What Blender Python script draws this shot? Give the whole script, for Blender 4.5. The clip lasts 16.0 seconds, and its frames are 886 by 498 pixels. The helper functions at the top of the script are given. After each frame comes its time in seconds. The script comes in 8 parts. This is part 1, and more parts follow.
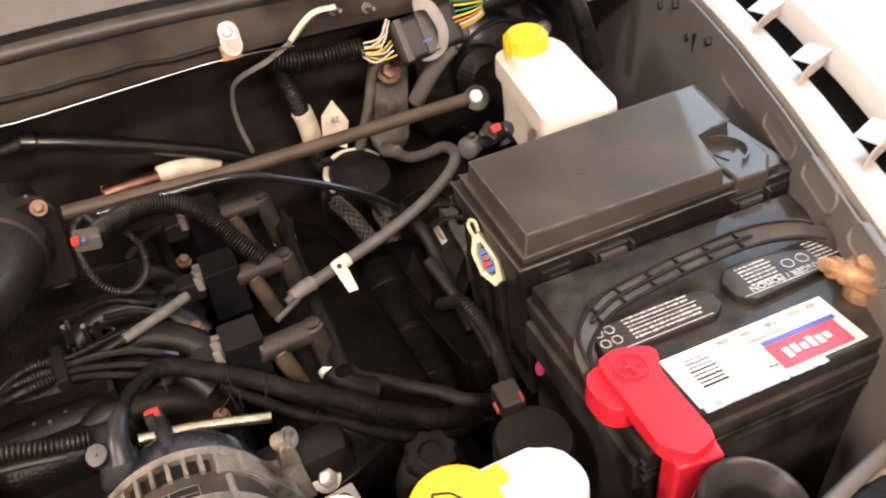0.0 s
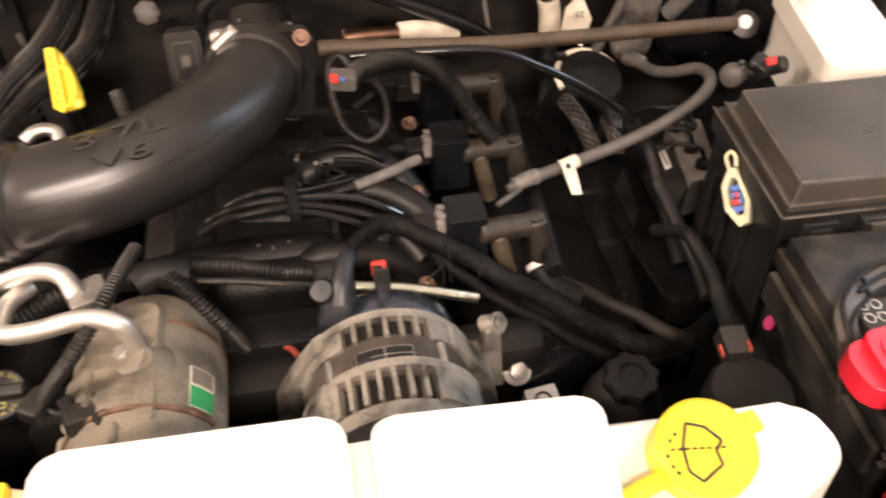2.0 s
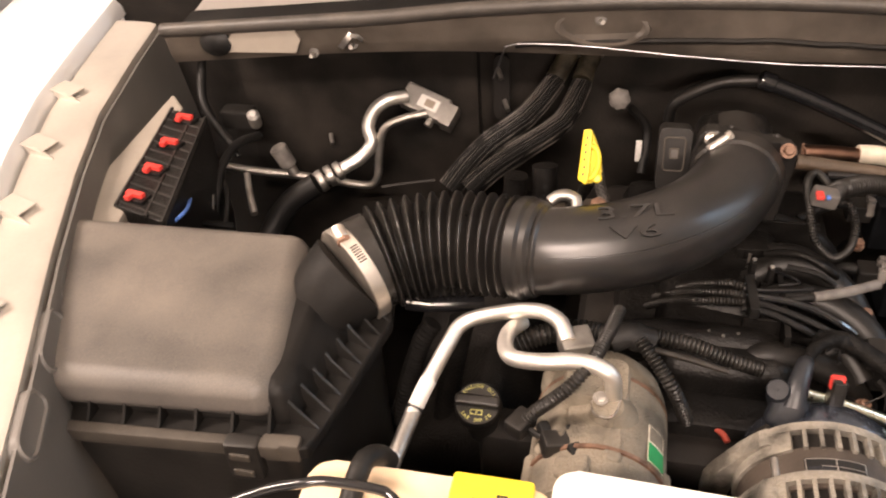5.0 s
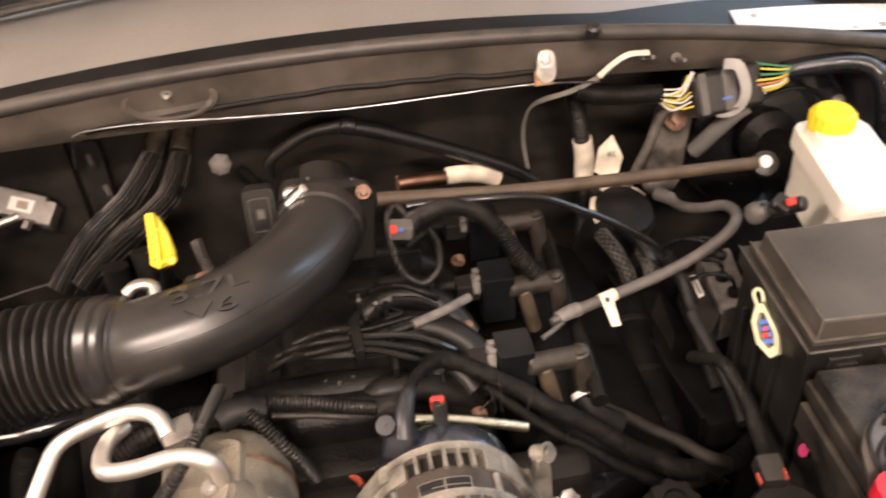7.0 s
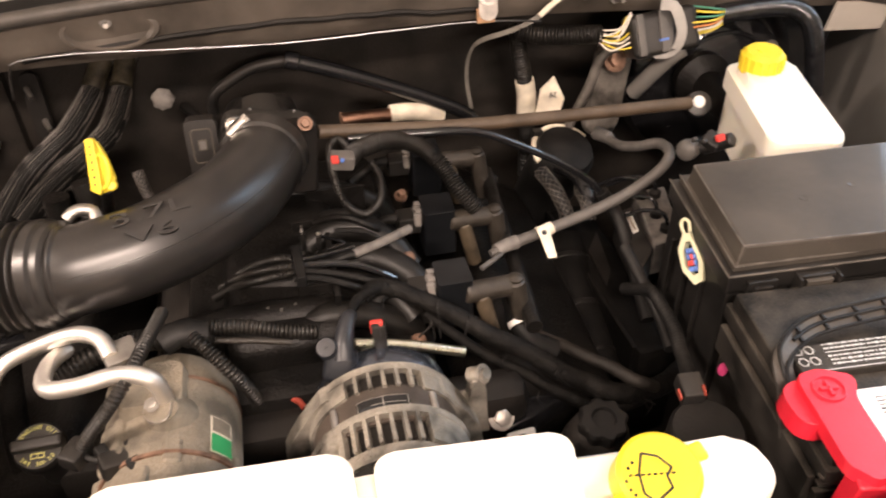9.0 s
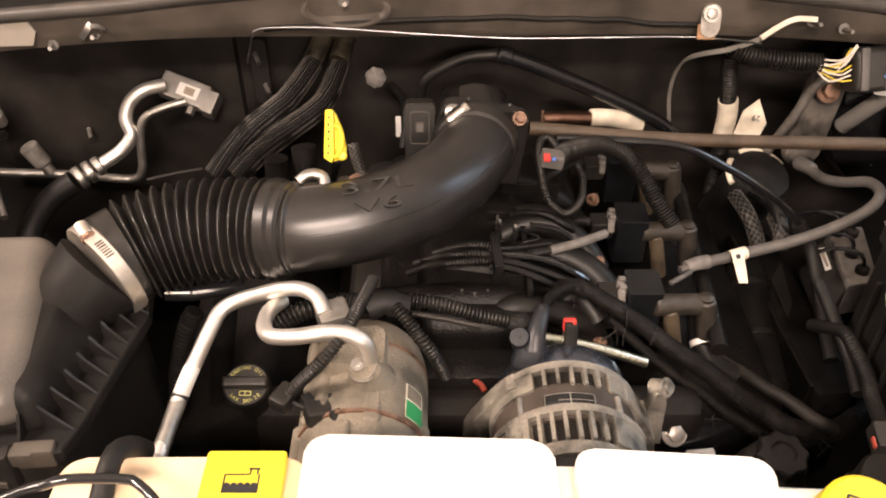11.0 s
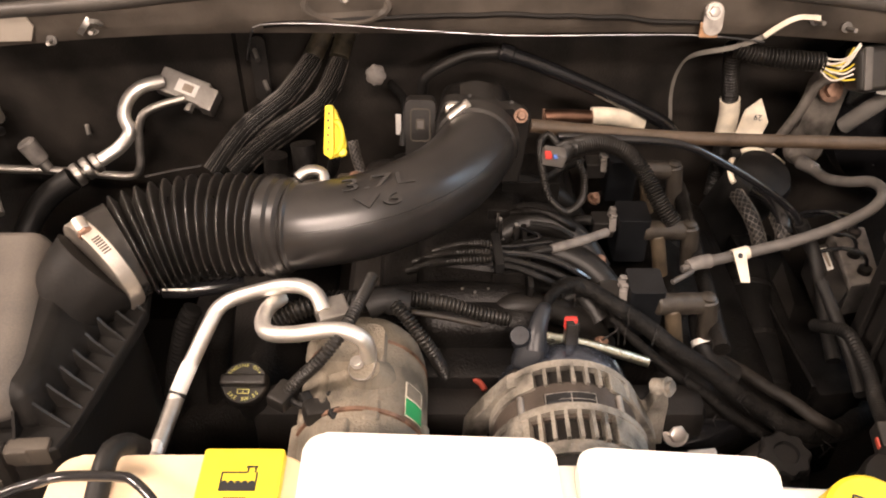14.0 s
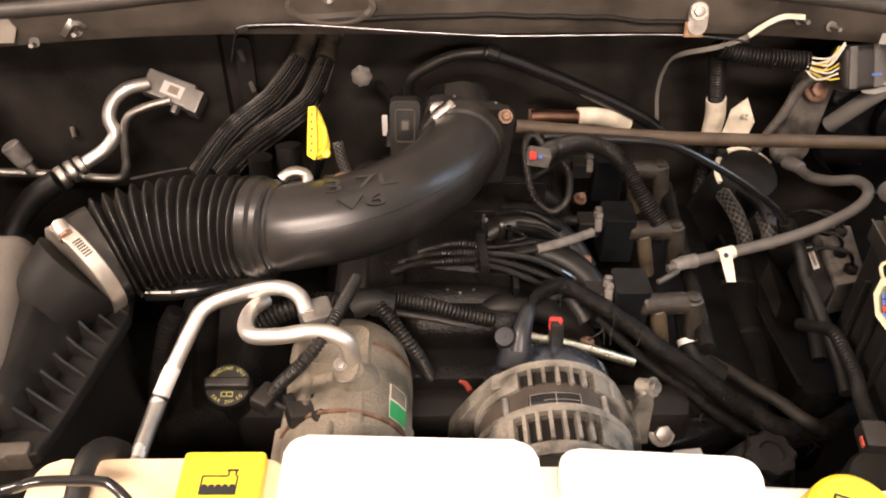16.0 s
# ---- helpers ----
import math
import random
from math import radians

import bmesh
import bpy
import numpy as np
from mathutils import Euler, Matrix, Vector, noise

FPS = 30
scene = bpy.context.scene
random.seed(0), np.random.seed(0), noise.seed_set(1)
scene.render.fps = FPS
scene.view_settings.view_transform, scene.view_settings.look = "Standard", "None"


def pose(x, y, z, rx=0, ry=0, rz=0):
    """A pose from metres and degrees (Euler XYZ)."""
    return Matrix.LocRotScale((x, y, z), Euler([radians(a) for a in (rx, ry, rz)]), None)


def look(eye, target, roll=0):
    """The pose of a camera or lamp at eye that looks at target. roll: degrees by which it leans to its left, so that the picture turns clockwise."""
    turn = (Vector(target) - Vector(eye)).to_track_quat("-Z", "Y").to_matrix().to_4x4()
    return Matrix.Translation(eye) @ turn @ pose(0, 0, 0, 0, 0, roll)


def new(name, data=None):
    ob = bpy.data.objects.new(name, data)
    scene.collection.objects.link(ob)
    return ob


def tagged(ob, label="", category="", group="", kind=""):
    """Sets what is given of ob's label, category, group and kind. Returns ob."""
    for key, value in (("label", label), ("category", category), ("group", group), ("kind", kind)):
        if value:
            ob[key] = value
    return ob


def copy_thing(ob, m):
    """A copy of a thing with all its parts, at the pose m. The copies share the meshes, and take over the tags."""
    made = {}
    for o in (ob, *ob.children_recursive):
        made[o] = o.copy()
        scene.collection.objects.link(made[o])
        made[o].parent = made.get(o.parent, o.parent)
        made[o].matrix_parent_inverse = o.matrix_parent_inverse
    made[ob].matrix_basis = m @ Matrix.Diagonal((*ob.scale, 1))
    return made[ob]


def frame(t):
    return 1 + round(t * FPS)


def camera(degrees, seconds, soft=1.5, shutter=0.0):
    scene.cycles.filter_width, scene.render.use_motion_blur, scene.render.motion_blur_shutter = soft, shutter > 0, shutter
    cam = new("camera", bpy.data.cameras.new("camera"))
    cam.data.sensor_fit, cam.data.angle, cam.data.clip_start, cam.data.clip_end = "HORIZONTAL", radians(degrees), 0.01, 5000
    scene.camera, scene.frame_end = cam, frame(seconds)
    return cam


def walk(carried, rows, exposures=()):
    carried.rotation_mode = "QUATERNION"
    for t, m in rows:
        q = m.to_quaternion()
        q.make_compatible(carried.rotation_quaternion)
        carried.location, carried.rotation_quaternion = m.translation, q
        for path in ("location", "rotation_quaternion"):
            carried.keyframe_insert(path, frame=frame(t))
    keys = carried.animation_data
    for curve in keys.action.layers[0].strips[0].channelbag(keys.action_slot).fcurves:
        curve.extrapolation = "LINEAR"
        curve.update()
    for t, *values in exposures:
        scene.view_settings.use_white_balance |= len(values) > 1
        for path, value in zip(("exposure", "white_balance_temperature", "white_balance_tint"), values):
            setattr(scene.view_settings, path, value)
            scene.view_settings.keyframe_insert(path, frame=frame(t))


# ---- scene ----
cam = camera(55.90, 16.0, soft=2.0, shutter=0.4)
PATH = [
    (0, (-0.0000, -0.0001, 1.4999), (0.5633, 1.4699, 0.2663), -8.10),
    (0.5, (-0.0118, 0.0323, 1.4933), (0.4915, 1.4763, 0.2043), -6.26),
    (1, (-0.0271, 0.0410, 1.4876), (0.4355, 1.4583, 0.1545), -3.63),
    (1.5, (-0.0608, 0.0499, 1.4790), (0.3306, 1.4361, 0.0914), -1.09),
    (2, (-0.1014, 0.0457, 1.4857), (0.1561, 1.4659, 0.1012), -0.89),
    (2.5, (-0.1485, 0.0417, 1.5174), (-0.0413, 1.5656, 0.2266), -1.46),
    (3, (-0.1876, 0.0230, 1.5272), (-0.2331, 1.5837, 0.2774), -1.81),
    (3.5, (-0.2202, -0.0012, 1.5361), (-0.4633, 1.5477, 0.2945), -2.91),
    (3.7, (-0.2336, -0.0074, 1.5415), (-0.5534, 1.5217, 0.2926), -3.39),
    (4.75, (-0.2630, -0.0150, 1.5530), (-0.6966, 1.4928, 0.3126), -4.47),
    (5.8, (-0.2157, 0.0090, 1.5514), (-0.4261, 1.5693, 0.3179), -4.58),
    (6, (-0.2030, 0.0106, 1.5511), (-0.3593, 1.5743, 0.3140), -4.62),
    (6.5, (-0.1611, 0.0213, 1.5485), (-0.1574, 1.5969, 0.3167), -4.52),
    (7, (-0.1203, 0.0155, 1.5597), (0.0874, 1.6047, 0.3633), -3.75),
    (7.5, (-0.0923, 0.0145, 1.5535), (0.2669, 1.5901, 0.3751), -2.68),
    (8, (-0.0867, 0.0019, 1.5505), (0.3197, 1.5483, 0.3490), -2.24),
    (8.5, (-0.0932, -0.0132, 1.5488), (0.2884, 1.5031, 0.3017), -1.82),
    (9, (-0.1137, -0.0205, 1.5497), (0.1889, 1.4880, 0.2718), -1.06),
    (9.5, (-0.1424, -0.0313, 1.5561), (0.0408, 1.4941, 0.2757), -0.94),
    (10, (-0.1712, -0.0357, 1.5649), (-0.0959, 1.5088, 0.2965), -0.98),
    (10.2, (-0.1848, -0.0302, 1.5677), (-0.1340, 1.5126, 0.2960), -0.79),
    (12.5, (-0.1972, -0.0290, 1.5603), (-0.1949, 1.4950, 0.2651), 0.78),
    (13, (-0.1957, -0.0270, 1.5593), (-0.1857, 1.5003, 0.2680), 0.83),
    (13.5, (-0.1952, -0.0268, 1.5583), (-0.1777, 1.5059, 0.2736), 0.74),
    (14, (-0.1955, -0.0269, 1.5586), (-0.1763, 1.5069, 0.2752), 0.66),
    (14.5, (-0.1915, -0.0209, 1.5561), (-0.1715, 1.5069, 0.2657), 0.61),
    (15, (-0.1882, -0.0265, 1.5594), (-0.1715, 1.5006, 0.2681), 0.52),
    (15.5, (-0.1874, -0.0248, 1.5560), (-0.1689, 1.5044, 0.2671), 0.64),
    (16, (-0.1861, -0.0252, 1.5571), (-0.1527, 1.5101, 0.2759), 0.69),
]
walk(cam, [(t, look(eye, target, roll)) for t, eye, target, roll in PATH],
     exposures=[(0, 0.0), (5.8, 0.04), (6.5, 0.12), (7.5, 0.12), (8.2, 0.08), (9.0, 0.03), (12.5, 0.0), (16, 0.0)])

# ---- light ----
world = bpy.data.worlds.new("garage_air")
scene.world = world
world.use_nodes = True
world.node_tree.nodes["Background"].inputs[0].default_value = (1.0, 0.9, 0.8, 1)
world.node_tree.nodes["Background"].inputs[1].default_value = 0.02
scene.view_settings.exposure = 0.0


def area_lamp(name, eye, target, sx, sy, watts, colour):
    data = bpy.data.lights.new(name, "AREA")
    data.shape, data.size, data.size_y, data.energy, data.color = "RECTANGLE", sx, sy, watts, colour
    ob = new(name, data)
    ob.matrix_world = look(eye, target)
    return ob


WARM = (1.0, 0.79, 0.67)
area_lamp("front_ceiling_lamp", (-0.25, -0.95, 2.66), (-0.2, -0.2, 1.0), 1.0, 0.25, 98, WARM)
area_lamp("far_ceiling_lamp", (0.3, -2.6, 2.66), (0.2, -2.0, 0.0), 1.2, 0.3, 150, WARM)
area_lamp("left_ceiling_lamp", (-2.3, 0.2, 2.66), (-2.0, 0.25, 0.0), 0.3, 1.2, 125, WARM)
area_lamp("roof_light", (2.75, 2.6, 2.78), (2.75, 2.6, 0.0), 2.2, 4.2, 290, (0.60, 0.78, 1.0))


# ---- materials ----
def mat(name, col, rough=0.5, metal=0.0, var=0.25, scale=25.0, bump=0.15, dust=0.0, dustcol=(0.20, 0.17, 0.135), fine=300.0, spec=0.5, coat=0.0, sss=0.0, stretch=(1, 1, 1)):
    m = bpy.data.materials.new(name)
    m.use_nodes = True
    t = m.node_tree
    n, l = t.nodes, t.links
    b = n["Principled BSDF"]
    b.inputs["Roughness"].default_value = rough
    b.inputs["Metallic"].default_value = metal
    b.inputs["Specular IOR Level"].default_value = spec
    b.inputs["Coat Weight"].default_value = coat
    b.inputs["Coat Roughness"].default_value = 0.08
    if sss:
        b.inputs["Subsurface Weight"].default_value = sss
        b.inputs["Subsurface Radius"].default_value = (0.02, 0.015, 0.01)
        b.inputs["Subsurface Scale"].default_value = 0.3
    tc = n.new("ShaderNodeTexCoord")
    mp = n.new("ShaderNodeMapping")
    mp.inputs["Scale"].default_value = stretch
    l.new(tc.outputs["Object"], mp.inputs["Vector"])
    big = n.new("ShaderNodeTexNoise")
    big.inputs["Scale"].default_value, big.inputs["Detail"].default_value = scale, 5
    l.new(mp.outputs[0], big.inputs["Vector"])
    small = n.new("ShaderNodeTexNoise")
    small.inputs["Scale"].default_value, small.inputs["Detail"].default_value = fine, 3
    l.new(mp.outputs[0], small.inputs["Vector"])
    ramp = n.new("ShaderNodeMapRange")
    ramp.inputs[1].default_value, ramp.inputs[2].default_value = 0.3, 0.7
    l.new(big.outputs["Fac"], ramp.inputs[0])
    mix = n.new("ShaderNodeMix")
    mix.data_type = "RGBA"
    mix.inputs[6].default_value = (*[c * (1 - var) for c in col], 1)
    mix.inputs[7].default_value = (*[min(1, c * (1 + var)) for c in col], 1)
    l.new(ramp.outputs[0], mix.inputs[0])
    out = mix.outputs[2]
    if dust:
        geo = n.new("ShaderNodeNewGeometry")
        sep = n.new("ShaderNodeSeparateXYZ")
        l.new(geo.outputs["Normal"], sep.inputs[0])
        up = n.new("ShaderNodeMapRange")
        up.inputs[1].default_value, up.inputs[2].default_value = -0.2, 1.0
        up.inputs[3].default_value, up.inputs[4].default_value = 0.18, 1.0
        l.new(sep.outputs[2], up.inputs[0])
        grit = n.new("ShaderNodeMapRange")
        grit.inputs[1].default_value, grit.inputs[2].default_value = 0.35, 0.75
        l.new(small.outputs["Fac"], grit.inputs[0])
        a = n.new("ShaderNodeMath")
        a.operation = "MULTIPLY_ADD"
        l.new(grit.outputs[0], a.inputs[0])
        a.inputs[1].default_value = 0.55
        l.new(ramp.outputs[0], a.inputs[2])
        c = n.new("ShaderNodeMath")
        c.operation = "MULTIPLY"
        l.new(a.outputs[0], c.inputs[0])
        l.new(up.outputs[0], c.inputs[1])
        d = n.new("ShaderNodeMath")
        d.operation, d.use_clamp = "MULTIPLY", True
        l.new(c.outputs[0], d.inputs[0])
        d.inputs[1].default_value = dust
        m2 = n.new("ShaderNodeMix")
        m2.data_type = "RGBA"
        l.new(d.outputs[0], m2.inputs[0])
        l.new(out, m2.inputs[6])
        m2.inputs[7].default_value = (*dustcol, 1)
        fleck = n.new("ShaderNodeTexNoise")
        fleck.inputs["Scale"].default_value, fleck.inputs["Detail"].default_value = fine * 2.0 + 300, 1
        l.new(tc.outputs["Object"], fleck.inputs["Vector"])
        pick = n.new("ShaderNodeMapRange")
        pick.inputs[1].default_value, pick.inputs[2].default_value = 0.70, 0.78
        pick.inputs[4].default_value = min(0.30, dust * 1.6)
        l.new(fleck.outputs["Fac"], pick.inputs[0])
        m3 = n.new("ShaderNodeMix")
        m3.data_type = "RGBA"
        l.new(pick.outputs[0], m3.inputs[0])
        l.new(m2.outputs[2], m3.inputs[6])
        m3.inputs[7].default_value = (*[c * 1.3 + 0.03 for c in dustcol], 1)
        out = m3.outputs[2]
        r = n.new("ShaderNodeMath")
        r.operation, r.use_clamp = "MULTIPLY_ADD", True
        l.new(d.outputs[0], r.inputs[0])
        r.inputs[1].default_value, r.inputs[2].default_value = 0.5, rough
        l.new(r.outputs[0], b.inputs["Roughness"])
        if metal:
            k = n.new("ShaderNodeMath")
            k.operation, k.use_clamp = "MULTIPLY_ADD", True
            l.new(d.outputs[0], k.inputs[0])
            k.inputs[1].default_value, k.inputs[2].default_value = -metal, metal
            l.new(k.outputs[0], b.inputs["Metallic"])
    else:
        r = n.new("ShaderNodeMath")
        r.operation, r.use_clamp = "MULTIPLY_ADD", True
        l.new(small.outputs["Fac"], r.inputs[0])
        r.inputs[1].default_value, r.inputs[2].default_value = 0.2, max(0.0, rough - 0.1)
        l.new(r.outputs[0], b.inputs["Roughness"])
    l.new(out, b.inputs["Base Color"])
    if bump:
        add = n.new("ShaderNodeMath")
        l.new(big.outputs["Fac"], add.inputs[0])
        l.new(small.outputs["Fac"], add.inputs[1])
        bp = n.new("ShaderNodeBump")
        bp.inputs["Strength"].default_value, bp.inputs["Distance"].default_value = bump, 0.001
        l.new(add.outputs[0], bp.inputs["Height"])
        l.new(bp.outputs[0], b.inputs["Normal"])
    return m


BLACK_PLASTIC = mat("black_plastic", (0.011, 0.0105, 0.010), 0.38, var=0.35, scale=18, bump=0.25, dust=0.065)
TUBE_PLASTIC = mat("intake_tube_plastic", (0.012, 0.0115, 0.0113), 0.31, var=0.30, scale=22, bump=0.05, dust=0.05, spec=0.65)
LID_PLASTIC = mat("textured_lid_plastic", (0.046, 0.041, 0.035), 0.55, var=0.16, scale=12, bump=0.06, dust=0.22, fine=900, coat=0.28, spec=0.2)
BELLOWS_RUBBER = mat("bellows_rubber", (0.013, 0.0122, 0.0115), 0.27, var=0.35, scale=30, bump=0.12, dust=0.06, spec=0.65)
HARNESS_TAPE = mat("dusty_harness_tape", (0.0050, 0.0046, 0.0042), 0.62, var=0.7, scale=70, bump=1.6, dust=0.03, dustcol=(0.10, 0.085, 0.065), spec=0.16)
CABLE_STEEL = mat("dull_release_cable", (0.25, 0.25, 0.255), 0.35, metal=1.0, var=0.4, scale=30, bump=0.2)
# dark plastic parts; on the airbox flank and flange it also carries their shade
DARK_PLASTIC = mat("dark_plastic_and_flank_shade", (0.008, 0.0075, 0.007), 0.55, var=0.4, scale=20, bump=0.25, dust=0.02, spec=0.2)
LOOM_PLASTIC = mat("dusty_loom_plastic", (0.009, 0.0084, 0.0075), 0.38, var=0.5, scale=40, bump=0.2, dust=0.035, spec=0.36)
COIL_PLASTIC = mat("blue_black_coil_plastic", (0.0055, 0.0065, 0.008), 0.35, var=0.3, scale=40, bump=0.2, dust=0.02, spec=0.5)
RUNNER_PLASTIC = mat("satin_runner_plastic", (0.0075, 0.007, 0.0064), 0.44, var=0.5, scale=40, bump=0.25, dust=0.02, spec=0.34)
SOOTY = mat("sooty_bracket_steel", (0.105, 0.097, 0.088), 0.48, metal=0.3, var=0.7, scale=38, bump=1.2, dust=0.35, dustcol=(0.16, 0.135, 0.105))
SLEEVE = mat("matt_heat_sleeve", (0.006, 0.0055, 0.005), 0.72, var=0.5, scale=60, bump=0.4, spec=0.10)
RUBBER = mat("black_rubber", (0.008, 0.008, 0.008), 0.50, var=0.3, scale=40, bump=0.3, dust=0.035, spec=0.28)
GLOSS_BLACK = mat("gloss_black_paint", (0.010, 0.010, 0.011), 0.20, var=0.2, scale=30, bump=0.04, coat=0.6)
DIRTY_BLACK = mat("dirty_black_casting", (0.005, 0.0046, 0.0042), 0.42, var=0.6, scale=26, bump=1.2, dust=0.03, dustcol=(0.11, 0.09, 0.07), spec=0.28)
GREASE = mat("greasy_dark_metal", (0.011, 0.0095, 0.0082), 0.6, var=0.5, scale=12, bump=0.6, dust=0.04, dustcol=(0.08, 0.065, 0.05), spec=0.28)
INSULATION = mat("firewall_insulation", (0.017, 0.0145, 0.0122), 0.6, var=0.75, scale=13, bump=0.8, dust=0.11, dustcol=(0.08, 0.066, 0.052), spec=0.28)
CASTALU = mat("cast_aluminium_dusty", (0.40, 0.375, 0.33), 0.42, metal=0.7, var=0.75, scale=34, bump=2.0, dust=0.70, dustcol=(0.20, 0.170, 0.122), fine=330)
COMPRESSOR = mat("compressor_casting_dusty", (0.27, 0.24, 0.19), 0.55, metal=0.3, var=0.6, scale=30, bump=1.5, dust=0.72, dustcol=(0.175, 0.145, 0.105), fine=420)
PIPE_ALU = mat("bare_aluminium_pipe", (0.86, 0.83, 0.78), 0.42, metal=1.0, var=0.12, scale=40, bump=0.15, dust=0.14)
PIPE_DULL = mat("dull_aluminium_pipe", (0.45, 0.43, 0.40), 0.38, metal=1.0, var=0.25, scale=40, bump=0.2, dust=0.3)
STEEL = mat("zinc_steel", (0.55, 0.52, 0.48), 0.34, metal=1.0, var=0.3, scale=60, bump=0.3, dust=0.25)
CLAMP_STEEL = mat("bright_clamp_steel", (0.80, 0.74, 0.66), 0.40, metal=1.0, var=0.2, scale=50, bump=0.3, dust=0.10)
RUSTY = mat("rusty_bolt", (0.24, 0.145, 0.10), 0.55, metal=0.5, var=0.5, scale=90, bump=0.7)
COPPER = mat("copper_pipe", (0.26, 0.15, 0.105), 0.38, metal=1.0, var=0.3, scale=40, bump=0.2)
GOLD = mat("gold_zinc_rod", (0.95, 0.85, 0.66), 0.30, metal=1.0, var=0.2, scale=40, bump=0.1)
BROWN_ROD = mat("dusty_brown_tube", (0.060, 0.040, 0.024), 0.5, var=0.3, scale=30, bump=0.3, dust=0.18)
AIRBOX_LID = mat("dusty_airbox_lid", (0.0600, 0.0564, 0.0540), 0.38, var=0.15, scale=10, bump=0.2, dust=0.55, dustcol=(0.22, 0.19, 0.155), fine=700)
TANK = mat("milky_tank_plastic", (0.84, 0.80, 0.71), 0.38, var=0.05, scale=10, bump=0.08, sss=0.25)
TANK_OLD = mat("yellowed_tank_plastic", (0.80, 0.62, 0.42), 0.42, var=0.08, scale=14, bump=0.1, sss=0.2)
YELLOW = mat("yellow_cap_plastic", (0.80, 0.62, 0.035), 0.4, var=0.08, scale=30, bump=0.15)
RED = mat("red_cover_plastic", (0.58, 0.016, 0.034), 0.38, var=0.1, scale=30, bump=0.15)
REDCLIP = mat("red_clip_plastic", (0.62, 0.05, 0.04), 0.45, var=0.15, scale=60, bump=0.1)
ORANGE = mat("orange_lock_plastic", (0.32, 0.05, 0.03), 0.5, var=0.15, scale=60, bump=0.1)
PINK = mat("pink_marker", (0.35, 0.03, 0.11), 0.5, var=0.15, scale=60, bump=0.1)
BLUE = mat("blue_fuse_plastic", (0.08, 0.17, 0.50), 0.45, var=0.15, scale=60, bump=0.1)
CREAM = mat("cream_connector_plastic", (0.56, 0.55, 0.37), 0.5, var=0.12, scale=60, bump=0.15)
GREY_HOSE = mat("grey_hose_rubber", (0.085, 0.080, 0.075), 0.5, var=0.2, scale=50, bump=0.2, dust=0.15)
GREY_PLASTIC = mat("grey_injector_plastic", (0.024, 0.0205, 0.0165), 0.42, var=0.45, scale=50, bump=0.5, dust=0.15, dustcol=(0.13, 0.105, 0.075))
TAN_PLASTIC = mat("tan_stained_plastic", (0.062, 0.046, 0.028), 0.5, var=0.45, scale=50, bump=0.3, dust=0.2)
LIGHT_GREY = mat("light_grey_plastic", (0.15, 0.14, 0.13), 0.5, var=0.4, scale=70, bump=0.4, dust=0.2)
GREY_STRAP = mat("grey_fabric_strap", (0.17, 0.16, 0.14), 0.75, var=0.2, scale=60, bump=0.4)
TAPE = mat("beige_paper_tape", (0.74, 0.67, 0.54), 0.6, var=0.18, scale=60, bump=0.3)
WORN_EDGE = mat("worn_plastic_edge", (0.085, 0.075, 0.064), 0.5, var=0.5, scale=60, bump=0.3)
OLD_HOSE = mat("greenish_old_hose", (0.036, 0.030, 0.017), 0.45, var=0.9, scale=55, bump=1.2, dust=0.2)
CLIP_GREY = mat("pale_grey_clip", (0.42, 0.41, 0.39), 0.45, var=0.15, scale=50, bump=0.15)
PAPER = mat("white_paper_label", (0.82, 0.80, 0.76), 0.45, var=0.05, scale=60, bump=0.08)
INK = mat("black_ink", (0.02, 0.02, 0.022), 0.5, var=0.1, scale=60, bump=0.0)
PALE_INK = mat("pale_print", (0.55, 0.55, 0.53), 0.5, var=0.25, scale=120, bump=0.0)
LABEL_RED = mat("label_red_ink", (0.60, 0.03, 0.05), 0.4, var=0.08, scale=60, bump=0.0)
LABEL_BLUE = mat("label_blue_ink", (0.07, 0.08, 0.35), 0.4, var=0.08, scale=60, bump=0.0)
LABEL_GREEN = mat("label_green_ink", (0.03, 0.30, 0.10), 0.4, var=0.1, scale=60, bump=0.0)
CAP_PRINT = mat("yellow_cap_print", (0.55, 0.52, 0.16), 0.5, var=0.2, scale=120, bump=0.0)
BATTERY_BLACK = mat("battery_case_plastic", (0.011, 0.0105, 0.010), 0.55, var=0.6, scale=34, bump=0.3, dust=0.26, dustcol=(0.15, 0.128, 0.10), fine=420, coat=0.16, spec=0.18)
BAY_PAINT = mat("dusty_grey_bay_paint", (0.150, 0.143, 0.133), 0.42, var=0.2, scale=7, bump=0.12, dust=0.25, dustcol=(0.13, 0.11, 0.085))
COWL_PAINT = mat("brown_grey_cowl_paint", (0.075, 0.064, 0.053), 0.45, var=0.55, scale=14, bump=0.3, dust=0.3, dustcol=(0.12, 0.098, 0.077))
HOOD_PAINT = mat("white_hood_underside", (0.55, 0.53, 0.50), 0.4, var=0.12, scale=6, bump=0.1, dust=0.2)
# cowl plate's light grey; on the inner panel, bay paint lightened for strong light
PANEL_BEIGE = mat("lit_bay_and_plate_paint", (0.30, 0.27, 0.23), 0.45, var=0.2, scale=12, bump=0.15, dust=0.2)
COWL_PLASTIC = mat("cowl_panel_plastic", (0.30, 0.278, 0.255), 0.42, var=0.15, scale=9, bump=0.2, dust=0.25, dustcol=(0.16, 0.14, 0.115))
SEAL = mat("hood_seal_rubber", (0.045, 0.041, 0.037), 0.42, var=0.15, scale=30, bump=0.15, dust=0.2)
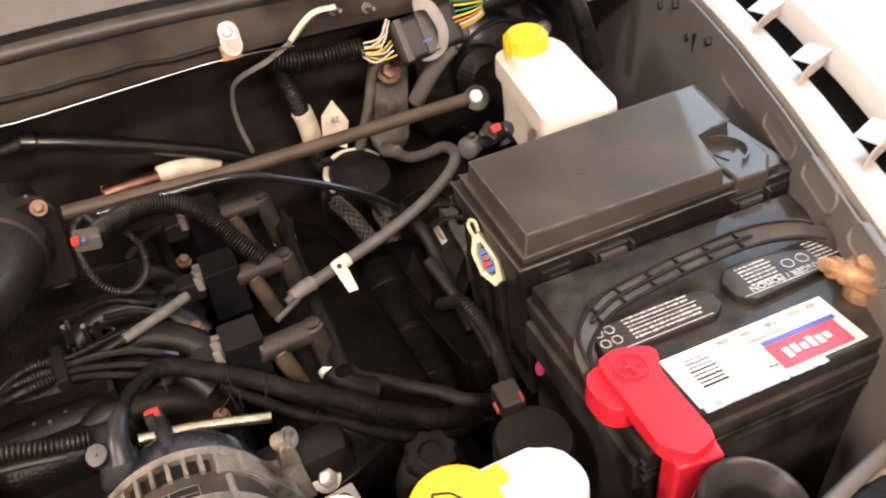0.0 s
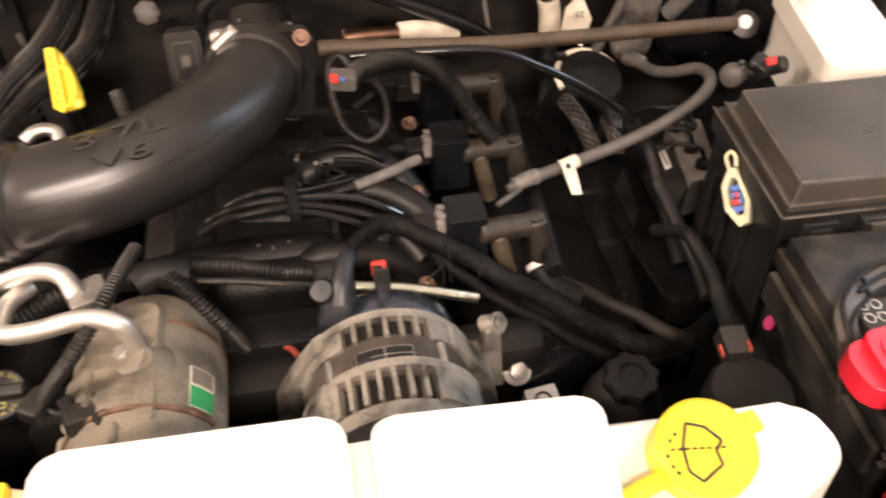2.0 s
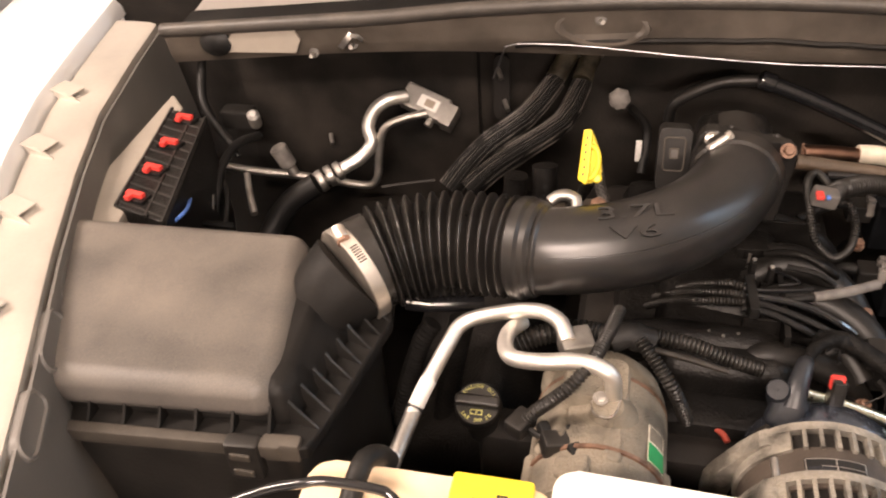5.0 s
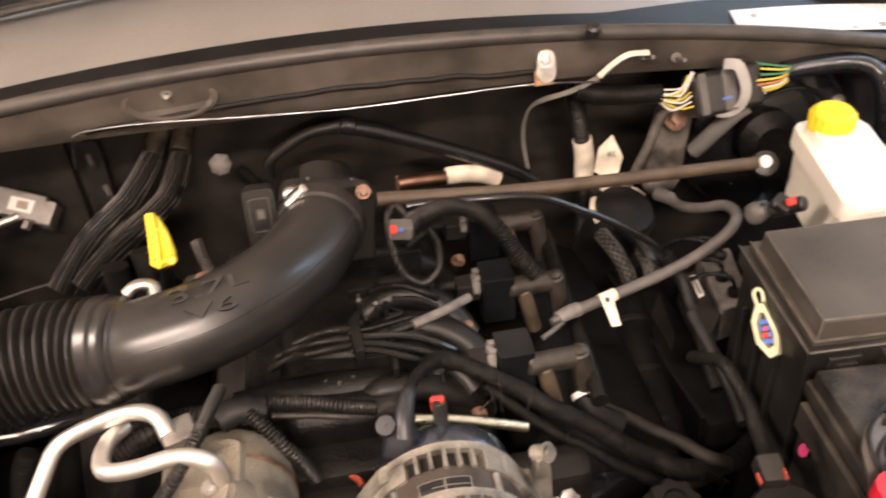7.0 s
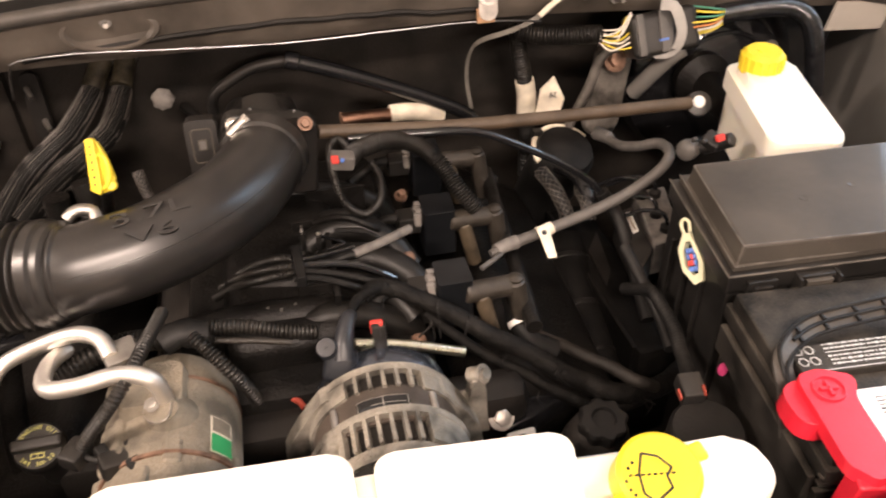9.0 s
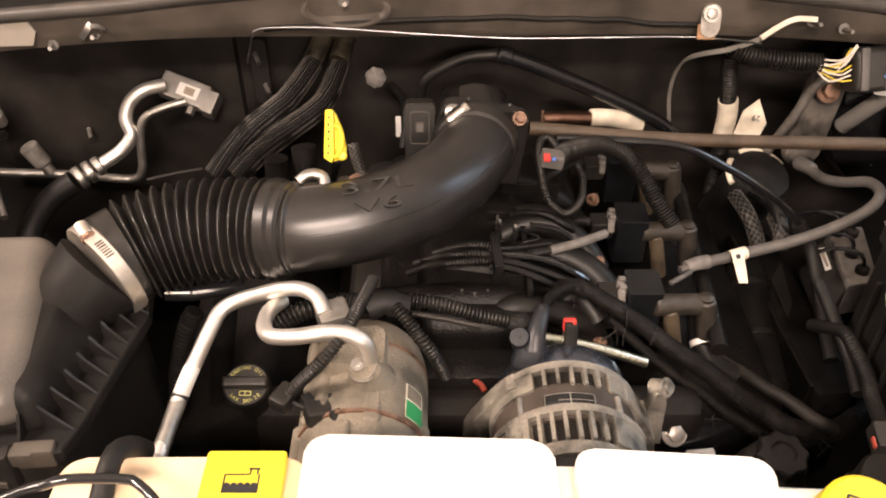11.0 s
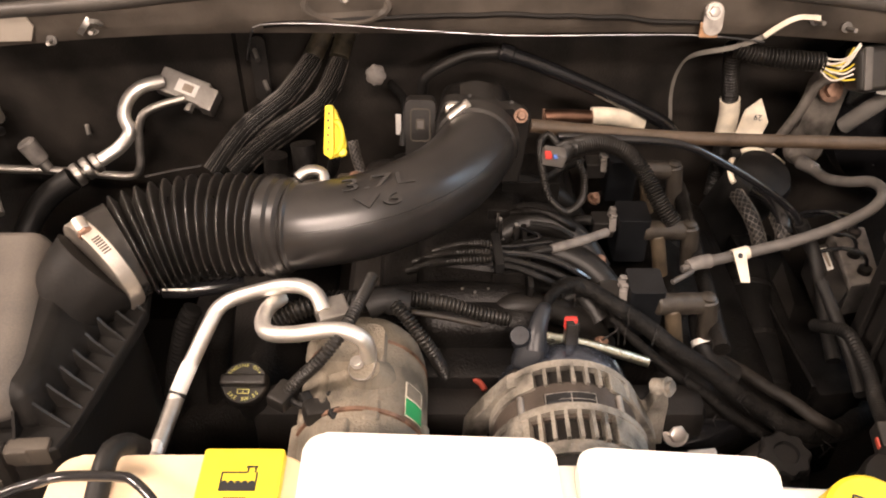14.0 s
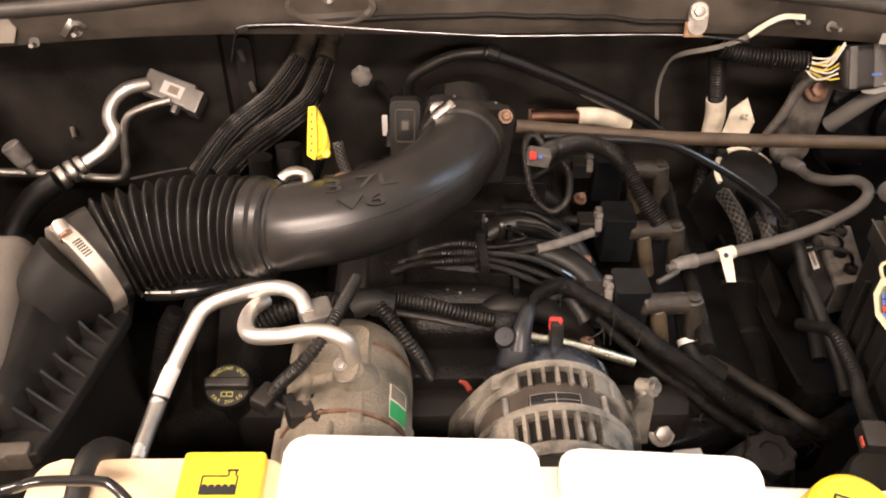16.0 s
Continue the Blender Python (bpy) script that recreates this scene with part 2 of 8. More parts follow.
SILVER_PAINT = mat("silver_flange_paint", (0.50, 0.465, 0.41), 0.35, metal=0.25, var=0.15, scale=12, bump=0.08, dust=0.2, dustcol=(0.35, 0.30, 0.24))
WHITE_PAINT = mat("white_body_paint", (0.82, 0.82, 0.81), 0.22, var=0.03, scale=5, bump=0.02, coat=0.5)
CORRODED = mat("corroded_brass_clamp", (0.42, 0.25, 0.14), 0.6, metal=0.35, var=0.5, scale=80, bump=1.0)
STATOR = mat("brown_lacquered_stator", (0.055, 0.043, 0.035), 0.35, var=0.35, scale=30, bump=0.3, dust=0.12)
END_COVER = mat("blue_steel_end_cover", (0.17, 0.19, 0.235), 0.24, metal=0.9, var=0.35, scale=40, bump=0.2)
BOOT = mat("blue_black_boot_rubber", (0.011, 0.0135, 0.0185), 0.38, var=0.25, scale=40, bump=0.2, dust=0.06)
CABLE = mat("pale_dirty_cable", (0.34, 0.28, 0.22), 0.6, var=0.3, scale=40, bump=0.3)
WALL_PAINT = mat("warm_wall_paint", (0.72, 0.665, 0.60), 0.7, var=0.06, scale=2, bump=0.1, fine=80)
CONCRETE = mat("concrete_floor", (0.32, 0.30, 0.28), 0.7, var=0.2, scale=3, bump=0.3, fine=60)
WIRE_Y = mat("yellow_wire", (0.65, 0.52, 0.06), 0.45, var=0.1, scale=60, bump=0.0)
WIRE_W = mat("white_wire", (0.70, 0.66, 0.58), 0.45, var=0.1, scale=60, bump=0.0)
WIRE_G = mat("green_wire", (0.05, 0.20, 0.13), 0.45, var=0.1, scale=60, bump=0.0)
WIRE_O = mat("orange_wire", (0.55, 0.20, 0.05), 0.45, var=0.1, scale=60, bump=0.0)


# ---- builders ----
def part(name, bm, material, parent=None, label="", angle=38):
    me = bpy.data.meshes.new(name)
    bmesh.ops.recalc_face_normals(bm, faces=bm.faces[:])
    bm.to_mesh(me)
    bm.free()
    me.materials.append(material)
    me.shade_smooth()
    me.set_sharp_from_angle(angle=radians(angle))
    ob = new(name, me)
    ob.modifiers.new("even_shading", "WEIGHTED_NORMAL").keep_sharp = True
    if parent is not None:
        ob.parent = parent
        ob.matrix_parent_inverse = base_of(parent).inverted()
    if label:
        tagged(ob, label=label)
    return ob


def base_of(ob):
    m = Matrix.Identity(4)
    while ob is not None:
        m = ob.matrix_basis if ob.parent is None else m
        ob = ob.parent
    return m


def sub(name, bm, material, parent, label="", angle=38):
    """A piece under a part; both meshes share the coordinates of the place."""
    ob = part(name, bm, material, None, label, angle)
    ob.parent = parent
    return ob


def thing(name, at, label, category, group="", kind=""):
    e = new(name)
    e.empty_display_size = 0.02
    e.location = at
    return tagged(e, label, category, group, kind)


def solo(name, bm, material, label, category, group="", kind="", angle=38):
    return tagged(part(name, bm, material, None, "", angle), label, category, group, kind)


def box(bm, c, size, bevel=0.0, rot=(0, 0, 0), seg=2, taper=1.0):
    """A bevelled box; taper scales its top face."""
    r = bmesh.ops.create_cube(bm, size=1.0)
    vs = r["verts"]
    for v in vs:
        k = taper if v.co.z > 0 else 1.0
        v.co = Vector((v.co.x * size[0] * k, v.co.y * size[1] * k, v.co.z * size[2]))
    if bevel:
        es = list({e for v in vs for e in v.link_edges})
        g = bmesh.ops.bevel(bm, geom=es, offset=bevel, segments=seg, profile=0.5, affect="EDGES", clamp_overlap=True)
        vs = list({v for f in g["faces"] for v in f.verts} | {v for v in vs if v.is_valid})
    m = pose(*c, *rot)
    for v in vs:
        v.co = m @ v.co
    return bm


def frame_of(d):
    d = Vector(d).normalized()
    a = Vector((0, 0, 1)) if abs(d.z) < 0.9 else Vector((0, 1, 0))
    x = a.cross(d).normalized()
    return x, d.cross(x).normalized(), d


def lathe(bm, at, axis, profile, n=28, squash=1.0, phase=0.0):
    """Turns (radius, height) pairs round an axis through at; ends with radius 0 close."""
    x, y, d = frame_of(axis)
    at = Vector(at)
    rings = []
    for r, h in profile:
        if r < 1e-6:
            rings.append([bm.verts.new(at + d * h)])
        else:
            rings.append([bm.verts.new(at + d * h + x * (r * math.cos(2 * math.pi * k / n + phase)) + y * (r * squash * math.sin(2 * math.pi * k / n + phase))) for k in range(n)])
    for a, b in zip(rings, rings[1:]):
        for k in range(n):
            q = [a[k % len(a)], a[(k + 1) % len(a)], b[(k + 1) % len(b)], b[k % len(b)]]
            q = list(dict.fromkeys(q))
            if len(q) > 2:
                bm.faces.new(q)
    return bm


def cyl(bm, p0, p1, r0, r1=None, n=20, bevel=0.0):
    p0, p1 = Vector(p0), Vector(p1)
    r1 = r0 if r1 is None else r1
    h = (p1 - p0).length
    b = min(bevel, r0 * 0.5, r1 * 0.5, h * 0.4)
    prof = [(0, 0), (r0 - b, 0), (r0, b), (r1, h - b), (r1 - b, h), (0, h)] if b else [(0, 0), (r0, 0), (r1, h), (0, h)]
    return lathe(bm, p0, p1 - p0, prof, n)


def spline(pts, step=0.006):
    """Even samples along a smooth curve through the points."""
    p = [Vector(q) for q in pts]
    if len(p) == 2:
        n = max(1, int((p[1] - p[0]).length / step))
        return [p[0].lerp(p[1], k / n) for k in range(n + 1)]
    ext = [2 * p[0] - p[1], *p, 2 * p[-1] - p[-2]]
    out = []
    for a, b, c, d in zip(ext, ext[1:], ext[2:], ext[3:]):
        n = max(2, int((c - b).length / step))
        for k in range(n):
            t = k / n
            out.append(0.5 * (2 * b + (c - a) * t + (2 * a - 5 * b + 4 * c - d) * t * t + (3 * b - a - 3 * c + d) * t ** 3))
    return [*out, p[-1]]


def tube(bm, pts, r, n=12, step=0.006, wave=None, caps=True, flat=1.0, raw=False):
    """A hose along the points. r: a radius or radii at the ends. wave(s): a factor on the radius at s metres along. flat: squashes it upright."""
    path = [Vector(q) for q in pts] if raw else spline(pts, step)
    total = sum((b - a).length for a, b in zip(path, path[1:])) or 1
    s, rings, x = 0.0, [], None
    for k, p in enumerate(path):
        d = (path[min(k + 1, len(path) - 1)] - path[max(k - 1, 0)]).normalized()
        if k:
            s += (p - path[k - 1]).length
        x = frame_of(d)[0] if x is None else (x - d * x.dot(d)).normalized()
        y = d.cross(x)
        rr = r if not isinstance(r, (tuple, list)) else r[0] + (r[-1] - r[0]) * s / total
        if wave:
            rr *= wave(s)
        rings.append([bm.verts.new(p + x * (rr * math.cos(2 * math.pi * j / n)) + y * (rr * flat * math.sin(2 * math.pi * j / n))) for j in range(n)])
    for a, b in zip(rings, rings[1:]):
        for j in range(n):
            bm.faces.new([a[j], a[(j + 1) % n], b[(j + 1) % n], b[j]])
    if caps:
        bm.faces.new(rings[0][::-1])
        bm.faces.new(rings[-1])
    return bm


def ripple(pitch, depth):
    return lambda s: 1 - depth * (0.5 + 0.5 * math.cos(2 * math.pi * s / pitch)) ** 2


def prism(bm, outline, z0, z1, bevel=0.0, inset=0.0, at=(0, 0, 0), rot=(0, 0, 0), seg=2):
    """Extrudes a 2D outline from z0 to z1; inset shrinks the top towards the middle."""
    cx = sum(p[0] for p in outline) / len(outline)
    cy = sum(p[1] for p in outline) / len(outline)
    lo = [bm.verts.new((x, y, z0)) for x, y in outline]
    hi = []
    for x, y in outline:
        d = Vector((x - cx, y - cy))
        k = 1 - inset / max(d.length, 1e-6)
        hi.append(bm.verts.new((cx + d.x * k, cy + d.y * k, z1)))
    n = len(outline)
    bm.faces.new(lo[::-1])
    bm.faces.new(hi)
    for k in range(n):
        bm.faces.new([lo[k], lo[(k + 1) % n], hi[(k + 1) % n], hi[k]])
    vs = lo + hi
    if bevel:
        es = list({e for v in vs for e in v.link_edges})
        g = bmesh.ops.bevel(bm, geom=es, offset=bevel, segments=seg, profile=0.5, affect="EDGES", clamp_overlap=True)
        vs = list({v for f in g["faces"] for v in f.verts} | {v for v in vs if v.is_valid})
    m = pose(*at, *rot)
    for v in vs:
        v.co = m @ v.co
    return bm


def rounded(x0, y0, x1, y1, r, n=5):
    out = []
    for cx, cy, a in ((x1 - r, y1 - r, 0), (x0 + r, y1 - r, 90), (x0 + r, y0 + r, 180), (x1 - r, y0 + r, 270)):
        out += [(cx + r * math.cos(radians(a + 90 * k / n)), cy + r * math.sin(radians(a + 90 * k / n))) for k in range(n + 1)]
    return out


def loft(bm, lo, hi, z0, z1, bevel=0.0, seg=3):
    """A solid between a lower and an upper outline of as many corners."""
    a = [bm.verts.new((x, y, z0)) for x, y in lo]
    c = [bm.verts.new((x, y, z1)) for x, y in hi]
    n = len(lo)
    bm.faces.new(a[::-1])
    bm.faces.new(c)
    for k in range(n):
        bm.faces.new([a[k], a[(k + 1) % n], c[(k + 1) % n], c[k]])
    if bevel:
        es = list({e for v in a + c for e in v.link_edges})
        bmesh.ops.bevel(bm, geom=es, offset=bevel, segments=seg, profile=0.5, affect="EDGES", clamp_overlap=True)
    return bm


def sheet(bm, rows, thick=0.0):
    """A skin over rows of points, with thickness downwards along its normals."""
    grid = [[bm.verts.new(p) for p in row] for row in rows]
    fs = [bm.faces.new([a[k], a[k + 1], b[k + 1], b[k]]) for a, b in zip(grid, grid[1:]) for k in range(len(a) - 1)]
    if thick:
        bmesh.ops.recalc_face_normals(bm, faces=fs)
        bmesh.ops.solidify(bm, geom=fs, thickness=thick)
    return bm


def turned(bm, m):
    for v in bm.verts:
        v.co = m @ v.co
    return bm


def bolt(bm, at, axis, r=0.007, h=0.006, washer=True):
    at, axis = Vector(at), Vector(axis).normalized()
    if washer:
        lathe(bm, at, axis, [(0, 0), (r * 1.5, 0), (r * 1.5, h * 0.3), (0, h * 0.3)], 16)
    lathe(bm, at, axis, [(0, h * 0.2), (r, h * 0.2), (r, h * 0.9), (r * 0.8, h), (0, h)], 6)
    return bm


def lettering(words, size, m, depth=0.0006):
    """A mesh of raised letters in the built-in font, centred, lying in the plane of m."""
    c = bpy.data.curves.new("words", "FONT")
    c.body, c.size, c.extrude, c.align_x, c.align_y = words, size, depth, "CENTER", "CENTER"
    o = new("words", c)
    me = bpy.data.meshes.new_from_object(o)
    bpy.data.objects.remove(o)
    bm = bmesh.new()
    bm.from_mesh(me)
    bpy.data.meshes.remove(me)
    return turned(bm, m)


def B():
    return bmesh.new()


# ---- the garage ----
def slab(name, c, size, material, label):
    return solo(name, box(B(), c, size), material, label, "garage", kind="structure")


slab("floor", (0, 0.5, -0.05), (8.2, 10.2, 0.1), CONCRETE, "grey concrete garage floor under the truck")
slab("ceiling", (0, 0.5, 2.85), (8.2, 10.2, 0.1), WALL_PAINT, "plain warm white garage ceiling")
slab("wall_front", (0, -4.55, 1.4), (8.2, 0.1, 2.8), WALL_PAINT, "plain warm white garage wall")
slab("wall_back", (0, 5.55, 1.4), (8.2, 0.1, 2.8), WALL_PAINT, "plain warm white garage wall")
slab("wall_left", (-4.05, 0.5, 1.4), (0.1, 10.0, 2.8), WALL_PAINT, "plain warm white garage wall")
slab("wall_right", (4.05, 0.5, 1.4), (0.1, 10.0, 2.8), WALL_PAINT, "plain warm white garage wall")
for lx, ly, sx, sy in ((-0.25, -0.95, 1.3, 0.36), (0.3, -2.6, 1.3, 0.36), (-2.3, 0.2, 0.36, 1.3)):
    solo("ceiling_light", box(B(), (lx, ly, 2.735), (sx, sy, 0.12), 0.01), PAPER, "white metal ceiling light housing", "ceiling light", "garage ceiling lights")

# ---- the truck's body round the bay ----
MID = -0.11  # the truck's middle
truck = thing("pickup_truck", (MID, 0.9, 0.0), "white pickup truck with its dusty engine bay open", "truck")


def lip_z(x):
    """Height of the cowl's front lip."""
    d = x - MID
    return 1.186 - 0.155 * max(d, -0.45) ** 2 - 0.09 * max(0.0, -0.45 - d)


def panel_z(x, y):
    """Height of the cowl panel's upper face."""
    return lip_z(x) + float(np.interp(y, (0.936, 0.958, 0.99, 1.05, 1.11), (-0.014, -0.014, -0.011, -0.002, 0.010)))


XS = [MID + 0.80 * k / 32 for k in range(-30, 33)]
FW = 1.07  # firewall

# firewall with soft dents
bm = B()
rows = []
for k in range(34):
    z = 0.45 + 0.68 * k / 33
    rows.append([(x, FW + 0.010 * noise.noise(Vector((x * 5, z * 6, 2.0))) - 0.02 * max(0, z - 1.05) / 0.1, z) for x in [MID + 0.86 * j / 60 for j in range(-64, 65)]])
part("firewall", sheet(bm, rows, 0.004), INSULATION, truck, "dark padded firewall insulation")

# raised square panel round the evaporator opening
prism(bm := B(), rounded(-0.84, 0.66, -0.476, 1.092, 0.045, 6), 0, 0.040, 0.012, at=(0, FW + 0.012, 0), rot=(90, 0, 0))
part("evaporator_panel", bm, INSULATION, truck, "dark moulded evaporator housing panel")

# cowl: underside, face, lip and plastic top
bm = B()
prof = [(FW, 1.125), (0.955, 1.118), (0.925, 1.112), (0.915, 1.116), (0.909, 1.128)]
rows = [[(x, y, z - 0.06 * (x - MID) ** 2 + 0.003 * math.sin(9 * x)) for x in XS] for y, z in prof]
for s in (0.25, 0.5, 0.75, 0.95):
    rows.append([(x, 0.909 - 0.006 * s + 0.0025 * noise.noise(Vector((x * 12, s * 2, 0))), 1.128 - 0.06 * (x - MID) ** 2 + s * (lip_z(x) - 0.004 - 1.128 + 0.06 * (x - MID) ** 2)) for x in XS])
part("cowl_face", sheet(bm, rows, 0.002), COWL_PAINT, truck, "dusty brown-grey painted cowl face")
bm = B()
tube(bm, [(x, 0.902, lip_z(x)) for x in XS], 0.009, 10, raw=True)
part("hood_seal", bm, SEAL, truck, "grey rubber hood seal along the cowl")
bm = B()
rows = [[(x, y, lip_z(x) + dz) for x in XS] for y, dz in ((0.915, -0.004), (0.928, -0.006), (0.936, -0.014), (0.958, -0.014), (0.99, -0.011), (1.05, -0.002), (1.11, 0.010), (1.13, 0.012), (1.16, 0.016))]
part("cowl_panel", sheet(bm, rows, 0.003), COWL_PLASTIC, truck, "dark grey plastic cowl panel below the windscreen")
bm = B()
rows = [[(x, y, lip_z(x) + dz) for x in XS] for y, dz in ((0.920, -0.001), (0.926, -0.005), (0.932, -0.0105))]
for k in range(7):
    rows.append([(x, y, panel_z(x, y) + 0.0035) for x, y in [(x, 0.940 + (max(0.985, min(1.065, 0.981 + 0.245 * (x - 0.211))) - 0.940) * k / 6) for x in XS]])
part("cowl_channel", sheet(bm, rows, 0.002), DARK_PLASTIC, truck, "black channel strip behind the hood seal")
bm = B()
tube(bm, [(x, 1.125, lip_z(x) + 0.036) for x in XS], 0.010, 10, raw=True, flat=0.6)
part("windscreen_trim", bm, SEAL, truck, "grey windscreen trim strip")
bm = B()
rows = [[(x, 1.14 + 0.75 * s, lip_z(x) + 0.035 + 0.45 * s) for x in XS[::3]] for s in (0, 0.3, 0.6, 1.0)]
part("windscreen", sheet(bm, rows, 0.005), GLOSS_BLACK, truck, "dark windscreen glass")
# pressed bosses on the cowl face
for bx in (-0.30,):
    lathe(bm := B(), (bx, 0.905, 1.150), (0, -1, 0.15), [(0.056, -0.004), (0.053, 0.0035), (0.048, 0.0040), (0.042, -0.0005), (0, -0.001)], 40, 0.42)
    part("cowl_boss", bm, COWL_PAINT, truck)


def rail(side, y):
    """The inner edge of the fender's flange at y: x and height."""
    half = float(np.interp(y, (0.0, 0.15, 0.33, 0.51, 0.64, 0.76, 0.90, 1.10), (0.44, 0.51, 0.591, 0.675, 0.730, 0.774, 0.808, 0.85)))
    return MID + side * half, 1.082


YS = [0.10 + 0.92 * k / 46 for k in range(47)]
for side, word in ((1, "driver"), (-1, "passenger")):
    bm = B()
    rows = []
    for dx, z in ((-0.01, 0.45), (-0.012, 0.60), (-0.02, 0.75), (-0.018, 0.85), (-0.012, 0.95), (-0.006, 1.03), (-0.002, None)):
        rows.append([(rail(side, y)[0] + side * dx * 2, y, (rail(side, y)[1] - 0.006) if z is None else z) for y in YS])
    part("inner_fender", sheet(bm, rows, 0.003), BAY_PAINT, truck, "dusty grey painted inner fender wall")
    # long pressed slots along the top of the wall
    for y, drop, w in ((0.720, 0.046, 0.078), (0.612, 0.038, 0.090), (0.500, 0.028, 0.084), (0.410, 0.020, 0.074), (0.320, 0.016, 0.070)):
        x, z = rail(side, y)
        along = Vector((rail(side, y + 0.02)[0] - rail(side, y - 0.02)[0], 0.04, 0)).normalized()
        out = Vector((-side * along.y, side * along.x, 0.30)).normalized()
        m = Matrix((along, out.cross(along), out)).transposed().to_4x4()
        m.translation = Vector((x, y, z - drop)) + out * 0.0105
        outline = rounded(-w / 2, -0.0135, w / 2, 0.0135, 0.0120)
        slot = part("pressed_slot", turned(prism(B(), outline, -0.012, 0.0, 0.002, 0.0025), m), BAY_PAINT, truck)
        sub("slot_rim", turned(tube(B(), [(p[0] * 0.90, p[1] * 0.80, 0.0) for p in outline + outline[:1]], 0.0020, 6, raw=True, caps=False), m), BAY_PAINT, slot)
    bm = B()
    rows = []
    for dx, dz in (((0.0, -0.012), (0.001, 0.0), (0.009, 0.002), (0.012, -0.004), (0.042, -0.005), (0.044, -0.03)) if side > 0 else ((0.0, -0.012), (0.001, 0.0), (0.010, 0.003), (0.040, 0.004), (0.064, 0.004), (0.066, -0.01))):
        rows.append([(rail(side, y)[0] + side * dx, y, rail(side, y)[1] + dz) for y in YS])
    part("fender_flange", sheet(bm, rows, 0.002), SILVER_PAINT, truck, "silver painted fender mounting flange with brackets")
    bm = B()
    rows = []
    for dx, dz in ((0.069, -0.006), (0.070, 0.010), (0.078, 0.020), (0.16, 0.030), (0.24, 0.022), (0.30, -0.02), (0.32, -0.20), (0.33, -0.60)):
        rows.append([(rail(side, y)[0] + side * dx, y, rail(side, y)[1] + dz) for y in [-0.2, -0.1, 0.0, *YS, 1.1, 1.3]])
    part("fender", sheet(bm, rows, 0.003), WHITE_PAINT, truck, "white painted outer fender")
    for y in (0.27, 0.40, 0.540, 0.655, 0.78):
        x, z = rail(side, y)
        prism(bm := B(), [(-0.006, 0), (0.038, 0.006), (0.042, 0.016), (0.024, 0.019), (0.002, 0.010)], -0.0012, 0.0012, 0, at=(0, 0, 0), rot=(90, 0, 0))
        for v in bm.verts:
            v.co = Vector((x + side * (0.030 + v.co.x), y + v.co.y + 0.25 * v.co.x, z - 0.005 + v.co.z))
        part("fender_bracket", bm, SILVER_PAINT, truck)
        bm = box(B(), (x + side * 0.058, y + 0.018, z + 0.012), (0.032, 0.026, 0.0016), 0.0006, (0, -side * 8, 14 * side))
        part("bracket_top", bm, SILVER_PAINT, truck)
    # added dark sheet: stands in for the shade in the gap below the fender edge
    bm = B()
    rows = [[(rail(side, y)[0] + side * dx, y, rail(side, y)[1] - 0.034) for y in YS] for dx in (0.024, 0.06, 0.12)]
    part("fender_gap_shade", sheet(bm, rows, 0.002), GREASE, truck, "dark gap under the fender edge")

# hood, lifted open
bm = B()
rows = []
for s in [k / 12 for k in range(13)]:
    rows.append([(MID + 0.962 * u, 1.14 - 0.86 * s, 1.25 + 1.04 * s + 0.03 * (1 - u * u)) for u in [j / 12 - 1 for j in range(25)]])
part("hood", sheet(bm, rows, 0.03), HOOD_PAINT, truck, "open hood seen from below")
# front support and floor of the bay
box(bm := B(), (MID, 0.16, 0.80), (1.25, 0.10, 0.40), 0.01)
part("radiator_support", bm, DIRTY_BLACK, truck)
box(bm := B(), (MID, 0.6, 0.46), (1.5, 1.1, 0.03), 0.005)
part("splash_shield", bm, GREASE, truck)
box(bm := B(), (MID, 0.6, 0.22), (1.1, 1.0, 0.45), 0.02)
part("chassis", bm, GREASE, truck)
box(bm := B(), (MID, -0.12, 0.70), (1.5, 0.35, 0.55), 0.08, seg=4)
part("front_grille", bm, WHITE_PAINT, truck)

# ---- engine mass ----
engine = thing("engine_block", (-0.15, 0.75, 0.55), "grimy dark cast engine under the intake", "engine")
box(bm := B(), (-0.15, 0.76, 0.72), (0.30, 0.44, 0.36), 0.03)
part("block", bm, GREASE, engine)
box(bm := B(), (-0.14, 0.74, 0.895), (0.24, 0.42, 0.06), 0.02)
part("valley_cover", bm, DIRTY_BLACK, engine)
for side in (1, -1):
    prism(bm := B(), [(-0.085, -0.23), (0.085, -0.23), (0.085, 0.23), (-0.085, 0.23)], -0.06, 0.05, 0.022, 0.02, at=(-0.15 + side * 0.265, 0.74, 0.82), rot=(0, side * 32, 0), seg=3)
    part("valve_cover", bm, DIRTY_BLACK, engine, "black dirty valve cover")
box(bm := B(), (-0.15, 0.52, 0.74), (0.46, 0.05, 0.34), 0.02)
part("timing_cover", bm, GREASE, engine)

# ---- intake tube ----
tube_thing = thing("intake_tube", (-0.3, 0.6, 1.03), "black ribbed air intake tube with moulded elbow", "air intake tube")
AXIS = [(-0.352, 0.596, 1.066), (-0.338, 0.593, 1.068), (-0.317, 0.590, 1.070), (-0.26, 0.603, 1.073), (-0.213, 0.630, 1.075), (-0.179, 0.668, 1.073), (-0.156, 0.716, 1.070), (-0.149, 0.750, 1.067)]
part("elbow", tube(B(), AXIS, (0.040, 0.042), 36, 0.005), TUBE_PLASTIC, tube_thing, "smooth black plastic elbow", 60)
BELL = [(-0.5045, 0.5525, 1.050), (-0.485, 0.5735, 1.054), (-0.452, 0.591, 1.059), (-0.415, 0.599, 1.062), (-0.375, 0.599, 1.064), (-0.346, 0.595, 1.066)]


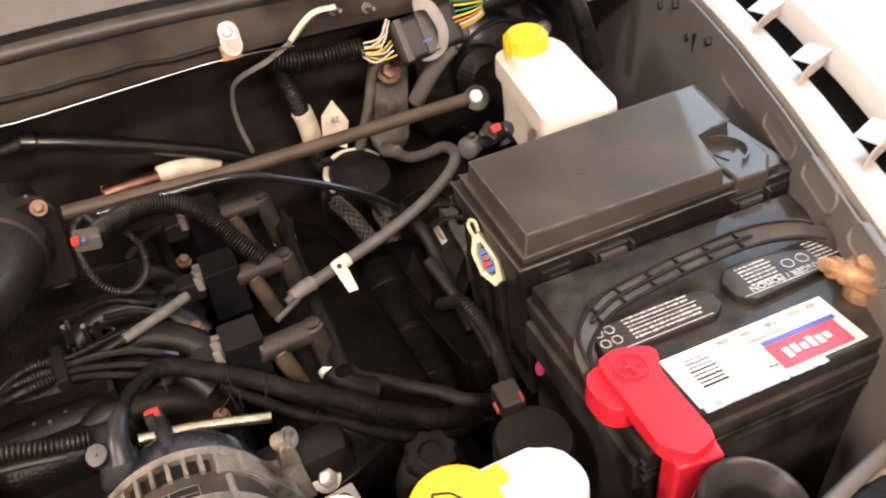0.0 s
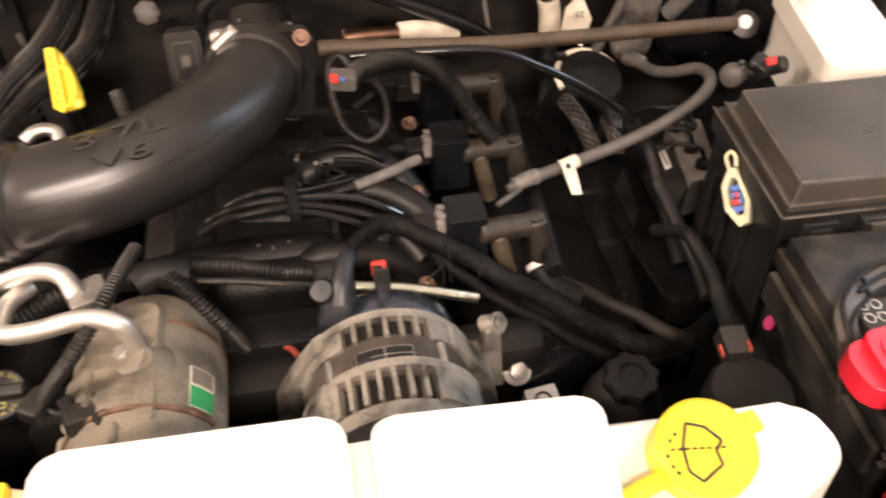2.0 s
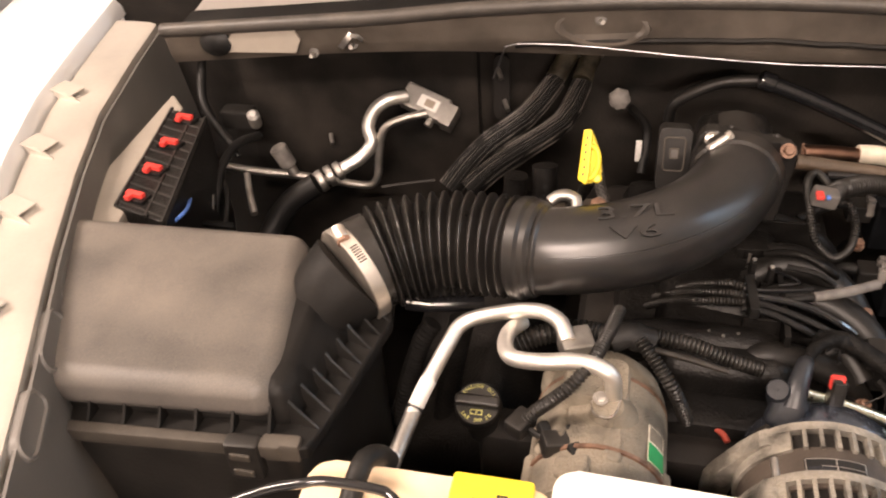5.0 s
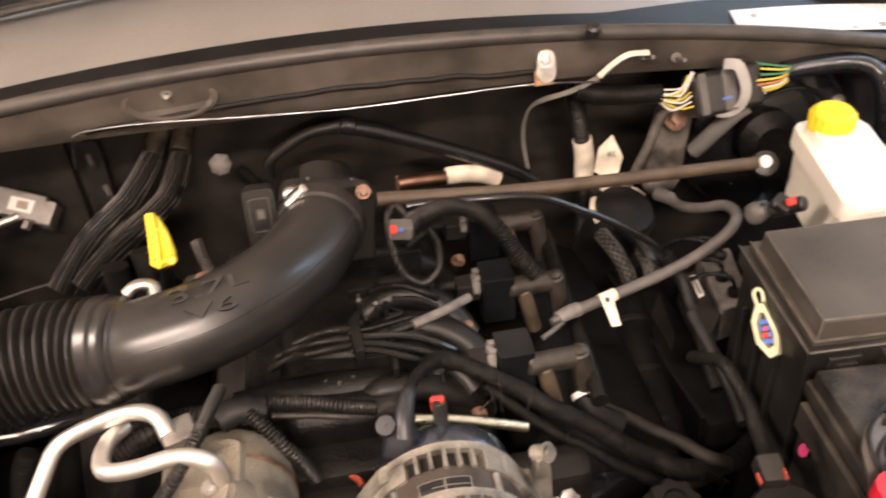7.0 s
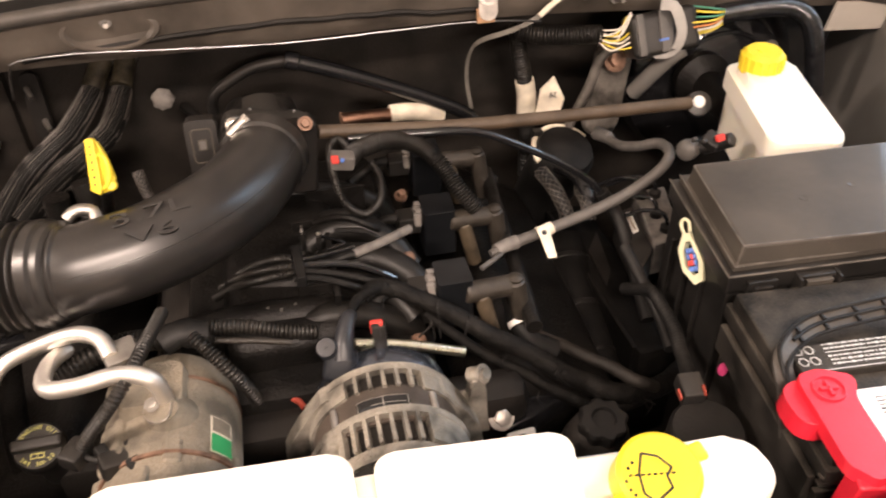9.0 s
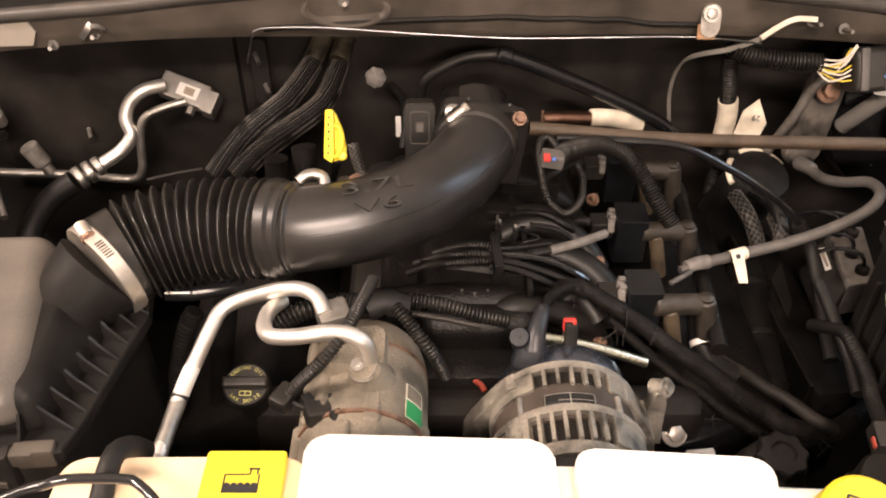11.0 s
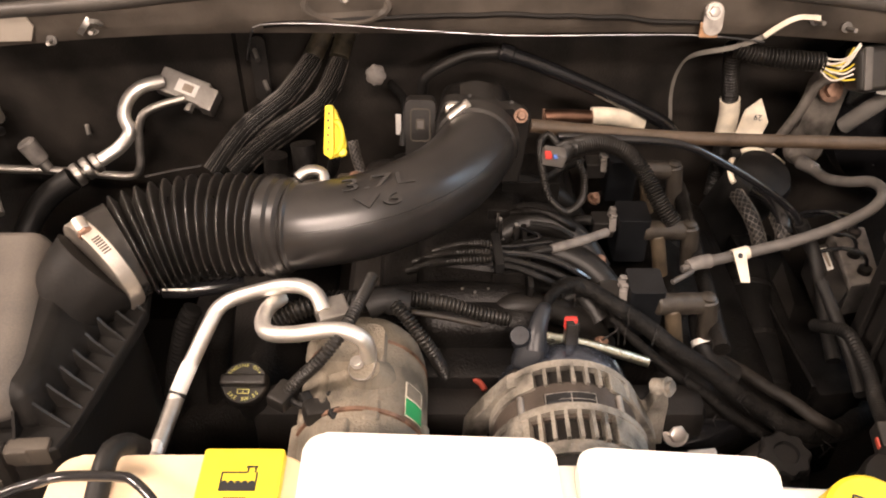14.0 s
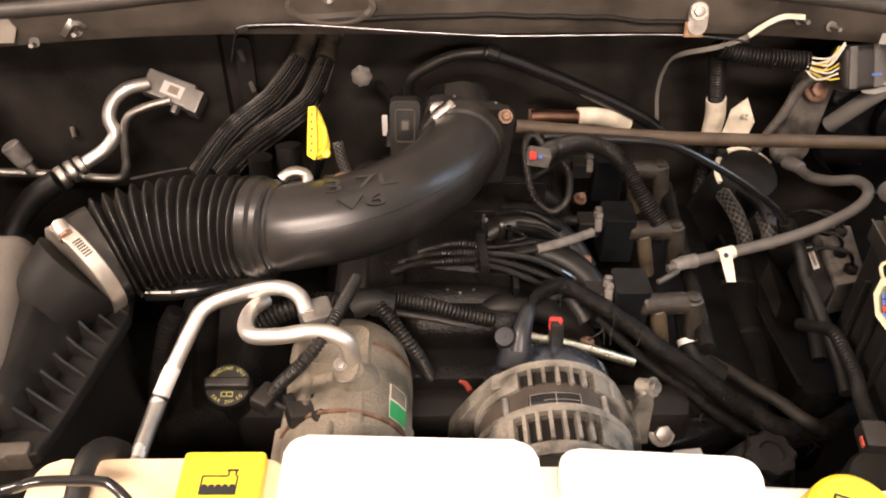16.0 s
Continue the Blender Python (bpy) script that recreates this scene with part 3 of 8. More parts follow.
def bellows(s):
    if s < 0.032:
        return 0.97
    u = ((s - 0.032) / 0.0104) % 1.0
    return 1.07 - 0.23 * max(0.0, (abs(2 * u - 1) - 0.17) / 0.83) ** 0.95


part("bellows", tube(B(), BELL, (0.0492, 0.0455), 48, 0.00087, bellows), BELLOWS_RUBBER, tube_thing, "ribbed flexible rubber section", 75)
for p, q, r in (((-0.352, 0.596, 1.066), (-0.337, 0.593, 1.068), 0.0485), ((-0.331, 0.5915, 1.069), (-0.324, 0.5905, 1.0695), 0.0430), ((-0.3405, 0.594, 1.0675), (-0.328, 0.591, 1.069), 0.0455)):
    cyl(bm := B(), p, q, r, n=40, bevel=0.003)
    part("collar", bm, TUBE_PLASTIC, tube_thing)
cyl(bm := B(), (-0.5050, 0.5511, 1.0492), (-0.4956, 0.5615, 1.0513), 0.0490, n=56, bevel=0.0008)
clamp = part("hose_clamp", bm, CLAMP_STEEL, tube_thing, "shiny steel worm-drive hose clamp")
cyl(bm := B(), (-0.1535, 0.7270, 1.0690), (-0.149, 0.7500, 1.067), 0.0450, 0.0462, n=48, bevel=0.003)
part("end_cuff", bm, BELLOWS_RUBBER, tube_thing, "dusty end cuff of the elbow")

# ---- airbox ----
airbox = thing("airbox", (-0.65, 0.48, 0.80), "black plastic airbox with ribbed lower flange", "air filter box")
loft(bm := B(), [(-0.87, 0.364), (-0.522, 0.388), (-0.518, 0.43), (-0.553, 0.602), (-0.86, 0.602)], [(-0.85, 0.374), (-0.530, 0.395), (-0.526, 0.43), (-0.563, 0.592), (-0.85, 0.586)], 1.024, 1.067, 0.016, 6)
for v in bm.verts:
    v.co.z -= 0.009 * max(0.0, min(1.0, (0.52 - v.co.y) / 0.13)) * (v.co.z - 1.024) / 0.043
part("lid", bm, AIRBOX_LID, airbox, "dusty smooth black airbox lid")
# flange coloured by how light falls: darkened overall, with a lighter front ledge
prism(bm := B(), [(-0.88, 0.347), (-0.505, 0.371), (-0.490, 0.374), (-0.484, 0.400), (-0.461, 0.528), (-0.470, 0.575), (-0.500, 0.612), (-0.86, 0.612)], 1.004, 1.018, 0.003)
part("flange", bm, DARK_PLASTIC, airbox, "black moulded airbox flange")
prism(bm := B(), [(-0.88, 0.3445), (-0.512, 0.3680), (-0.508, 0.3790), (-0.88, 0.3580)], 1.006, 1.0215, 0.003)
part("front_ledge", bm, LID_PLASTIC, airbox, "dusty grey front ledge of the flange")
prism(bm := B(), [(-0.87, 0.352), (-0.504, 0.374), (-0.494, 0.400), (-0.474, 0.526), (-0.505, 0.600), (-0.85, 0.600)], 0.70, 1.004, 0.010)
part("lower_body", bm, BLACK_PLASTIC, airbox)
# flank turned away from the light: its shade is in the darker material
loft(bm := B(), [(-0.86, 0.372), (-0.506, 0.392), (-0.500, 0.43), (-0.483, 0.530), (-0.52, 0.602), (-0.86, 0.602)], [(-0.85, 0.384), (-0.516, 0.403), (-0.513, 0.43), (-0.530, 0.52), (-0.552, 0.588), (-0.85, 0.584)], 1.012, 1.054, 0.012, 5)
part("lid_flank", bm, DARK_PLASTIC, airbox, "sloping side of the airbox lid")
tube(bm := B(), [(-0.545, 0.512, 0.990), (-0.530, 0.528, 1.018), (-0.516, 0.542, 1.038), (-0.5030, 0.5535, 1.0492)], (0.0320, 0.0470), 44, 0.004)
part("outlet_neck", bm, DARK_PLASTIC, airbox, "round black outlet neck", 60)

# ---- fluid tank across the front ----
tank = thing("fluid_tank", (-0.14, 0.25, 0.90), "milky white coolant and washer fluid tank with yellow caps", "fluid tank")


prism(bm := B(), [(x, y - 0.035 * (x + 0.2)) for x, y in rounded(-0.291, 0.178, -0.107, 0.3505, 0.016)], 0.92, 1.0700, 0.008, 0.003, seg=4)
part("coolant_bulge", bm, TANK, tank, "white translucent raised tank section")
prism(bm := B(), [(x + max(0.0, x) * 3.2 * (y - 0.33), y - 0.07 * (x + 0.03)) for x, y in rounded(-0.0975, 0.176, 0.0475, 0.3365, 0.016)], 0.92, 1.0700, 0.008, 0.003, seg=4)
part("washer_bulge", bm, TANK, tank, "white translucent raised tank section")
prism(bm := B(), rounded(-0.116, 0.190, -0.088, 0.3345, 0.004), 0.93, 1.0525, 0.003)
part("bridge", bm, TANK, tank)
FILLER = [(0.030, 0.3220), (0.160, 0.3140), (0.1735, 0.3105), (0.1815, 0.3010), (0.1850, 0.2860), (0.1840, 0.2740), (0.1770, 0.2640), (0.1560, 0.2520), (0.110, 0.2340), (0.030, 0.2120)]
prism(bm := B(), FILLER[::-1], 0.965, 1.0520, 0.006, 0.002, seg=4)
part("filler_section", bm, TANK, tank)
prism(bm := B(), [(0.09 + (x - 0.09) * 1.045, 0.26 + (y - 0.26) * 1.05) for x, y in FILLER][::-1], 0.90, 1.000, 0.005, 0.002, seg=3)
part("tank_foot", bm, TANK, tank)
prism(bm := B(), rounded(-0.4665, 0.180, -0.285, 0.3425, 0.016), 0.92, 1.0570, 0.009, 0.003, seg=4)
part("coolant_section", bm, TANK_OLD, tank, "yellowed translucent coolant section")
tube(bm := B(), [(-0.462, 0.3440, 1.020), (-0.38, 0.3445, 1.020), (-0.29, 0.3445, 1.020)], 0.0025, 8)
part("mould_seam", bm, TANK_OLD, tank)
cyl(bm := B(), (0.093, 0.286, 1.045), (0.092, 0.278, 1.076), 0.0305, 0.0295, 40, 0.003)
cap = part("washer_cap", bm, YELLOW, tank, "yellow washer fluid cap with wiper symbol")
box(bm := B(), (-0.3298, 0.3105, 1.0620), (0.0575, 0.057, 0.012), 0.003)
sq = part("coolant_cap", bm, YELLOW, tank, "square yellow coolant cap with printed tank symbol")

# ---- battery ----
BYAW = -3.5
battery = thing("battery", (0.375, 0.370, 0.83), "black car battery with white and red label and carry strap", "battery")
BM = pose(0.378, 0.372, 0, 0, 0, BYAW)


def on_battery(bm):
    return turned(bm, BM)


part("case", on_battery(box(B(), (0, 0, 0.915), (0.262, 0.180, 0.19), 0.006)), BATTERY_BLACK, battery)
part("case_lip", on_battery(box(B(), (0, 0, 1.010), (0.270, 0.188, 0.016), 0.003)), BATTERY_BLACK, battery)
part("cover", on_battery(box(B(), (0, 0, 1.024), (0.262, 0.180, 0.018), 0.004)), BATTERY_BLACK, battery)
part("label", on_battery(box(B(), (-0.014, -0.060, 1.0336), (0.147, 0.051, 0.0008), 0.0002)), PAPER, battery, "white printed paper label")
part("red_label", on_battery(box(B(), (0.0185, -0.0715, 1.0343), (0.063, 0.0245, 0.0006))), LABEL_RED, battery, "red label field")
# ---- fuse box ----
fuse = thing("fuse_box", (0.40, 0.55, 0.88), "black plastic under-hood fuse box with clipped lid", "fuse box")
FM = pose(0.398, 0.550, 0, 0, 0, -2.5)
LID = [(-0.1355, -0.0700), (0.0640, -0.0760), (0.0720, -0.0400), (0.0790, -0.0140), (0.1210, -0.0100), (0.1360, 0.0690), (-0.1290, 0.0650)]
part("lid", turned(prism(B(), LID, 1.049, 1.071, 0.003, 0.004, seg=3), FM), LID_PLASTIC, fuse, "dusty textured black lid")
part("lower_lid", turned(prism(B(), [(-0.145, -0.078), (0.140, -0.078), (0.140, 0.078), (-0.140, 0.078)], 1.022, 1.045, 0.003), FM), BLACK_PLASTIC, fuse)
part("body", turned(prism(B(), [(-0.140, -0.074), (0.135, -0.074), (0.135, 0.074), (-0.135, 0.074)], 0.88, 1.019, 0.004), FM), BLACK_PLASTIC, fuse)

# ---- brake reservoir and booster ----
res = thing("brake_reservoir", (0.42, 0.71, 0.99), "milky white brake fluid reservoir with yellow cap", "reservoir")
RM = pose(0.436, 0.726, 0, 0, 0, -11)
part("lower_bottle", turned(prism(B(), rounded(-0.038, -0.088, 0.036, 0.085, 0.014), 0.975, 1.046, 0.006, seg=3), RM), TANK, res)
part("bottle", turned(prism(B(), rounded(-0.044, -0.096, 0.042, 0.094, 0.020), 1.042, 1.066, 0.008, 0.002, seg=4), RM), TANK, res, "milky plastic bottle")
part("filler_dome", turned(prism(B(), rounded(-0.038, 0.000, 0.036, 0.088, 0.030), 1.060, 1.078, 0.010, 0.006, seg=4), RM), TANK, res)
cyl(bm := B(), (0.4365, 0.784, 1.070), (0.436, 0.783, 1.099), 0.0250, 0.0238, 40, 0.004)
part("cap", bm, YELLOW, res, "yellow screw cap")
booster = thing("brake_booster", (0.46, 0.98, 0.86), "round black brake booster on the firewall", "brake booster")
lathe(bm := B(), (0.485, 1.05, 0.955), (0, -1, 0.1), [(0.13, 0), (0.132, 0.05), (0.126, 0.075), (0.09, 0.10), (0.05, 0.112), (0, 0.115)], 44)
part("shell", bm, GLOSS_BLACK, booster)

# ---- alternator and compressor ----
alt = thing("alternator", (-0.074, 0.46, 0.84), "dusty cast aluminium alternator with slotted housings", "alternator")
AC = Vector((-0.0715, 0.0, 0.9138))
lathe(bm := B(), (AC.x, 0.435, AC.z), (0, 1, 0), [(0.03, 0), (0.0685, 0.0), (0.0685, 0.04), (0.03, 0.04)], 48)
part("stator", bm, STATOR, alt, "brown laminated stator ring")
comp = thing("ac_compressor", (-0.262, 0.50, 0.86), "dusty grey air conditioning compressor with green label", "compressor")
lathe(bm := B(), (-0.262, 0.39, 0.936), (0, 1, 0), [(0, -0.005), (0.045, 0.0), (0.055, 0.006), (0.0575, 0.020), (0.0582, 0.055), (0.0597, 0.058), (0.0600, 0.118), (0.058, 0.140), (0.053, 0.158), (0.044, 0.170), (0, 0.172)], 48)
part("body", bm, COMPRESSOR, comp, "dusty cast compressor body")


# ---- throttle body and intake ----
throttle = thing("throttle_valve_unit", (-0.15, 0.80, 0.98), "black throttle body bolted behind the intake elbow", "throttle body")
lathe(bm := B(), (-0.149, 0.750, 1.058), (0, 1, 0), [(0, 0), (0.044, 0), (0.044, 0.010), (0.038, 0.014), (0.038, 0.075), (0, 0.076)], 36)
part("bore", bm, BLACK_PLASTIC, throttle)
prism(bm := B(), [(-0.046, -0.05), (0.050, -0.05), (0.056, 0.020), (0.058, 0.034), (0.050, 0.045), (0.036, 0.044), (0.020, 0.050), (-0.010, 0.052), (-0.022, 0.058), (-0.036, 0.056), (-0.042, 0.044), (-0.048, 0.020)], -0.009, 0.009, 0.004, at=(-0.149, 0.768, 1.050), rot=(90, 0, 0), seg=3)
part("flange", bm, BLACK_PLASTIC, throttle, "black moulded flange with bolt ears")
box(bm := B(), (-0.150, 0.815, 1.052), (0.080, 0.060, 0.078), 0.020, seg=4)
part("valve_housing", bm, DIRTY_BLACK, throttle)
prism(bm := B(), rounded(-0.0165, -0.034, 0.0165, 0.034, 0.006), -0.012, 0.012, 0.003, at=(-0.212, 0.772, 1.066), rot=(74, 0, 0))
sensor = part("position_sensor", bm, BLACK_PLASTIC, throttle, "black throttle sensor with a moulded frame")
for q in (rounded(-0.0105, -0.012, 0.0105, 0.024, 0.004), rounded(-0.004, 0.002, 0.004, 0.012, 0.001)):
    bm = B()
    tube(bm, [(x, y, 0.012) for x, y in q + q[:1]], 0.0010, 6, raw=True, caps=False)
    sub("sensor_frame", turned(bm, pose(-0.212, 0.772, 1.066, 74, 0, 0)), LID_PLASTIC, sensor)
box(bm := B(), (0, 0.007, 0.012), (0.007, 0.009, 0.001), 0.0004)
sub("sensor_window", turned(bm, pose(-0.212, 0.772, 1.066, 74, 0, 0)), GREY_HOSE, sensor)
bolt(bm := B(), (-0.1040, 0.7540, 1.0920), (0.1, -0.8, 0.6), 0.0052, 0.010)
part("flange_bolt", bm, RUSTY, throttle, "rusty flange bolt")
lathe(bm := B(), (-0.1770, 0.7560, 1.0990), (0, -0.8, 0.6), [(0.0078, -0.02), (0.0078, 0.003), (0.0050, 0.005), (0.0050, 0.001), (0, 0.001)], 20)
part("bolt_sleeve", bm, STEEL, throttle)
cyl(bm := B(), (-0.1820, 0.7310, 1.1020), (-0.1640, 0.7400, 1.1130), 0.0042, n=14, bevel=0.001)
lathe(bm, (-0.1640, 0.7400, 1.1130), (0.018, 0.009, 0.011), [(0, -0.001), (0.0056, -0.001), (0.0056, 0.004), (0.004, 0.005), (0, 0.005)], 8)
part("clamp_screw", bm, STEEL, throttle, "steel clamp screw on the intake elbow")

# raised lettering on the elbow
for words, at in (("V6", (-0.2460, 0.5790, 1.1080)), ("3.7L", (-0.2490, 0.6000, 1.1140))):
    m = Matrix.Translation(Vector(at)) @ pose(0, 0, 0, 0, 0, 15) @ pose(0, 0, 0, 30, 0, 0) @ Matrix.Scale(0.42, 4, (0, 1, 0))
    sub("moulded_letters", lettering(words, 0.041, m, 0.0013), TUBE_PLASTIC, bpy.data.objects["elbow"])
axis = spline(AXIS, 0.008)
seam = []
for i, p in enumerate(axis):
    d = (axis[min(i + 1, len(axis) - 1)] - axis[max(i - 1, 0)]).normalized()
    r = 0.040 + 0.002 * i / len(axis)
    seam.append(p + Vector((d.y, -d.x, 0)).normalized() * r * math.cos(0.5) + Vector((0, 0, r * math.sin(0.5))))
sub("parting_line", tube(B(), seam, 0.0007, 6, raw=True), TUBE_PLASTIC, bpy.data.objects["elbow"])
SC, SD = Vector((-0.5065, 0.5515, 1.0960)), Vector((-0.62, 0.72, 0.25)).normalized()
cyl(bm := B(), SC - SD * 0.004, SC + SD * 0.012, 0.0068, n=20, bevel=0.0015)
sub("clamp_screw", bm, CLAMP_STEEL, clamp, "bright screw barrel")
lathe(bm := B(), SC - SD * 0.004, SD * -1, [(0.0072, 0), (0.0072, 0.0035), (0.0050, 0.0050), (0.0020, 0.0040), (0, 0.0040)], 8)
sub("clamp_bolt", bm, RUSTY, clamp, "rusty screw head")
CA = (Vector((-0.4956, 0.5615, 1.0513)) - Vector((-0.5050, 0.5511, 1.0492))).normalized()
CM = Vector((-0.5003, 0.5563, 1.05025))
cu = (Vector((0, 0, 1)) - CA * CA.z).normalized()
cv = CA.cross(cu)
for k in range(7):
    a = 0.36 + 0.055 * k
    o = (cu * math.cos(a) + cv * math.sin(a)) * 0.0492
    if o.y > 0:
        o -= cv * 2 * o.dot(cv)
    sub("band_slot", tube(B(), [CM + o - CA * 0.0038, CM + o + CA * 0.0038], 0.0007, 6, 0.004), STATOR, clamp)

manifold = thing("intake_manifold", (-0.09, 0.69, 0.90), "dirty black plastic intake manifold with curved runners", "intake manifold")
box(bm := B(), (-0.150, 0.700, 0.922), (0.13, 0.26, 0.085), 0.022, seg=3)
part("plenum", bm, DIRTY_BLACK, manifold)
for k in range(5):
    y = 0.600 + 0.055 * k
    tube(bm := B(), [(-0.150, y, 0.935), (-0.115, y, 0.956 - 0.010 * (k % 2)), (-0.070, y + 0.004, 0.948), (-0.035, y + 0.006, 0.925), (-0.01, y + 0.008, 0.89)], 0.0145, 16, 0.008)
    part("runner", bm, RUNNER_PLASTIC, manifold)
for pts, r in (([(-0.125, 0.664, 0.955), (-0.097, 0.671, 0.968), (-0.060, 0.669, 0.970), (-0.028, 0.654, 0.962), (-0.006, 0.632, 0.945), (0.004, 0.612, 0.920)], 0.0165), ([(-0.122, 0.636, 0.945), (-0.094, 0.640, 0.954), (-0.062, 0.637, 0.955), (-0.038, 0.626, 0.948), (-0.020, 0.606, 0.930)], 0.0125), ([(-0.120, 0.708, 0.965), (-0.090, 0.716, 0.976), (-0.055, 0.712, 0.974), (-0.028, 0.698, 0.958), (-0.010, 0.682, 0.935)], 0.0150)):
    part("outer_runner", tube(B(), pts, r, 20, 0.004), RUNNER_PLASTIC, manifold, "smooth glossy black runner", 60)
prism(bm := B(), [(-0.100, 0.600), (-0.094, 0.600), (-0.094, 0.715), (-0.100, 0.715)], 0.935, 0.984, 0.001)
part("plenum_wall", bm, DARK_PLASTIC, manifold)
for k in range(5):
    a = radians(20 + 24 * k)
    tube(bm := B(), [(-0.094, 0.655, 0.983), (-0.094 + 0.050 * math.sin(a), 0.655 + 0.040 * math.cos(a), 0.974)], 0.0016, 6)
    part("radial_rib", bm, RUNNER_PLASTIC, manifold)
for k in range(4):
    box(bm := B(), (-0.100 + 0.02 * (k % 2), 0.629 + 0.055 * k, 0.955), (0.070, 0.004, 0.045), 0.001)
    part("rib", bm, DIRTY_BLACK, manifold)
tube(bm := B(), [(-0.2570, 0.6120, 0.9450), (-0.1980, 0.6150, 0.9500), (-0.1260, 0.6130, 0.9500), (-0.1020, 0.6160, 0.9400)], 0.021, 20)
part("lower_plenum", bm, DIRTY_BLACK, manifold, "round dirty lower plenum")
tube(bm := B(), [(-0.1800, 0.6680, 0.9550), (-0.1300, 0.6590, 0.9550), (-0.0970, 0.6470, 0.9450)], 0.018, 16)
part("front_runner", bm, DIRTY_BLACK, manifold)
for k, p in enumerate([(-0.1250, 0.6960, 0.9950), (-0.1080, 0.6900, 0.9950), (-0.1670, 0.6110, 0.9880), (-0.1540, 0.6060, 0.9880), (-0.1400, 0.6110, 0.9880), (-0.1240, 0.7230, 0.9990)]):
    cyl(bm := B(), Vector(p) - Vector((0, 0, 0.034)), Vector(p) - Vector((0, 0, 0.016)), 0.0016, n=8)
    part("stud", bm, STEEL, manifold)

# ---- wiring over the manifold ----
BRAID = mat("silver_braid", (0.11, 0.10, 0.09), 0.5, metal=0.4, var=0.4, scale=200, bump=0.2)


def braided(pts, r):
    """A black cable sleeve with silver strands wound both ways."""
    t = thing("braided_sleeve", pts[0], "black and silver braided cable sleeve", "cable sleeve", "braided sleeves")
    part("sleeve", tube(B(), pts, r, 14), RUBBER, t)
    path = spline(pts, 0.0015)
    for turn in (1, -1):
        bm = B()
        for j in range(7):
            line, x, s = [], None, 0.0
            for i, p in enumerate(path):
                d = (path[min(i + 1, len(path) - 1)] - path[max(i - 1, 0)]).normalized()
                x = frame_of(d)[0] if x is None else (x - d * x.dot(d)).normalized()
                y = d.cross(x)
                s += (p - path[i - 1]).length if i else 0
                a = 2 * math.pi * j / 7 + turn * s / (r * 1.15)
                line.append(p + (x * math.cos(a) + y * math.sin(a)) * (r + 0.0004))
            tube(bm, line, 0.0005, 4, raw=True)
        tagged(part("braid", bm, BRAID, t, "woven silver strands"), kind="stuff")
    return t


def hose(name, pts, r, material, label, category="hose", n=12, wave=None, step=0.006, group=""):
    return solo(name, tube(B(), pts, r, n, step, wave), material, label, category, group)


def loom(name, pts, r, label, pitch=0.0052, material=LOOM_PLASTIC):
    return solo(name, tube(B(), pts, r, 16, pitch / 5, ripple(pitch, 0.26)), material, label, "wire loom", angle=80)


loom("wire_loom", [(-0.0650, 0.7100, 1.0700), (-0.0580, 0.7220, 1.0690), (-0.0490, 0.7300, 1.0680), (-0.0180, 0.7500, 1.0620), (0.0130, 0.7570, 1.0480), (0.0370, 0.7520, 1.0250), (0.0560, 0.7270, 1.0000), (0.0740, 0.7110, 0.9800)], 0.0102, "black corrugated wire loom over the intake", 0.0034)
conn = thing("throttle_connector", (-0.0700, 0.7090, 1.0700), "dark grey sensor plug with red lock", "connector")
box(bm := B(), (-0.0720, 0.7020, 1.0750), (0.024, 0.018, 0.016), 0.003, (0, 10, 0))
part("plug", bm, GREY_HOSE, conn)
box(bm := B(), (-0.0800, 0.6880, 1.0860), (0.007, 0.011, 0.004), 0.001)
part("red_lock", bm, REDCLIP, conn, "red lock tab")
box(bm := B(), (-0.0730, 0.6850, 1.0860), (0.004, 0.005, 0.003), 0.001)
part("blue_seal", bm, BLUE, conn)
loom("thin_loom", [(-0.0610, 0.7330, 1.0660), (-0.0710, 0.7550, 1.0680), (-0.0820, 0.7380, 1.0680), (-0.0830, 0.7010, 1.0600), (-0.0760, 0.6780, 1.0400), (-0.0560, 0.6800, 1.0200), (-0.0370, 0.7000, 1.0200), (-0.0330, 0.7210, 1.0350), (-0.0410, 0.7320, 1.0500)], 0.0042, "thin corrugated loom hanging in a loop", 0.003)
for pts, r, shine in (([(-0.1380, 0.6360, 1.0000), (-0.1220, 0.6310, 1.0030), (-0.0960, 0.6290, 1.0020), (-0.0700, 0.6250, 0.9970), (-0.0500, 0.6180, 0.9900), (-0.0360, 0.6170, 0.9800)], 0.0034, 1), ([(-0.1380, 0.6320, 0.9960), (-0.1200, 0.6270, 0.9980), (-0.0900, 0.6210, 0.9930), (-0.0610, 0.6130, 0.9850), (-0.0380, 0.6040, 0.9750)], 0.0030, 0), ([(-0.1380, 0.6430, 1.0020), (-0.1190, 0.6420, 1.0020), (-0.1010, 0.6470, 1.0000), (-0.0720, 0.6570, 0.9960)], 0.0022, 1), ([(-0.1380, 0.6260, 0.9920), (-0.1140, 0.6220, 0.9920), (-0.0850, 0.6130, 0.9850), (-0.0690, 0.6130, 0.9750)], 0.0034, 0), ([(-0.1050, 0.6970, 0.9850), (-0.0880, 0.6780, 0.9920), (-0.0810, 0.6730, 0.9900), (-0.1000, 0.6720, 0.9850)], 0.0016, 1), ([(-0.0890, 0.7040, 0.9850), (-0.0610, 0.6970, 0.9850), (-0.0420, 0.6920, 0.9750)], 0.0030, 0)):
    hose("wire", pts, r, GLOSS_BLACK if shine else RUBBER, "thin black wire across the intake manifold", "wire", 8, group="manifold wires")
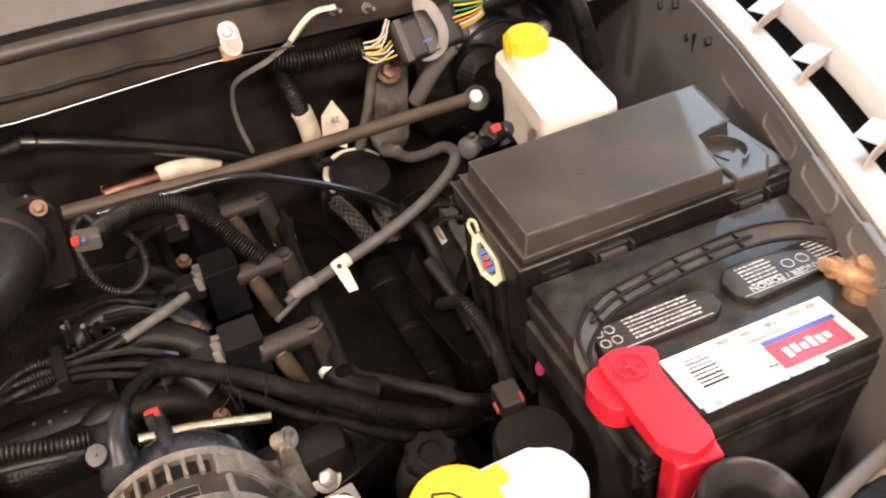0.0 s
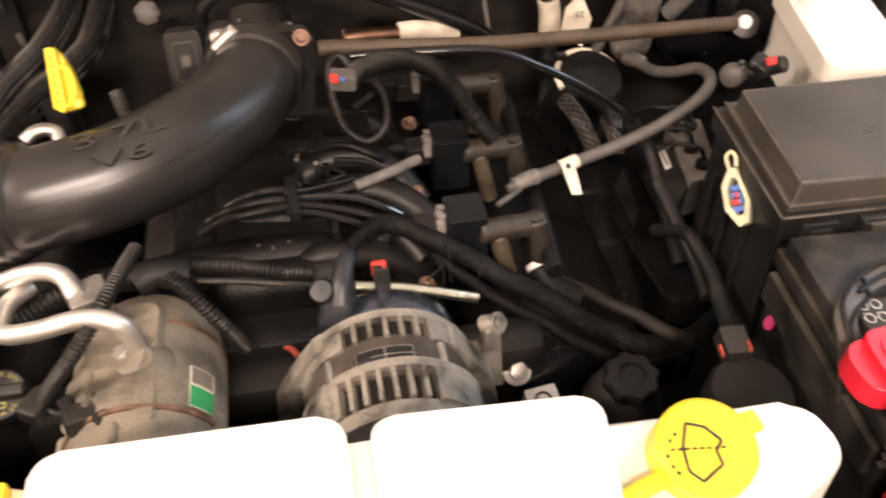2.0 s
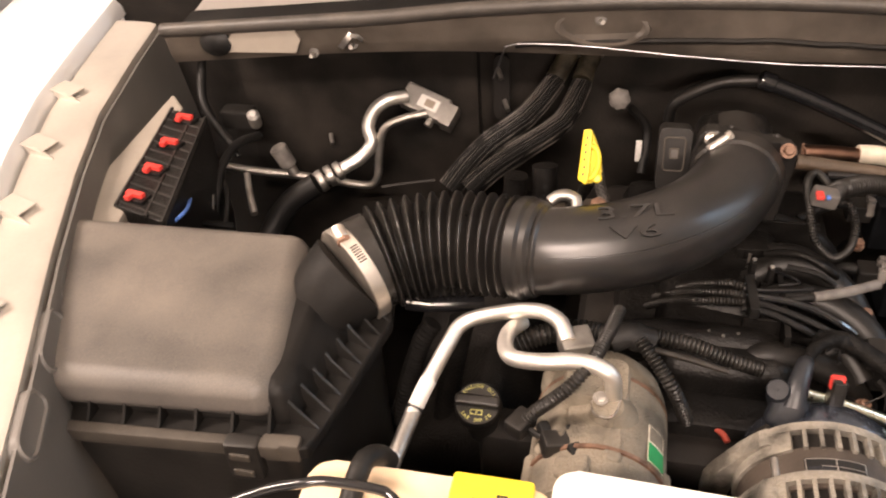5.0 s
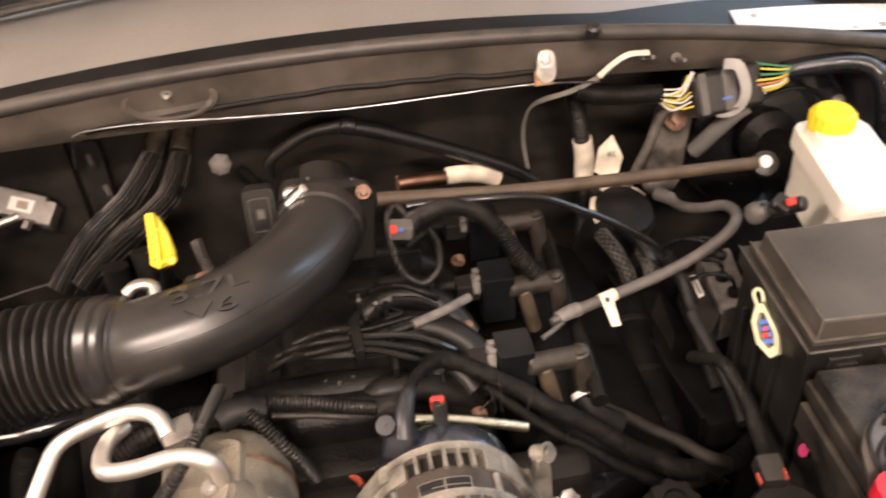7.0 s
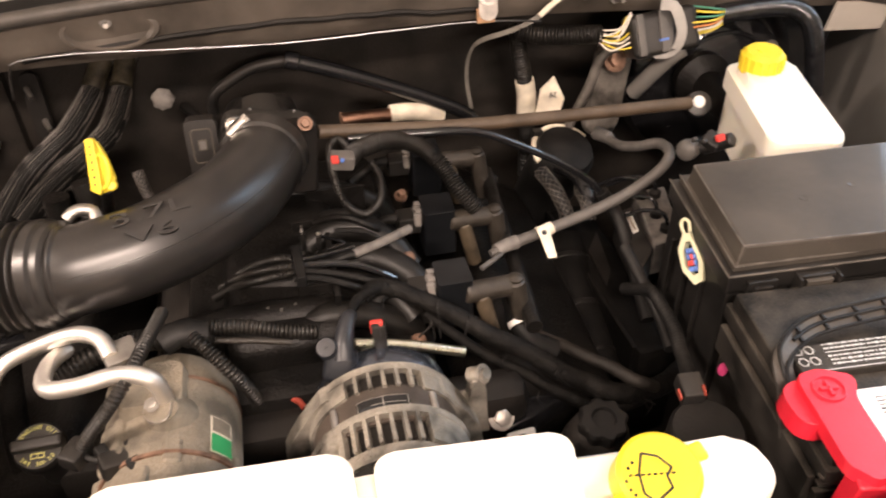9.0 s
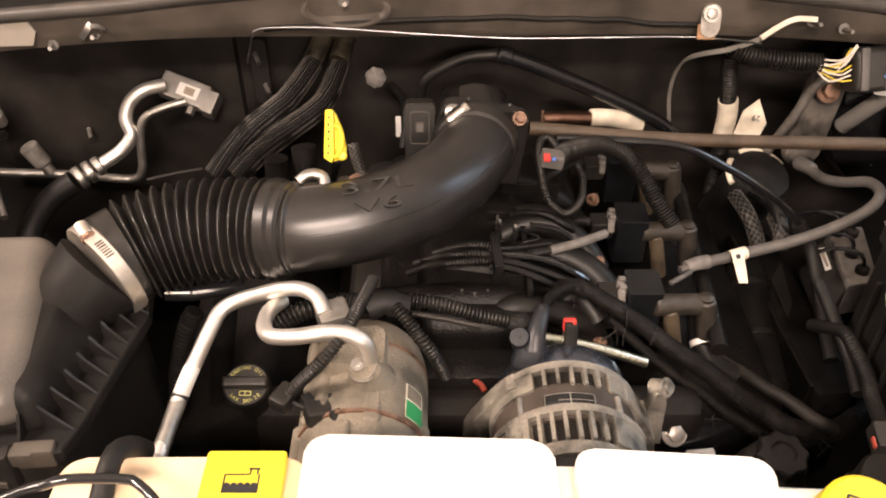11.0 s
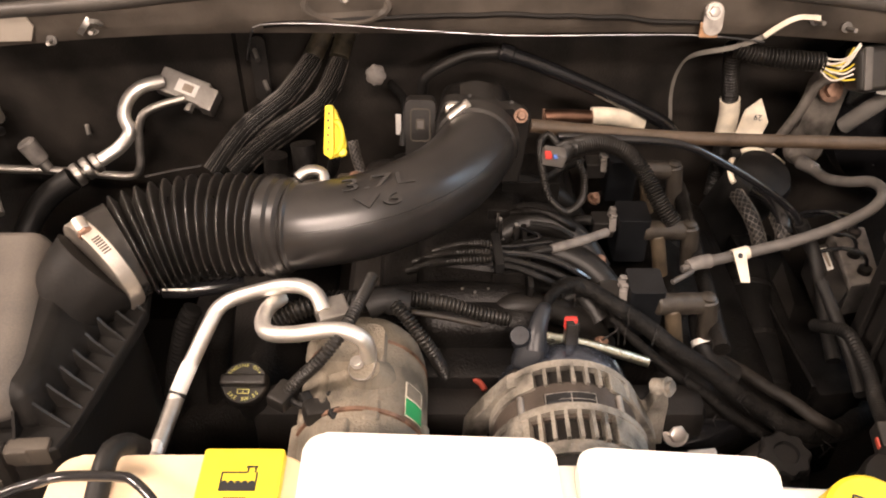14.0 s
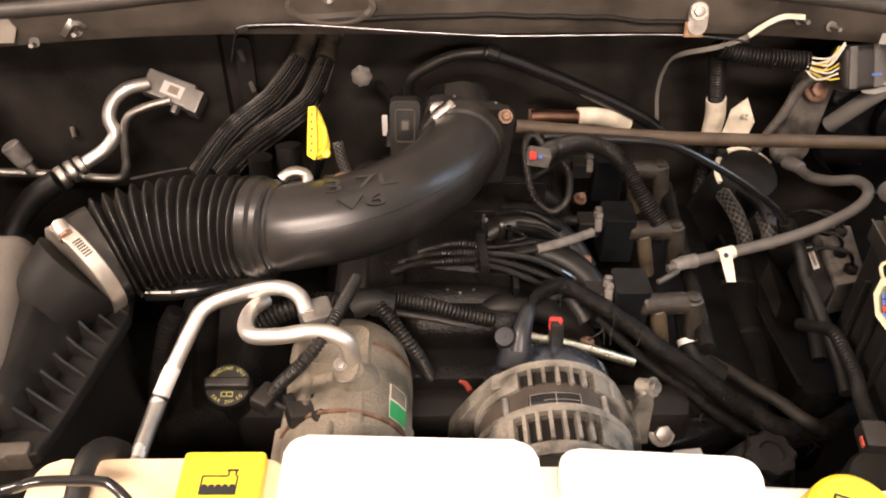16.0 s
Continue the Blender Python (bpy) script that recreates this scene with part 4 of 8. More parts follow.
for pts in ([(-0.2090, 0.6950, 0.9450), (-0.1830, 0.6720, 0.9750), (-0.1680, 0.6610, 0.9900), (-0.1510, 0.6510, 1.0000), (-0.1360, 0.6460, 1.0020)], [(-0.2180, 0.6890, 0.9400), (-0.1920, 0.6660, 0.9700), (-0.1770, 0.6490, 0.9880), (-0.1540, 0.6390, 0.9980), (-0.1370, 0.6350, 1.0000)], [(-0.2260, 0.6790, 0.9350), (-0.1980, 0.6590, 0.9650), (-0.1800, 0.6400, 0.9840), (-0.1570, 0.6310, 0.9940), (-0.1370, 0.6300, 0.9960)]):
    loom("manifold_loom", pts, 0.0046, "thin black corrugated loom under the intake elbow", 0.0034)
hose("return_hose", [(-0.1090, 0.7220, 0.9850), (-0.0920, 0.7140, 0.9950), (-0.0710, 0.7050, 0.9980), (-0.0520, 0.6990, 0.9900), (-0.0410, 0.7000, 0.9800)], 0.0040, DIRTY_BLACK, "dark rubber hose over the manifold", "hose")
hose("support_rod", [(-0.2190, 0.5730, 0.9750), (-0.1840, 0.5750, 0.9650), (-0.1490, 0.5750, 0.9550)], 0.0032, GREY_PLASTIC, "dull tan rod under the loom", "rod")
loom("wire_loom", [(-0.2190, 0.5660, 1.0000), (-0.1860, 0.5640, 0.9950), (-0.1530, 0.5610, 0.9850), (-0.1220, 0.5620, 0.9750)], 0.0076, "black corrugated loom below the manifold", 0.004)
hose("vacuum_stub", [(-0.0740, 0.6420, 1.0000), (-0.0430, 0.6540, 1.0000), (-0.0100, 0.6760, 0.9950)], 0.0050, LIGHT_GREY, "short light grey vacuum tube", "hose")
hose("vacuum_stub_end", [(-0.1010, 0.6350, 0.9980), (-0.0860, 0.6380, 1.0000), (-0.0720, 0.6420, 1.0000)], 0.0035, RUBBER, "thin black tube end", "hose")
wc = thing("wire_clip", (-0.1330, 0.6280, 1.0040), "tall black plastic clip holding the wires", "clip")
box(bm := B(), (-0.1310, 0.6350, 1.0000), (0.010, 0.052, 0.014), 0.002, (0, 0, 3))
part("bar", bm, RUBBER, wc)
for p in [(-0.1240, 0.6940, 0.9980), (-0.1070, 0.6870, 0.9960)]:
    box(bm := B(), Vector(p) - Vector((0, 0, 0.012)), (0.005, 0.010, 0.024), 0.001)
    part("post", bm, BLACK_PLASTIC, wc)
    lathe(bm := B(), p, (0, 0, 1), [(0.0022, 0), (0.0022, 0.0016), (0, 0.002)], 10)
    part("pin", bm, PIPE_ALU, wc, "bright pin end")

# ---- coils, injectors, fuel rail ----
COIL_Y = 0.118


def coil_at(y, group):
    t = thing("ignition_coil", (0.022, y, 0.94), "blue-black ignition coil with grey plug", "ignition coil", group)
    prism(bm := B(), rounded(0.003, y - 0.022, 0.041, y + 0.019, 0.004, 3), 0.925, 0.984, 0.002, 0.001, seg=2)
    part("body", bm, COIL_PLASTIC, t, "blue-black coil housing")
    box(bm := B(), (-0.012, y - 0.004, 0.966), (0.026, 0.024, 0.022), 0.003)
    p = part("plug", bm, BLACK_PLASTIC, t, "black wire plug")
    for k in range(4):
        box(bm := B(), (-0.0025 + 0.0018 * (k % 2), y - 0.014 + 0.0066 * k, 0.974 + 0.002 * (k % 2)), (0.0080, 0.0064, 0.016), 0.0015, (5 * k - 7, 4 * k - 5, 3 * k - 4))
        sub("frayed_collar", bm, LIGHT_GREY, p, "pale frayed seal")
    tube(bm := B(), [(-0.016, y - 0.004, 0.97), (-0.035, y + 0.002, 0.968), (-0.055, y + 0.004, 0.955), (-0.075, y - 0.01, 0.95)], 0.006, 10)
    part("lead", bm, RUBBER, t)
    return t


coil = coil_at(0.612, "ignition coils in a row")
for k in (1, 2):
    copy_thing(coil, pose(0.022 + 0.008 * k, 0.612 + COIL_Y * k, 0.94))


def injector_at(y):
    t = thing("fuel_injector", (0.06, y, 0.90), "dusty grey plastic fuel injector with tan body", "fuel injector", "fuel injectors in a row")
    cyl(bm := B(), (0.032, y - 0.006, 0.966), (0.086, y + 0.002, 0.960), 0.0115, n=20, bevel=0.002)
    part("head", bm, GREY_PLASTIC, t, "grey dusty injector head")
    cyl(bm := B(), (0.049, y - 0.008, 0.962), (0.062, y - 0.012, 0.905), 0.0085, n=18, bevel=0.001)
    part("body", bm, TAN_PLASTIC, t, "tan stained injector body")
    cyl(bm := B(), (0.087, y + 0.000, 0.968), (0.096, y - 0.008, 0.905), 0.0105, n=18, bevel=0.002)
    part("rail_cup", bm, GREY_PLASTIC, t)
    lathe(bm := B(), (0.087, y + 0.000, 0.968), (0, 0, 1), [(0.008, -0.004), (0.008, 0.004), (0.005, 0.006), (0, 0.006)], 16)
    part("rail_nut", bm, GREY_PLASTIC, t)
    return t


inj = injector_at(0.600)
for k in (1, 2):
    copy_thing(inj, pose(0.06 + 0.009 * k, 0.600 + (COIL_Y + 0.004) * k, 0.90))
hose("fuel_rail", [(0.098, 0.56, 0.935), (0.104, 0.64, 0.935), (0.112, 0.74, 0.93), (0.122, 0.86, 0.925)], 0.009, DIRTY_BLACK, "dirty fuel rail tube along the injectors", "fuel rail")
for p in [(-0.0013, 0.7990, 0.9480), (-0.0141, 0.6750, 0.9530), (-0.0200, 0.5860, 0.9150)]:
    bolt(bm := B(), p, (0.3, -0.3, 1), 0.0055, 0.010)
    solo("bolt", bm, RUSTY, "rusty hexagon bolt on the manifold", "bolt", "manifold bolts")
tube(bm := B(), [(0.0610, 0.6400, 0.9550), (0.0760, 0.6500, 0.9550), (0.0890, 0.6640, 0.9500)], 0.003, 10)
solo("wire_end", bm, GREY_HOSE, "short dirty wire at the hose end", "wire")
# coolant bleed hoses with pale clamps beside the injectors
for top, bot in (([(0.1260, 0.8600, 0.9150), (0.1190, 0.8370, 0.9000), (0.1150, 0.8140, 0.8850), (0.1100, 0.7980, 0.8700)], (0.1180, 0.8370, 0.9020)), ([(0.0930, 0.6230, 0.9200), (0.0930, 0.5940, 0.9100), (0.1020, 0.5800, 0.8950), (0.1270, 0.5730, 0.8800)], (0.0930, 0.5930, 0.9120))):
    h = thing("small_hose", bot, "black rubber hose with pale spring clamp", "hose", "clamped hoses")
    part("tube", tube(B(), top, 0.0125, 14), RUBBER, h)
    d = Vector(top[2]) - Vector(top[0])
    cyl(bm := B(), Vector(bot) - d.normalized() * 0.003, Vector(bot) + d.normalized() * 0.003, 0.0142, n=20)
    part("clamp", bm, PAPER, h, "pale spring clamp")

# right bank cover and the wide taped harness
def taped(name, pts, r, label, wraps, seed=1):
    """A harness wound with tape: an uneven core, tape turns that overlap, loose ends."""
    random.seed(seed)
    t = thing(name, pts[0], label, "wire harness", "taped harnesses")
    part("core", tube(B(), pts, (r * 0.62, r * 1.05), 20, 0.0025, lambda s: 1 + 0.07 * noise.noise(Vector((s * 60, seed, 0))) + 0.06 * noise.noise(Vector((s * 220, 0, seed)))), HARNESS_TAPE, t, "", 80)
    path = spline(pts, 0.004)
    for k in range(wraps):
        i = int((k + 0.5) * (len(path) - 4) / wraps + random.uniform(-2, 2))
        i = max(0, min(len(path) - 8, i))
        w = random.randint(2, 6)
        part("tape_turn", tube(B(), path[i:i + w + 1], r * (0.62 + 0.43 * i / len(path)) * random.uniform(1.0, 1.035), 16, raw=True), HARNESS_TAPE, t, "", 80)
    for k in range(wraps // 2):
        p = path[random.randrange(2, len(path) - 2)]
        a = random.uniform(-2.4, 0.4)
        o = p + Vector((r * 0.9 * math.sin(a), -r * 0.5, r * 0.9 * math.cos(a)))
        part("loose_end", tube(B(), [o, o + Vector((random.uniform(-0.008, 0.008), -0.006, -0.004)), o + Vector((random.uniform(-0.014, 0.014), -0.012, -0.014))], 0.0009, 6), DIRTY_BLACK, t)
    return t


taped("taped_harness", [(-0.0730, 0.5950, 0.9850), (-0.0510, 0.6030, 0.9850), (-0.0180, 0.5900, 0.9740), (0.0190, 0.5750, 0.9550), (0.0470, 0.5570, 0.9400), (0.0850, 0.5430, 0.9200), (0.1170, 0.5260, 0.9000), (0.1410, 0.5210, 0.8850), (0.1830, 0.5140, 0.8620), (0.2510, 0.5480, 0.8200), (0.3240, 0.6140, 0.7700)], 0.0125, "thick black taped harness across the engine front", 22, 3)
taped("taped_harness", [(-0.0090, 0.6000, 0.9400), (0.0190, 0.5750, 0.9250), (0.0470, 0.5520, 0.9120), (0.0850, 0.5330, 0.8950), (0.1170, 0.5170, 0.8750), (0.1730, 0.5100, 0.8450), (0.2580, 0.5610, 0.8000), (0.3290, 0.6290, 0.7400)], 0.0085, "second black taped harness under the first", 16, 5)
hose("dirty_pipe", [(0.1000, 0.6400, 0.8700), (0.1140, 0.6220, 0.8750), (0.1210, 0.6020, 0.8750), (0.1390, 0.5850, 0.8750), (0.1605, 0.5610, 0.8750), (0.1820, 0.5400, 0.8750), (0.1970, 0.5210, 0.8740), (0.2090, 0.5160, 0.8700), (0.2250, 0.5200, 0.8550)], 0.0070, INSULATION, "dirty dark brown coolant pipe", "hose", 16, lambda s: 1 + 0.10 * noise.noise(Vector((s * 90, 3, 0))))
hose("taped_branch", [(-0.0890, 0.5560, 0.9950), (-0.0830, 0.5680, 0.9990), (-0.0740, 0.5800, 0.9970), (-0.0640, 0.5900, 0.9930), (-0.0550, 0.5970, 0.9880)], 0.0052, HARNESS_TAPE, "taped harness branch to the alternator plug", "wire harness", 14, lambda s: 1 + 0.14 * math.sin(s * 620))
hose("taped_end", [(-0.0740, 0.5830, 0.9900), (-0.0590, 0.5960, 0.9900), (-0.0400, 0.5980, 0.9800)], 0.0070, HARNESS_TAPE, "frayed taped harness joint", "wire harness", 14, lambda s: 1 + 0.10 * math.sin(s * 500))


# ---- alternator details ----
def sector(bm, y0, y1, r0, r1, a0, a1, n=8, c=(-0.0715, 0.9138)):
    """A piece of a ring round the alternator's axle between two angles from the top."""
    A = [radians(a0 + (a1 - a0) * k / n) for k in range(n + 1)]
    grid = [[bm.verts.new((c[0] + r * math.sin(a), y, c[1] + r * math.cos(a))) for a in A] for r, y in ((r0, y0), (r1, y0), (r1, y1), (r0, y1))]
    for p, q in zip(grid, grid[1:] + grid[:1]):
        for k in range(n):
            bm.faces.new([p[k], p[k + 1], q[k + 1], q[k]])
    bm.faces.new([g[0] for g in grid])
    bm.faces.new([g[-1] for g in grid][::-1])
    return bm


lathe(bm := B(), (AC.x, 0.372, AC.z), (0, 1, 0), [(0, -0.008), (0.055, -0.004), (0.066, 0.004), (0.066, 0.14), (0, 0.141)], 40)
part("inner_drum", bm, GREASE, alt)
for y0, y1, r, a, b, count, name in ((0.402, 0.447, 0.0737, -35.5, 29.0, 8, "front"), (0.464, 0.499, 0.0717, -29.5, 32.5, 7, "rear")):
    bm = B()
    sector(bm, y0 - 0.004, y0 + 0.009, 0.060, r - 0.004, -180, 180, 64)
    sector(bm, y1 - 0.008, y1, 0.060, r + 0.001, -180, 180, 64)
    sector(bm, y0 + 0.008, y1 - 0.007, 0.064, r, b, 360 + a, 48)
    part(name + "_casting", bm, CASTALU, alt, "dusty cast aluminium %s housing" % name, 50)
    for k in range(count):
        c = a + (b - a) * k / (count - 1)
        sector(bm := B(), y0 + 0.0085, y1 - 0.0075, 0.064, r + 0.0006, c - 1.35, c + 1.35, 2)
        part("vent_bar", bm, CASTALU, alt)
SHOULDERS = (
    ("rear_shoulder", 0.4905, 0.0085, [(-0.0325, 0.0582), (-0.0470, 0.0542), (-0.0500, 0.0522), (-0.0564, 0.0517), (-0.0683, 0.0312), (-0.0777, 0.0217), (-0.0880, 0.0022), (-0.0950, -0.0118), (-0.0965, -0.0358), (-0.0745, -0.0358), (-0.0685, 0.0082), (-0.0585, 0.0282)]),
    ("rear_shoulder", 0.4870, 0.0120, [(0.0315, 0.0582), (0.0425, 0.0502), (0.0565, 0.0472), (0.0600, 0.0422), (0.0695, 0.0252), (0.0830, 0.0017), (0.0910, -0.0138), (0.0965, -0.0468), (0.0755, -0.0468), (0.0675, -0.0018), (0.0535, 0.0282)]),
    ("front_shoulder", 0.4280, 0.0190, [(-0.0435, 0.0572), (-0.0525, 0.0572), (-0.0565, 0.0512), (-0.0685, 0.0252), (-0.0795, 0.0002), (-0.0845, -0.0318), (-0.0625, -0.0318), (-0.0585, 0.0282)]),
    ("front_shoulder", 0.4280, 0.0190, [(0.0365, 0.0582), (0.0475, 0.0557), (0.0520, 0.0502), (0.0585, 0.0402), (0.0725, 0.0112), (0.0775, -0.0078), (0.0795, -0.0318), (0.0555, -0.0318), (0.0535, 0.0282)]))
for name, y, half, pts in SHOULDERS:
    prism(bm := B(), pts, -half, half, 0.003, at=(AC.x, y, AC.z), rot=(90, 0, 0), seg=3)
    part(name, bm, CASTALU, alt, "rough cast shoulder of the housing")
prism(bm := B(), [(0.0660, 0.0180), (0.0780, 0.0020), (0.0845, 0.0030), (0.0870, 0.0300), (0.0920, 0.0345), (0.0985, 0.0320), (0.1010, 0.0160), (0.1020, -0.0100), (0.1060, -0.0460), (0.0800, -0.0460), (0.0640, 0.0000)], -0.008, 0.008, 0.002, at=(AC.x, 0.5000, AC.z), rot=(90, 0, 0))
part("mounting_lug", bm, CASTALU, alt, "flat cast mounting lug")
LB, LD = Vector((AC.x + 0.0950, 0.5000, AC.z + 0.0330)), Vector((0.62, -0.55, 0.56)).normalized()
cyl(bm := B(), LB - LD * 0.012, LB + LD * 0.004, 0.0082, n=24, bevel=0.0015)
part("mount_boss", bm, CASTALU, alt)
lathe(bm := B(), LB + LD * 0.004, LD, [(0.0035, 0), (0.0098, 0), (0.0098, 0.0020), (0.0085, 0.0028), (0.0060, 0.0030), (0.0058, 0.0065), (0, 0.0068)], 24)
part("mount_bolt", bm, CASTALU, alt, "dull flanged bolt")
for a in (-41, 38):
    p = Vector((AC.x + 0.0704 * math.sin(radians(a)), 0.0, AC.z + 0.0704 * math.cos(radians(a))))
    cyl(bm := B(), p + Vector((0, 0.440, 0)), p + Vector((0, 0.468, 0)), 0.0032, n=10)
    part("through_bolt", bm, STEEL, alt)
sector(bm := B(), 0.4475, 0.4635, 0.0680, 0.0692, -22, 18, 12)
lab = part("rating_label", bm, GLOSS_BLACK, alt, "worn glossy rating label")
for y0, y1, a0, a1 in ((0.4482, 0.4487, -21, 17), (0.4625, 0.4630, -21, 17), (0.4485, 0.4628, -21.3, -20.8), (0.4485, 0.4628, 16.8, 17.3), (0.451, 0.4628, -2, -1.3), (0.4550, 0.4555, -11, 16)):
    sub("label_line", sector(B(), y0, y1, 0.0693, 0.0695, a0, a1, 8), STEEL, lab)
sub("label_field", sector(B(), 0.4490, 0.4545, 0.0693, 0.0694, -20, -3, 6), BOOT, lab)
bm = B()
lathe(bm, (AC.x + 0.002, 0.500, AC.z + 0.002), (0, 1, 0), [(0.050, 0.0), (0.0640, 0.001), (0.0660, 0.006), (0.0650, 0.022), (0.058, 0.032), (0.03, 0.036), (0, 0.036)], 48)
part("end_cover", bm, END_COVER, alt, "glossy blue-grey steel rear end cover")
plug = thing("alternator_plug", (-0.0670, 0.5360, 0.9900), "black plug with red lock on the alternator", "connector")
box(bm := B(), (-0.0650, 0.5330, 0.9850), (0.013, 0.018, 0.034), 0.003, (-12, 0, 0))
part("plug", bm, BLACK_PLASTIC, plug)
box(bm := B(), (-0.0670, 0.5320, 1.0000), (0.0125, 0.007, 0.013), 0.002, (-12, 0, 0))
part("lock", bm, REDCLIP, plug, "red plastic lock")
box(bm := B(), (-0.0690, 0.5220, 1.0040), (0.0075, 0.008, 0.012), 0.001, (-12, 0, 0))
part("latch", bm, BLACK_PLASTIC, plug)
boot = thing("terminal_boot", (-0.1200, 0.5110, 1.0000), "blue-grey rubber boot over the alternator terminal", "boot")
tube(bm := B(), [(-0.0890, 0.5560, 0.9960), (-0.0930, 0.5440, 1.0010), (-0.0985, 0.5270, 0.9950), (-0.1010, 0.5130, 0.9820)], (0.0068, 0.0105), 18, 0.003)
part("sleeve", bm, BOOT, boot, "", 60)
BA = Vector((-0.28, -0.46, 0.84)).normalized()
BC = Vector((-0.1160, 0.5190, 0.9970))
lathe(bm := B(), BC, BA, [(0, -0.036), (0.0125, -0.036), (0.0118, -0.020), (0.0104, -0.010), (0.0100, -0.0015), (0.0088, 0), (0, 0.0004)], 28)
part("cap", bm, BOOT, boot, "blue-grey rubber cap")
lathe(bm := B(), BC - BA * 0.0005, BA, [(0.0012, 0), (0.0012, 0.0018), (0, 0.0018)], 10)
part("pin_hole", bm, INK, boot)
box(bm := B(), (-0.1050, 0.5170, 0.9740), (0.030, 0.022, 0.036), 0.008, (-28, 14, -10), 3)
part("skirt", bm, BOOT, boot)
box(bm := B(), (-0.0990, 0.5120, 0.9620), (0.034, 0.018, 0.014), 0.005, (0, 8, -20), 3)
part("foot", bm, RUBBER, boot)
hose("brace_rod", [(-0.0880, 0.5490, 0.9650), (-0.0370, 0.5500, 0.9500), (0.0200, 0.5470, 0.9300)], 0.0055, GOLD, "gold zinc-plated brace rod behind the alternator", "rod")
tube(bm := B(), [(-0.1630, 0.5370, 0.9125), (-0.1570, 0.5380, 0.9150), (-0.1490, 0.5320, 0.9145), (-0.1450, 0.5250, 0.9125)], 0.0032, 10)
solo("red_clip", bm, ORANGE, "small red plastic clip beside the alternator", "clip")
prism(bm := B(), [(-0.10, -0.02), (0.10, -0.02), (0.10, 0.02), (-0.10, 0.02)], -0.02, 0.02, 0.006, at=(-0.16, 0.47, 0.86), rot=(0, 0, 0))
solo("alternator_bracket", bm, DIRTY_BLACK, "dark cast bracket between alternator and compressor", "bracket")

# ---- compressor details ----
CX, CZ = -0.262, 0.936
for y, r, material, name in ((0.4320, 0.0603, RUSTY, "seal_band"), (0.515, 0.0600, RUSTY, "seal_band")):
    sector(bm := B(), y, y + 0.0035, r - 0.004, r, -180, 180, 64, (CX, CZ))
    part(name, bm, material, comp, "thin red-brown gasket band")
for a in (-75, 75):
    p = Vector((CX + 0.056 * math.sin(radians(a)), 0.0, CZ + 0.060 * math.cos(radians(a))))
    cyl(bm := B(), p + Vector((0, 0.396, 0)), p + Vector((0, 0.446, 0)), 0.008, n=12, bevel=0.002)
    part("casting_lug", bm, COMPRESSOR, comp)
    bolt(bm := B(), p + Vector((0, 0.396, 0)), (0, -1, 0), 0.006, 0.006, False)
    part("lug_bolt", bm, PIPE_DULL, comp)
prism(bm := B(), rounded(-0.030, -0.024, 0.030, 0.030, 0.010), 0.048, 0.068, 0.004, 0.004, at=(CX - 0.006, 0.500, CZ))
part("port_block", bm, COMPRESSOR, comp)
for a, y, sx, sy, h in ((-44, 0.462, 0.034, 0.050, 0.016), (-62, 0.530, 0.018, 0.030, 0.014), (-20, 0.415, 0.030, 0.020, 0.010), (12, 0.448, 0.016, 0.050, 0.008)):
    p = Vector((CX + 0.056 * math.sin(radians(a)), y, CZ + 0.056 * math.cos(radians(a))))
    box(bm := B(), p, (sx, sy, h), h * 0.48, (0, a, 0), 5)
    part("casting_web", bm, COMPRESSOR, comp)
sector(bm := B(), 0.438, 0.476, 0.0606, 0.0609, 42, 64, 8, (CX, CZ))
lab = part("label", bm, TAPE, comp, "small white and green rating label")
sub("green_field", sector(B(), 0.4385, 0.4575, 0.0610, 0.0612, 42.5, 63.5, 8, (CX, CZ)), LABEL_GREEN, lab)
sub("worn_field", sector(B(), 0.4595, 0.4750, 0.0610, 0.0612, 43.5, 62.5, 8, (CX, CZ)), COMPRESSOR, lab)
loom("sensor_loom", [(-0.2540, 0.5580, 1.0350), (-0.2620, 0.5150, 1.0450), (-0.2730, 0.4800, 1.0450), (-0.2910, 0.4610, 1.0300), (-0.3160, 0.4590, 1.0000), (-0.3270, 0.4560, 0.9850)], 0.0062, "thin black corrugated loom over the compressor", 0.0036)
loom("branch_loom", [(-0.2340, 0.5480, 1.0100), (-0.2200, 0.5350, 1.0000), (-0.2040, 0.5210, 0.9850), (-0.1930, 0.5200, 0.9620), (-0.1850, 0.5200, 0.9400)], 0.0068, "black corrugated loom beside the compressor", 0.004)
hose("taped_joint", [(-0.2610, 0.5490, 1.0050), (-0.2450, 0.5550, 1.0080), (-0.2230, 0.5580, 1.0000)], 0.013, RUBBER, "black taped loom joint", "wire loom", 14, lambda s: 1 + 0.08 * math.sin(s * 300))
loom("wire_loom", [(-0.3520, 0.5410, 0.9900), (-0.3250, 0.5500, 1.0000), (-0.2940, 0.5620, 1.0000), (-0.2610, 0.5550, 1.0050)], 0.0105, "black corrugated loom behind the compressor", 0.0045)
cc = thing("compressor_connector", (-0.3040, 0.4440, 0.9800), "black wire plug at the compressor", "connector")
box(bm := B(), (-0.2970, 0.4410, 0.9820), (0.026, 0.020, 0.018), 0.004, (0, 10, 20))
part("plug", bm, BLACK_PLASTIC, cc)
for dx, dy, s in ((0.016, -0.008, 0.012), (-0.012, 0.012, 0.010), (0.010, 0.014, 0.008)):
    box(bm := B(), Vector((-0.2970, 0.4410, 0.9820)) + Vector((dx, dy, 0.004)), (s, s, s), 0.002, (20, 10, 35))
    part("plug_shoulder", bm, RUBBER, cc)
box(bm := B(), (-0.3290, 0.4560, 0.9850), (0.020, 0.026, 0.016), 0.004, (0, 0, -30))
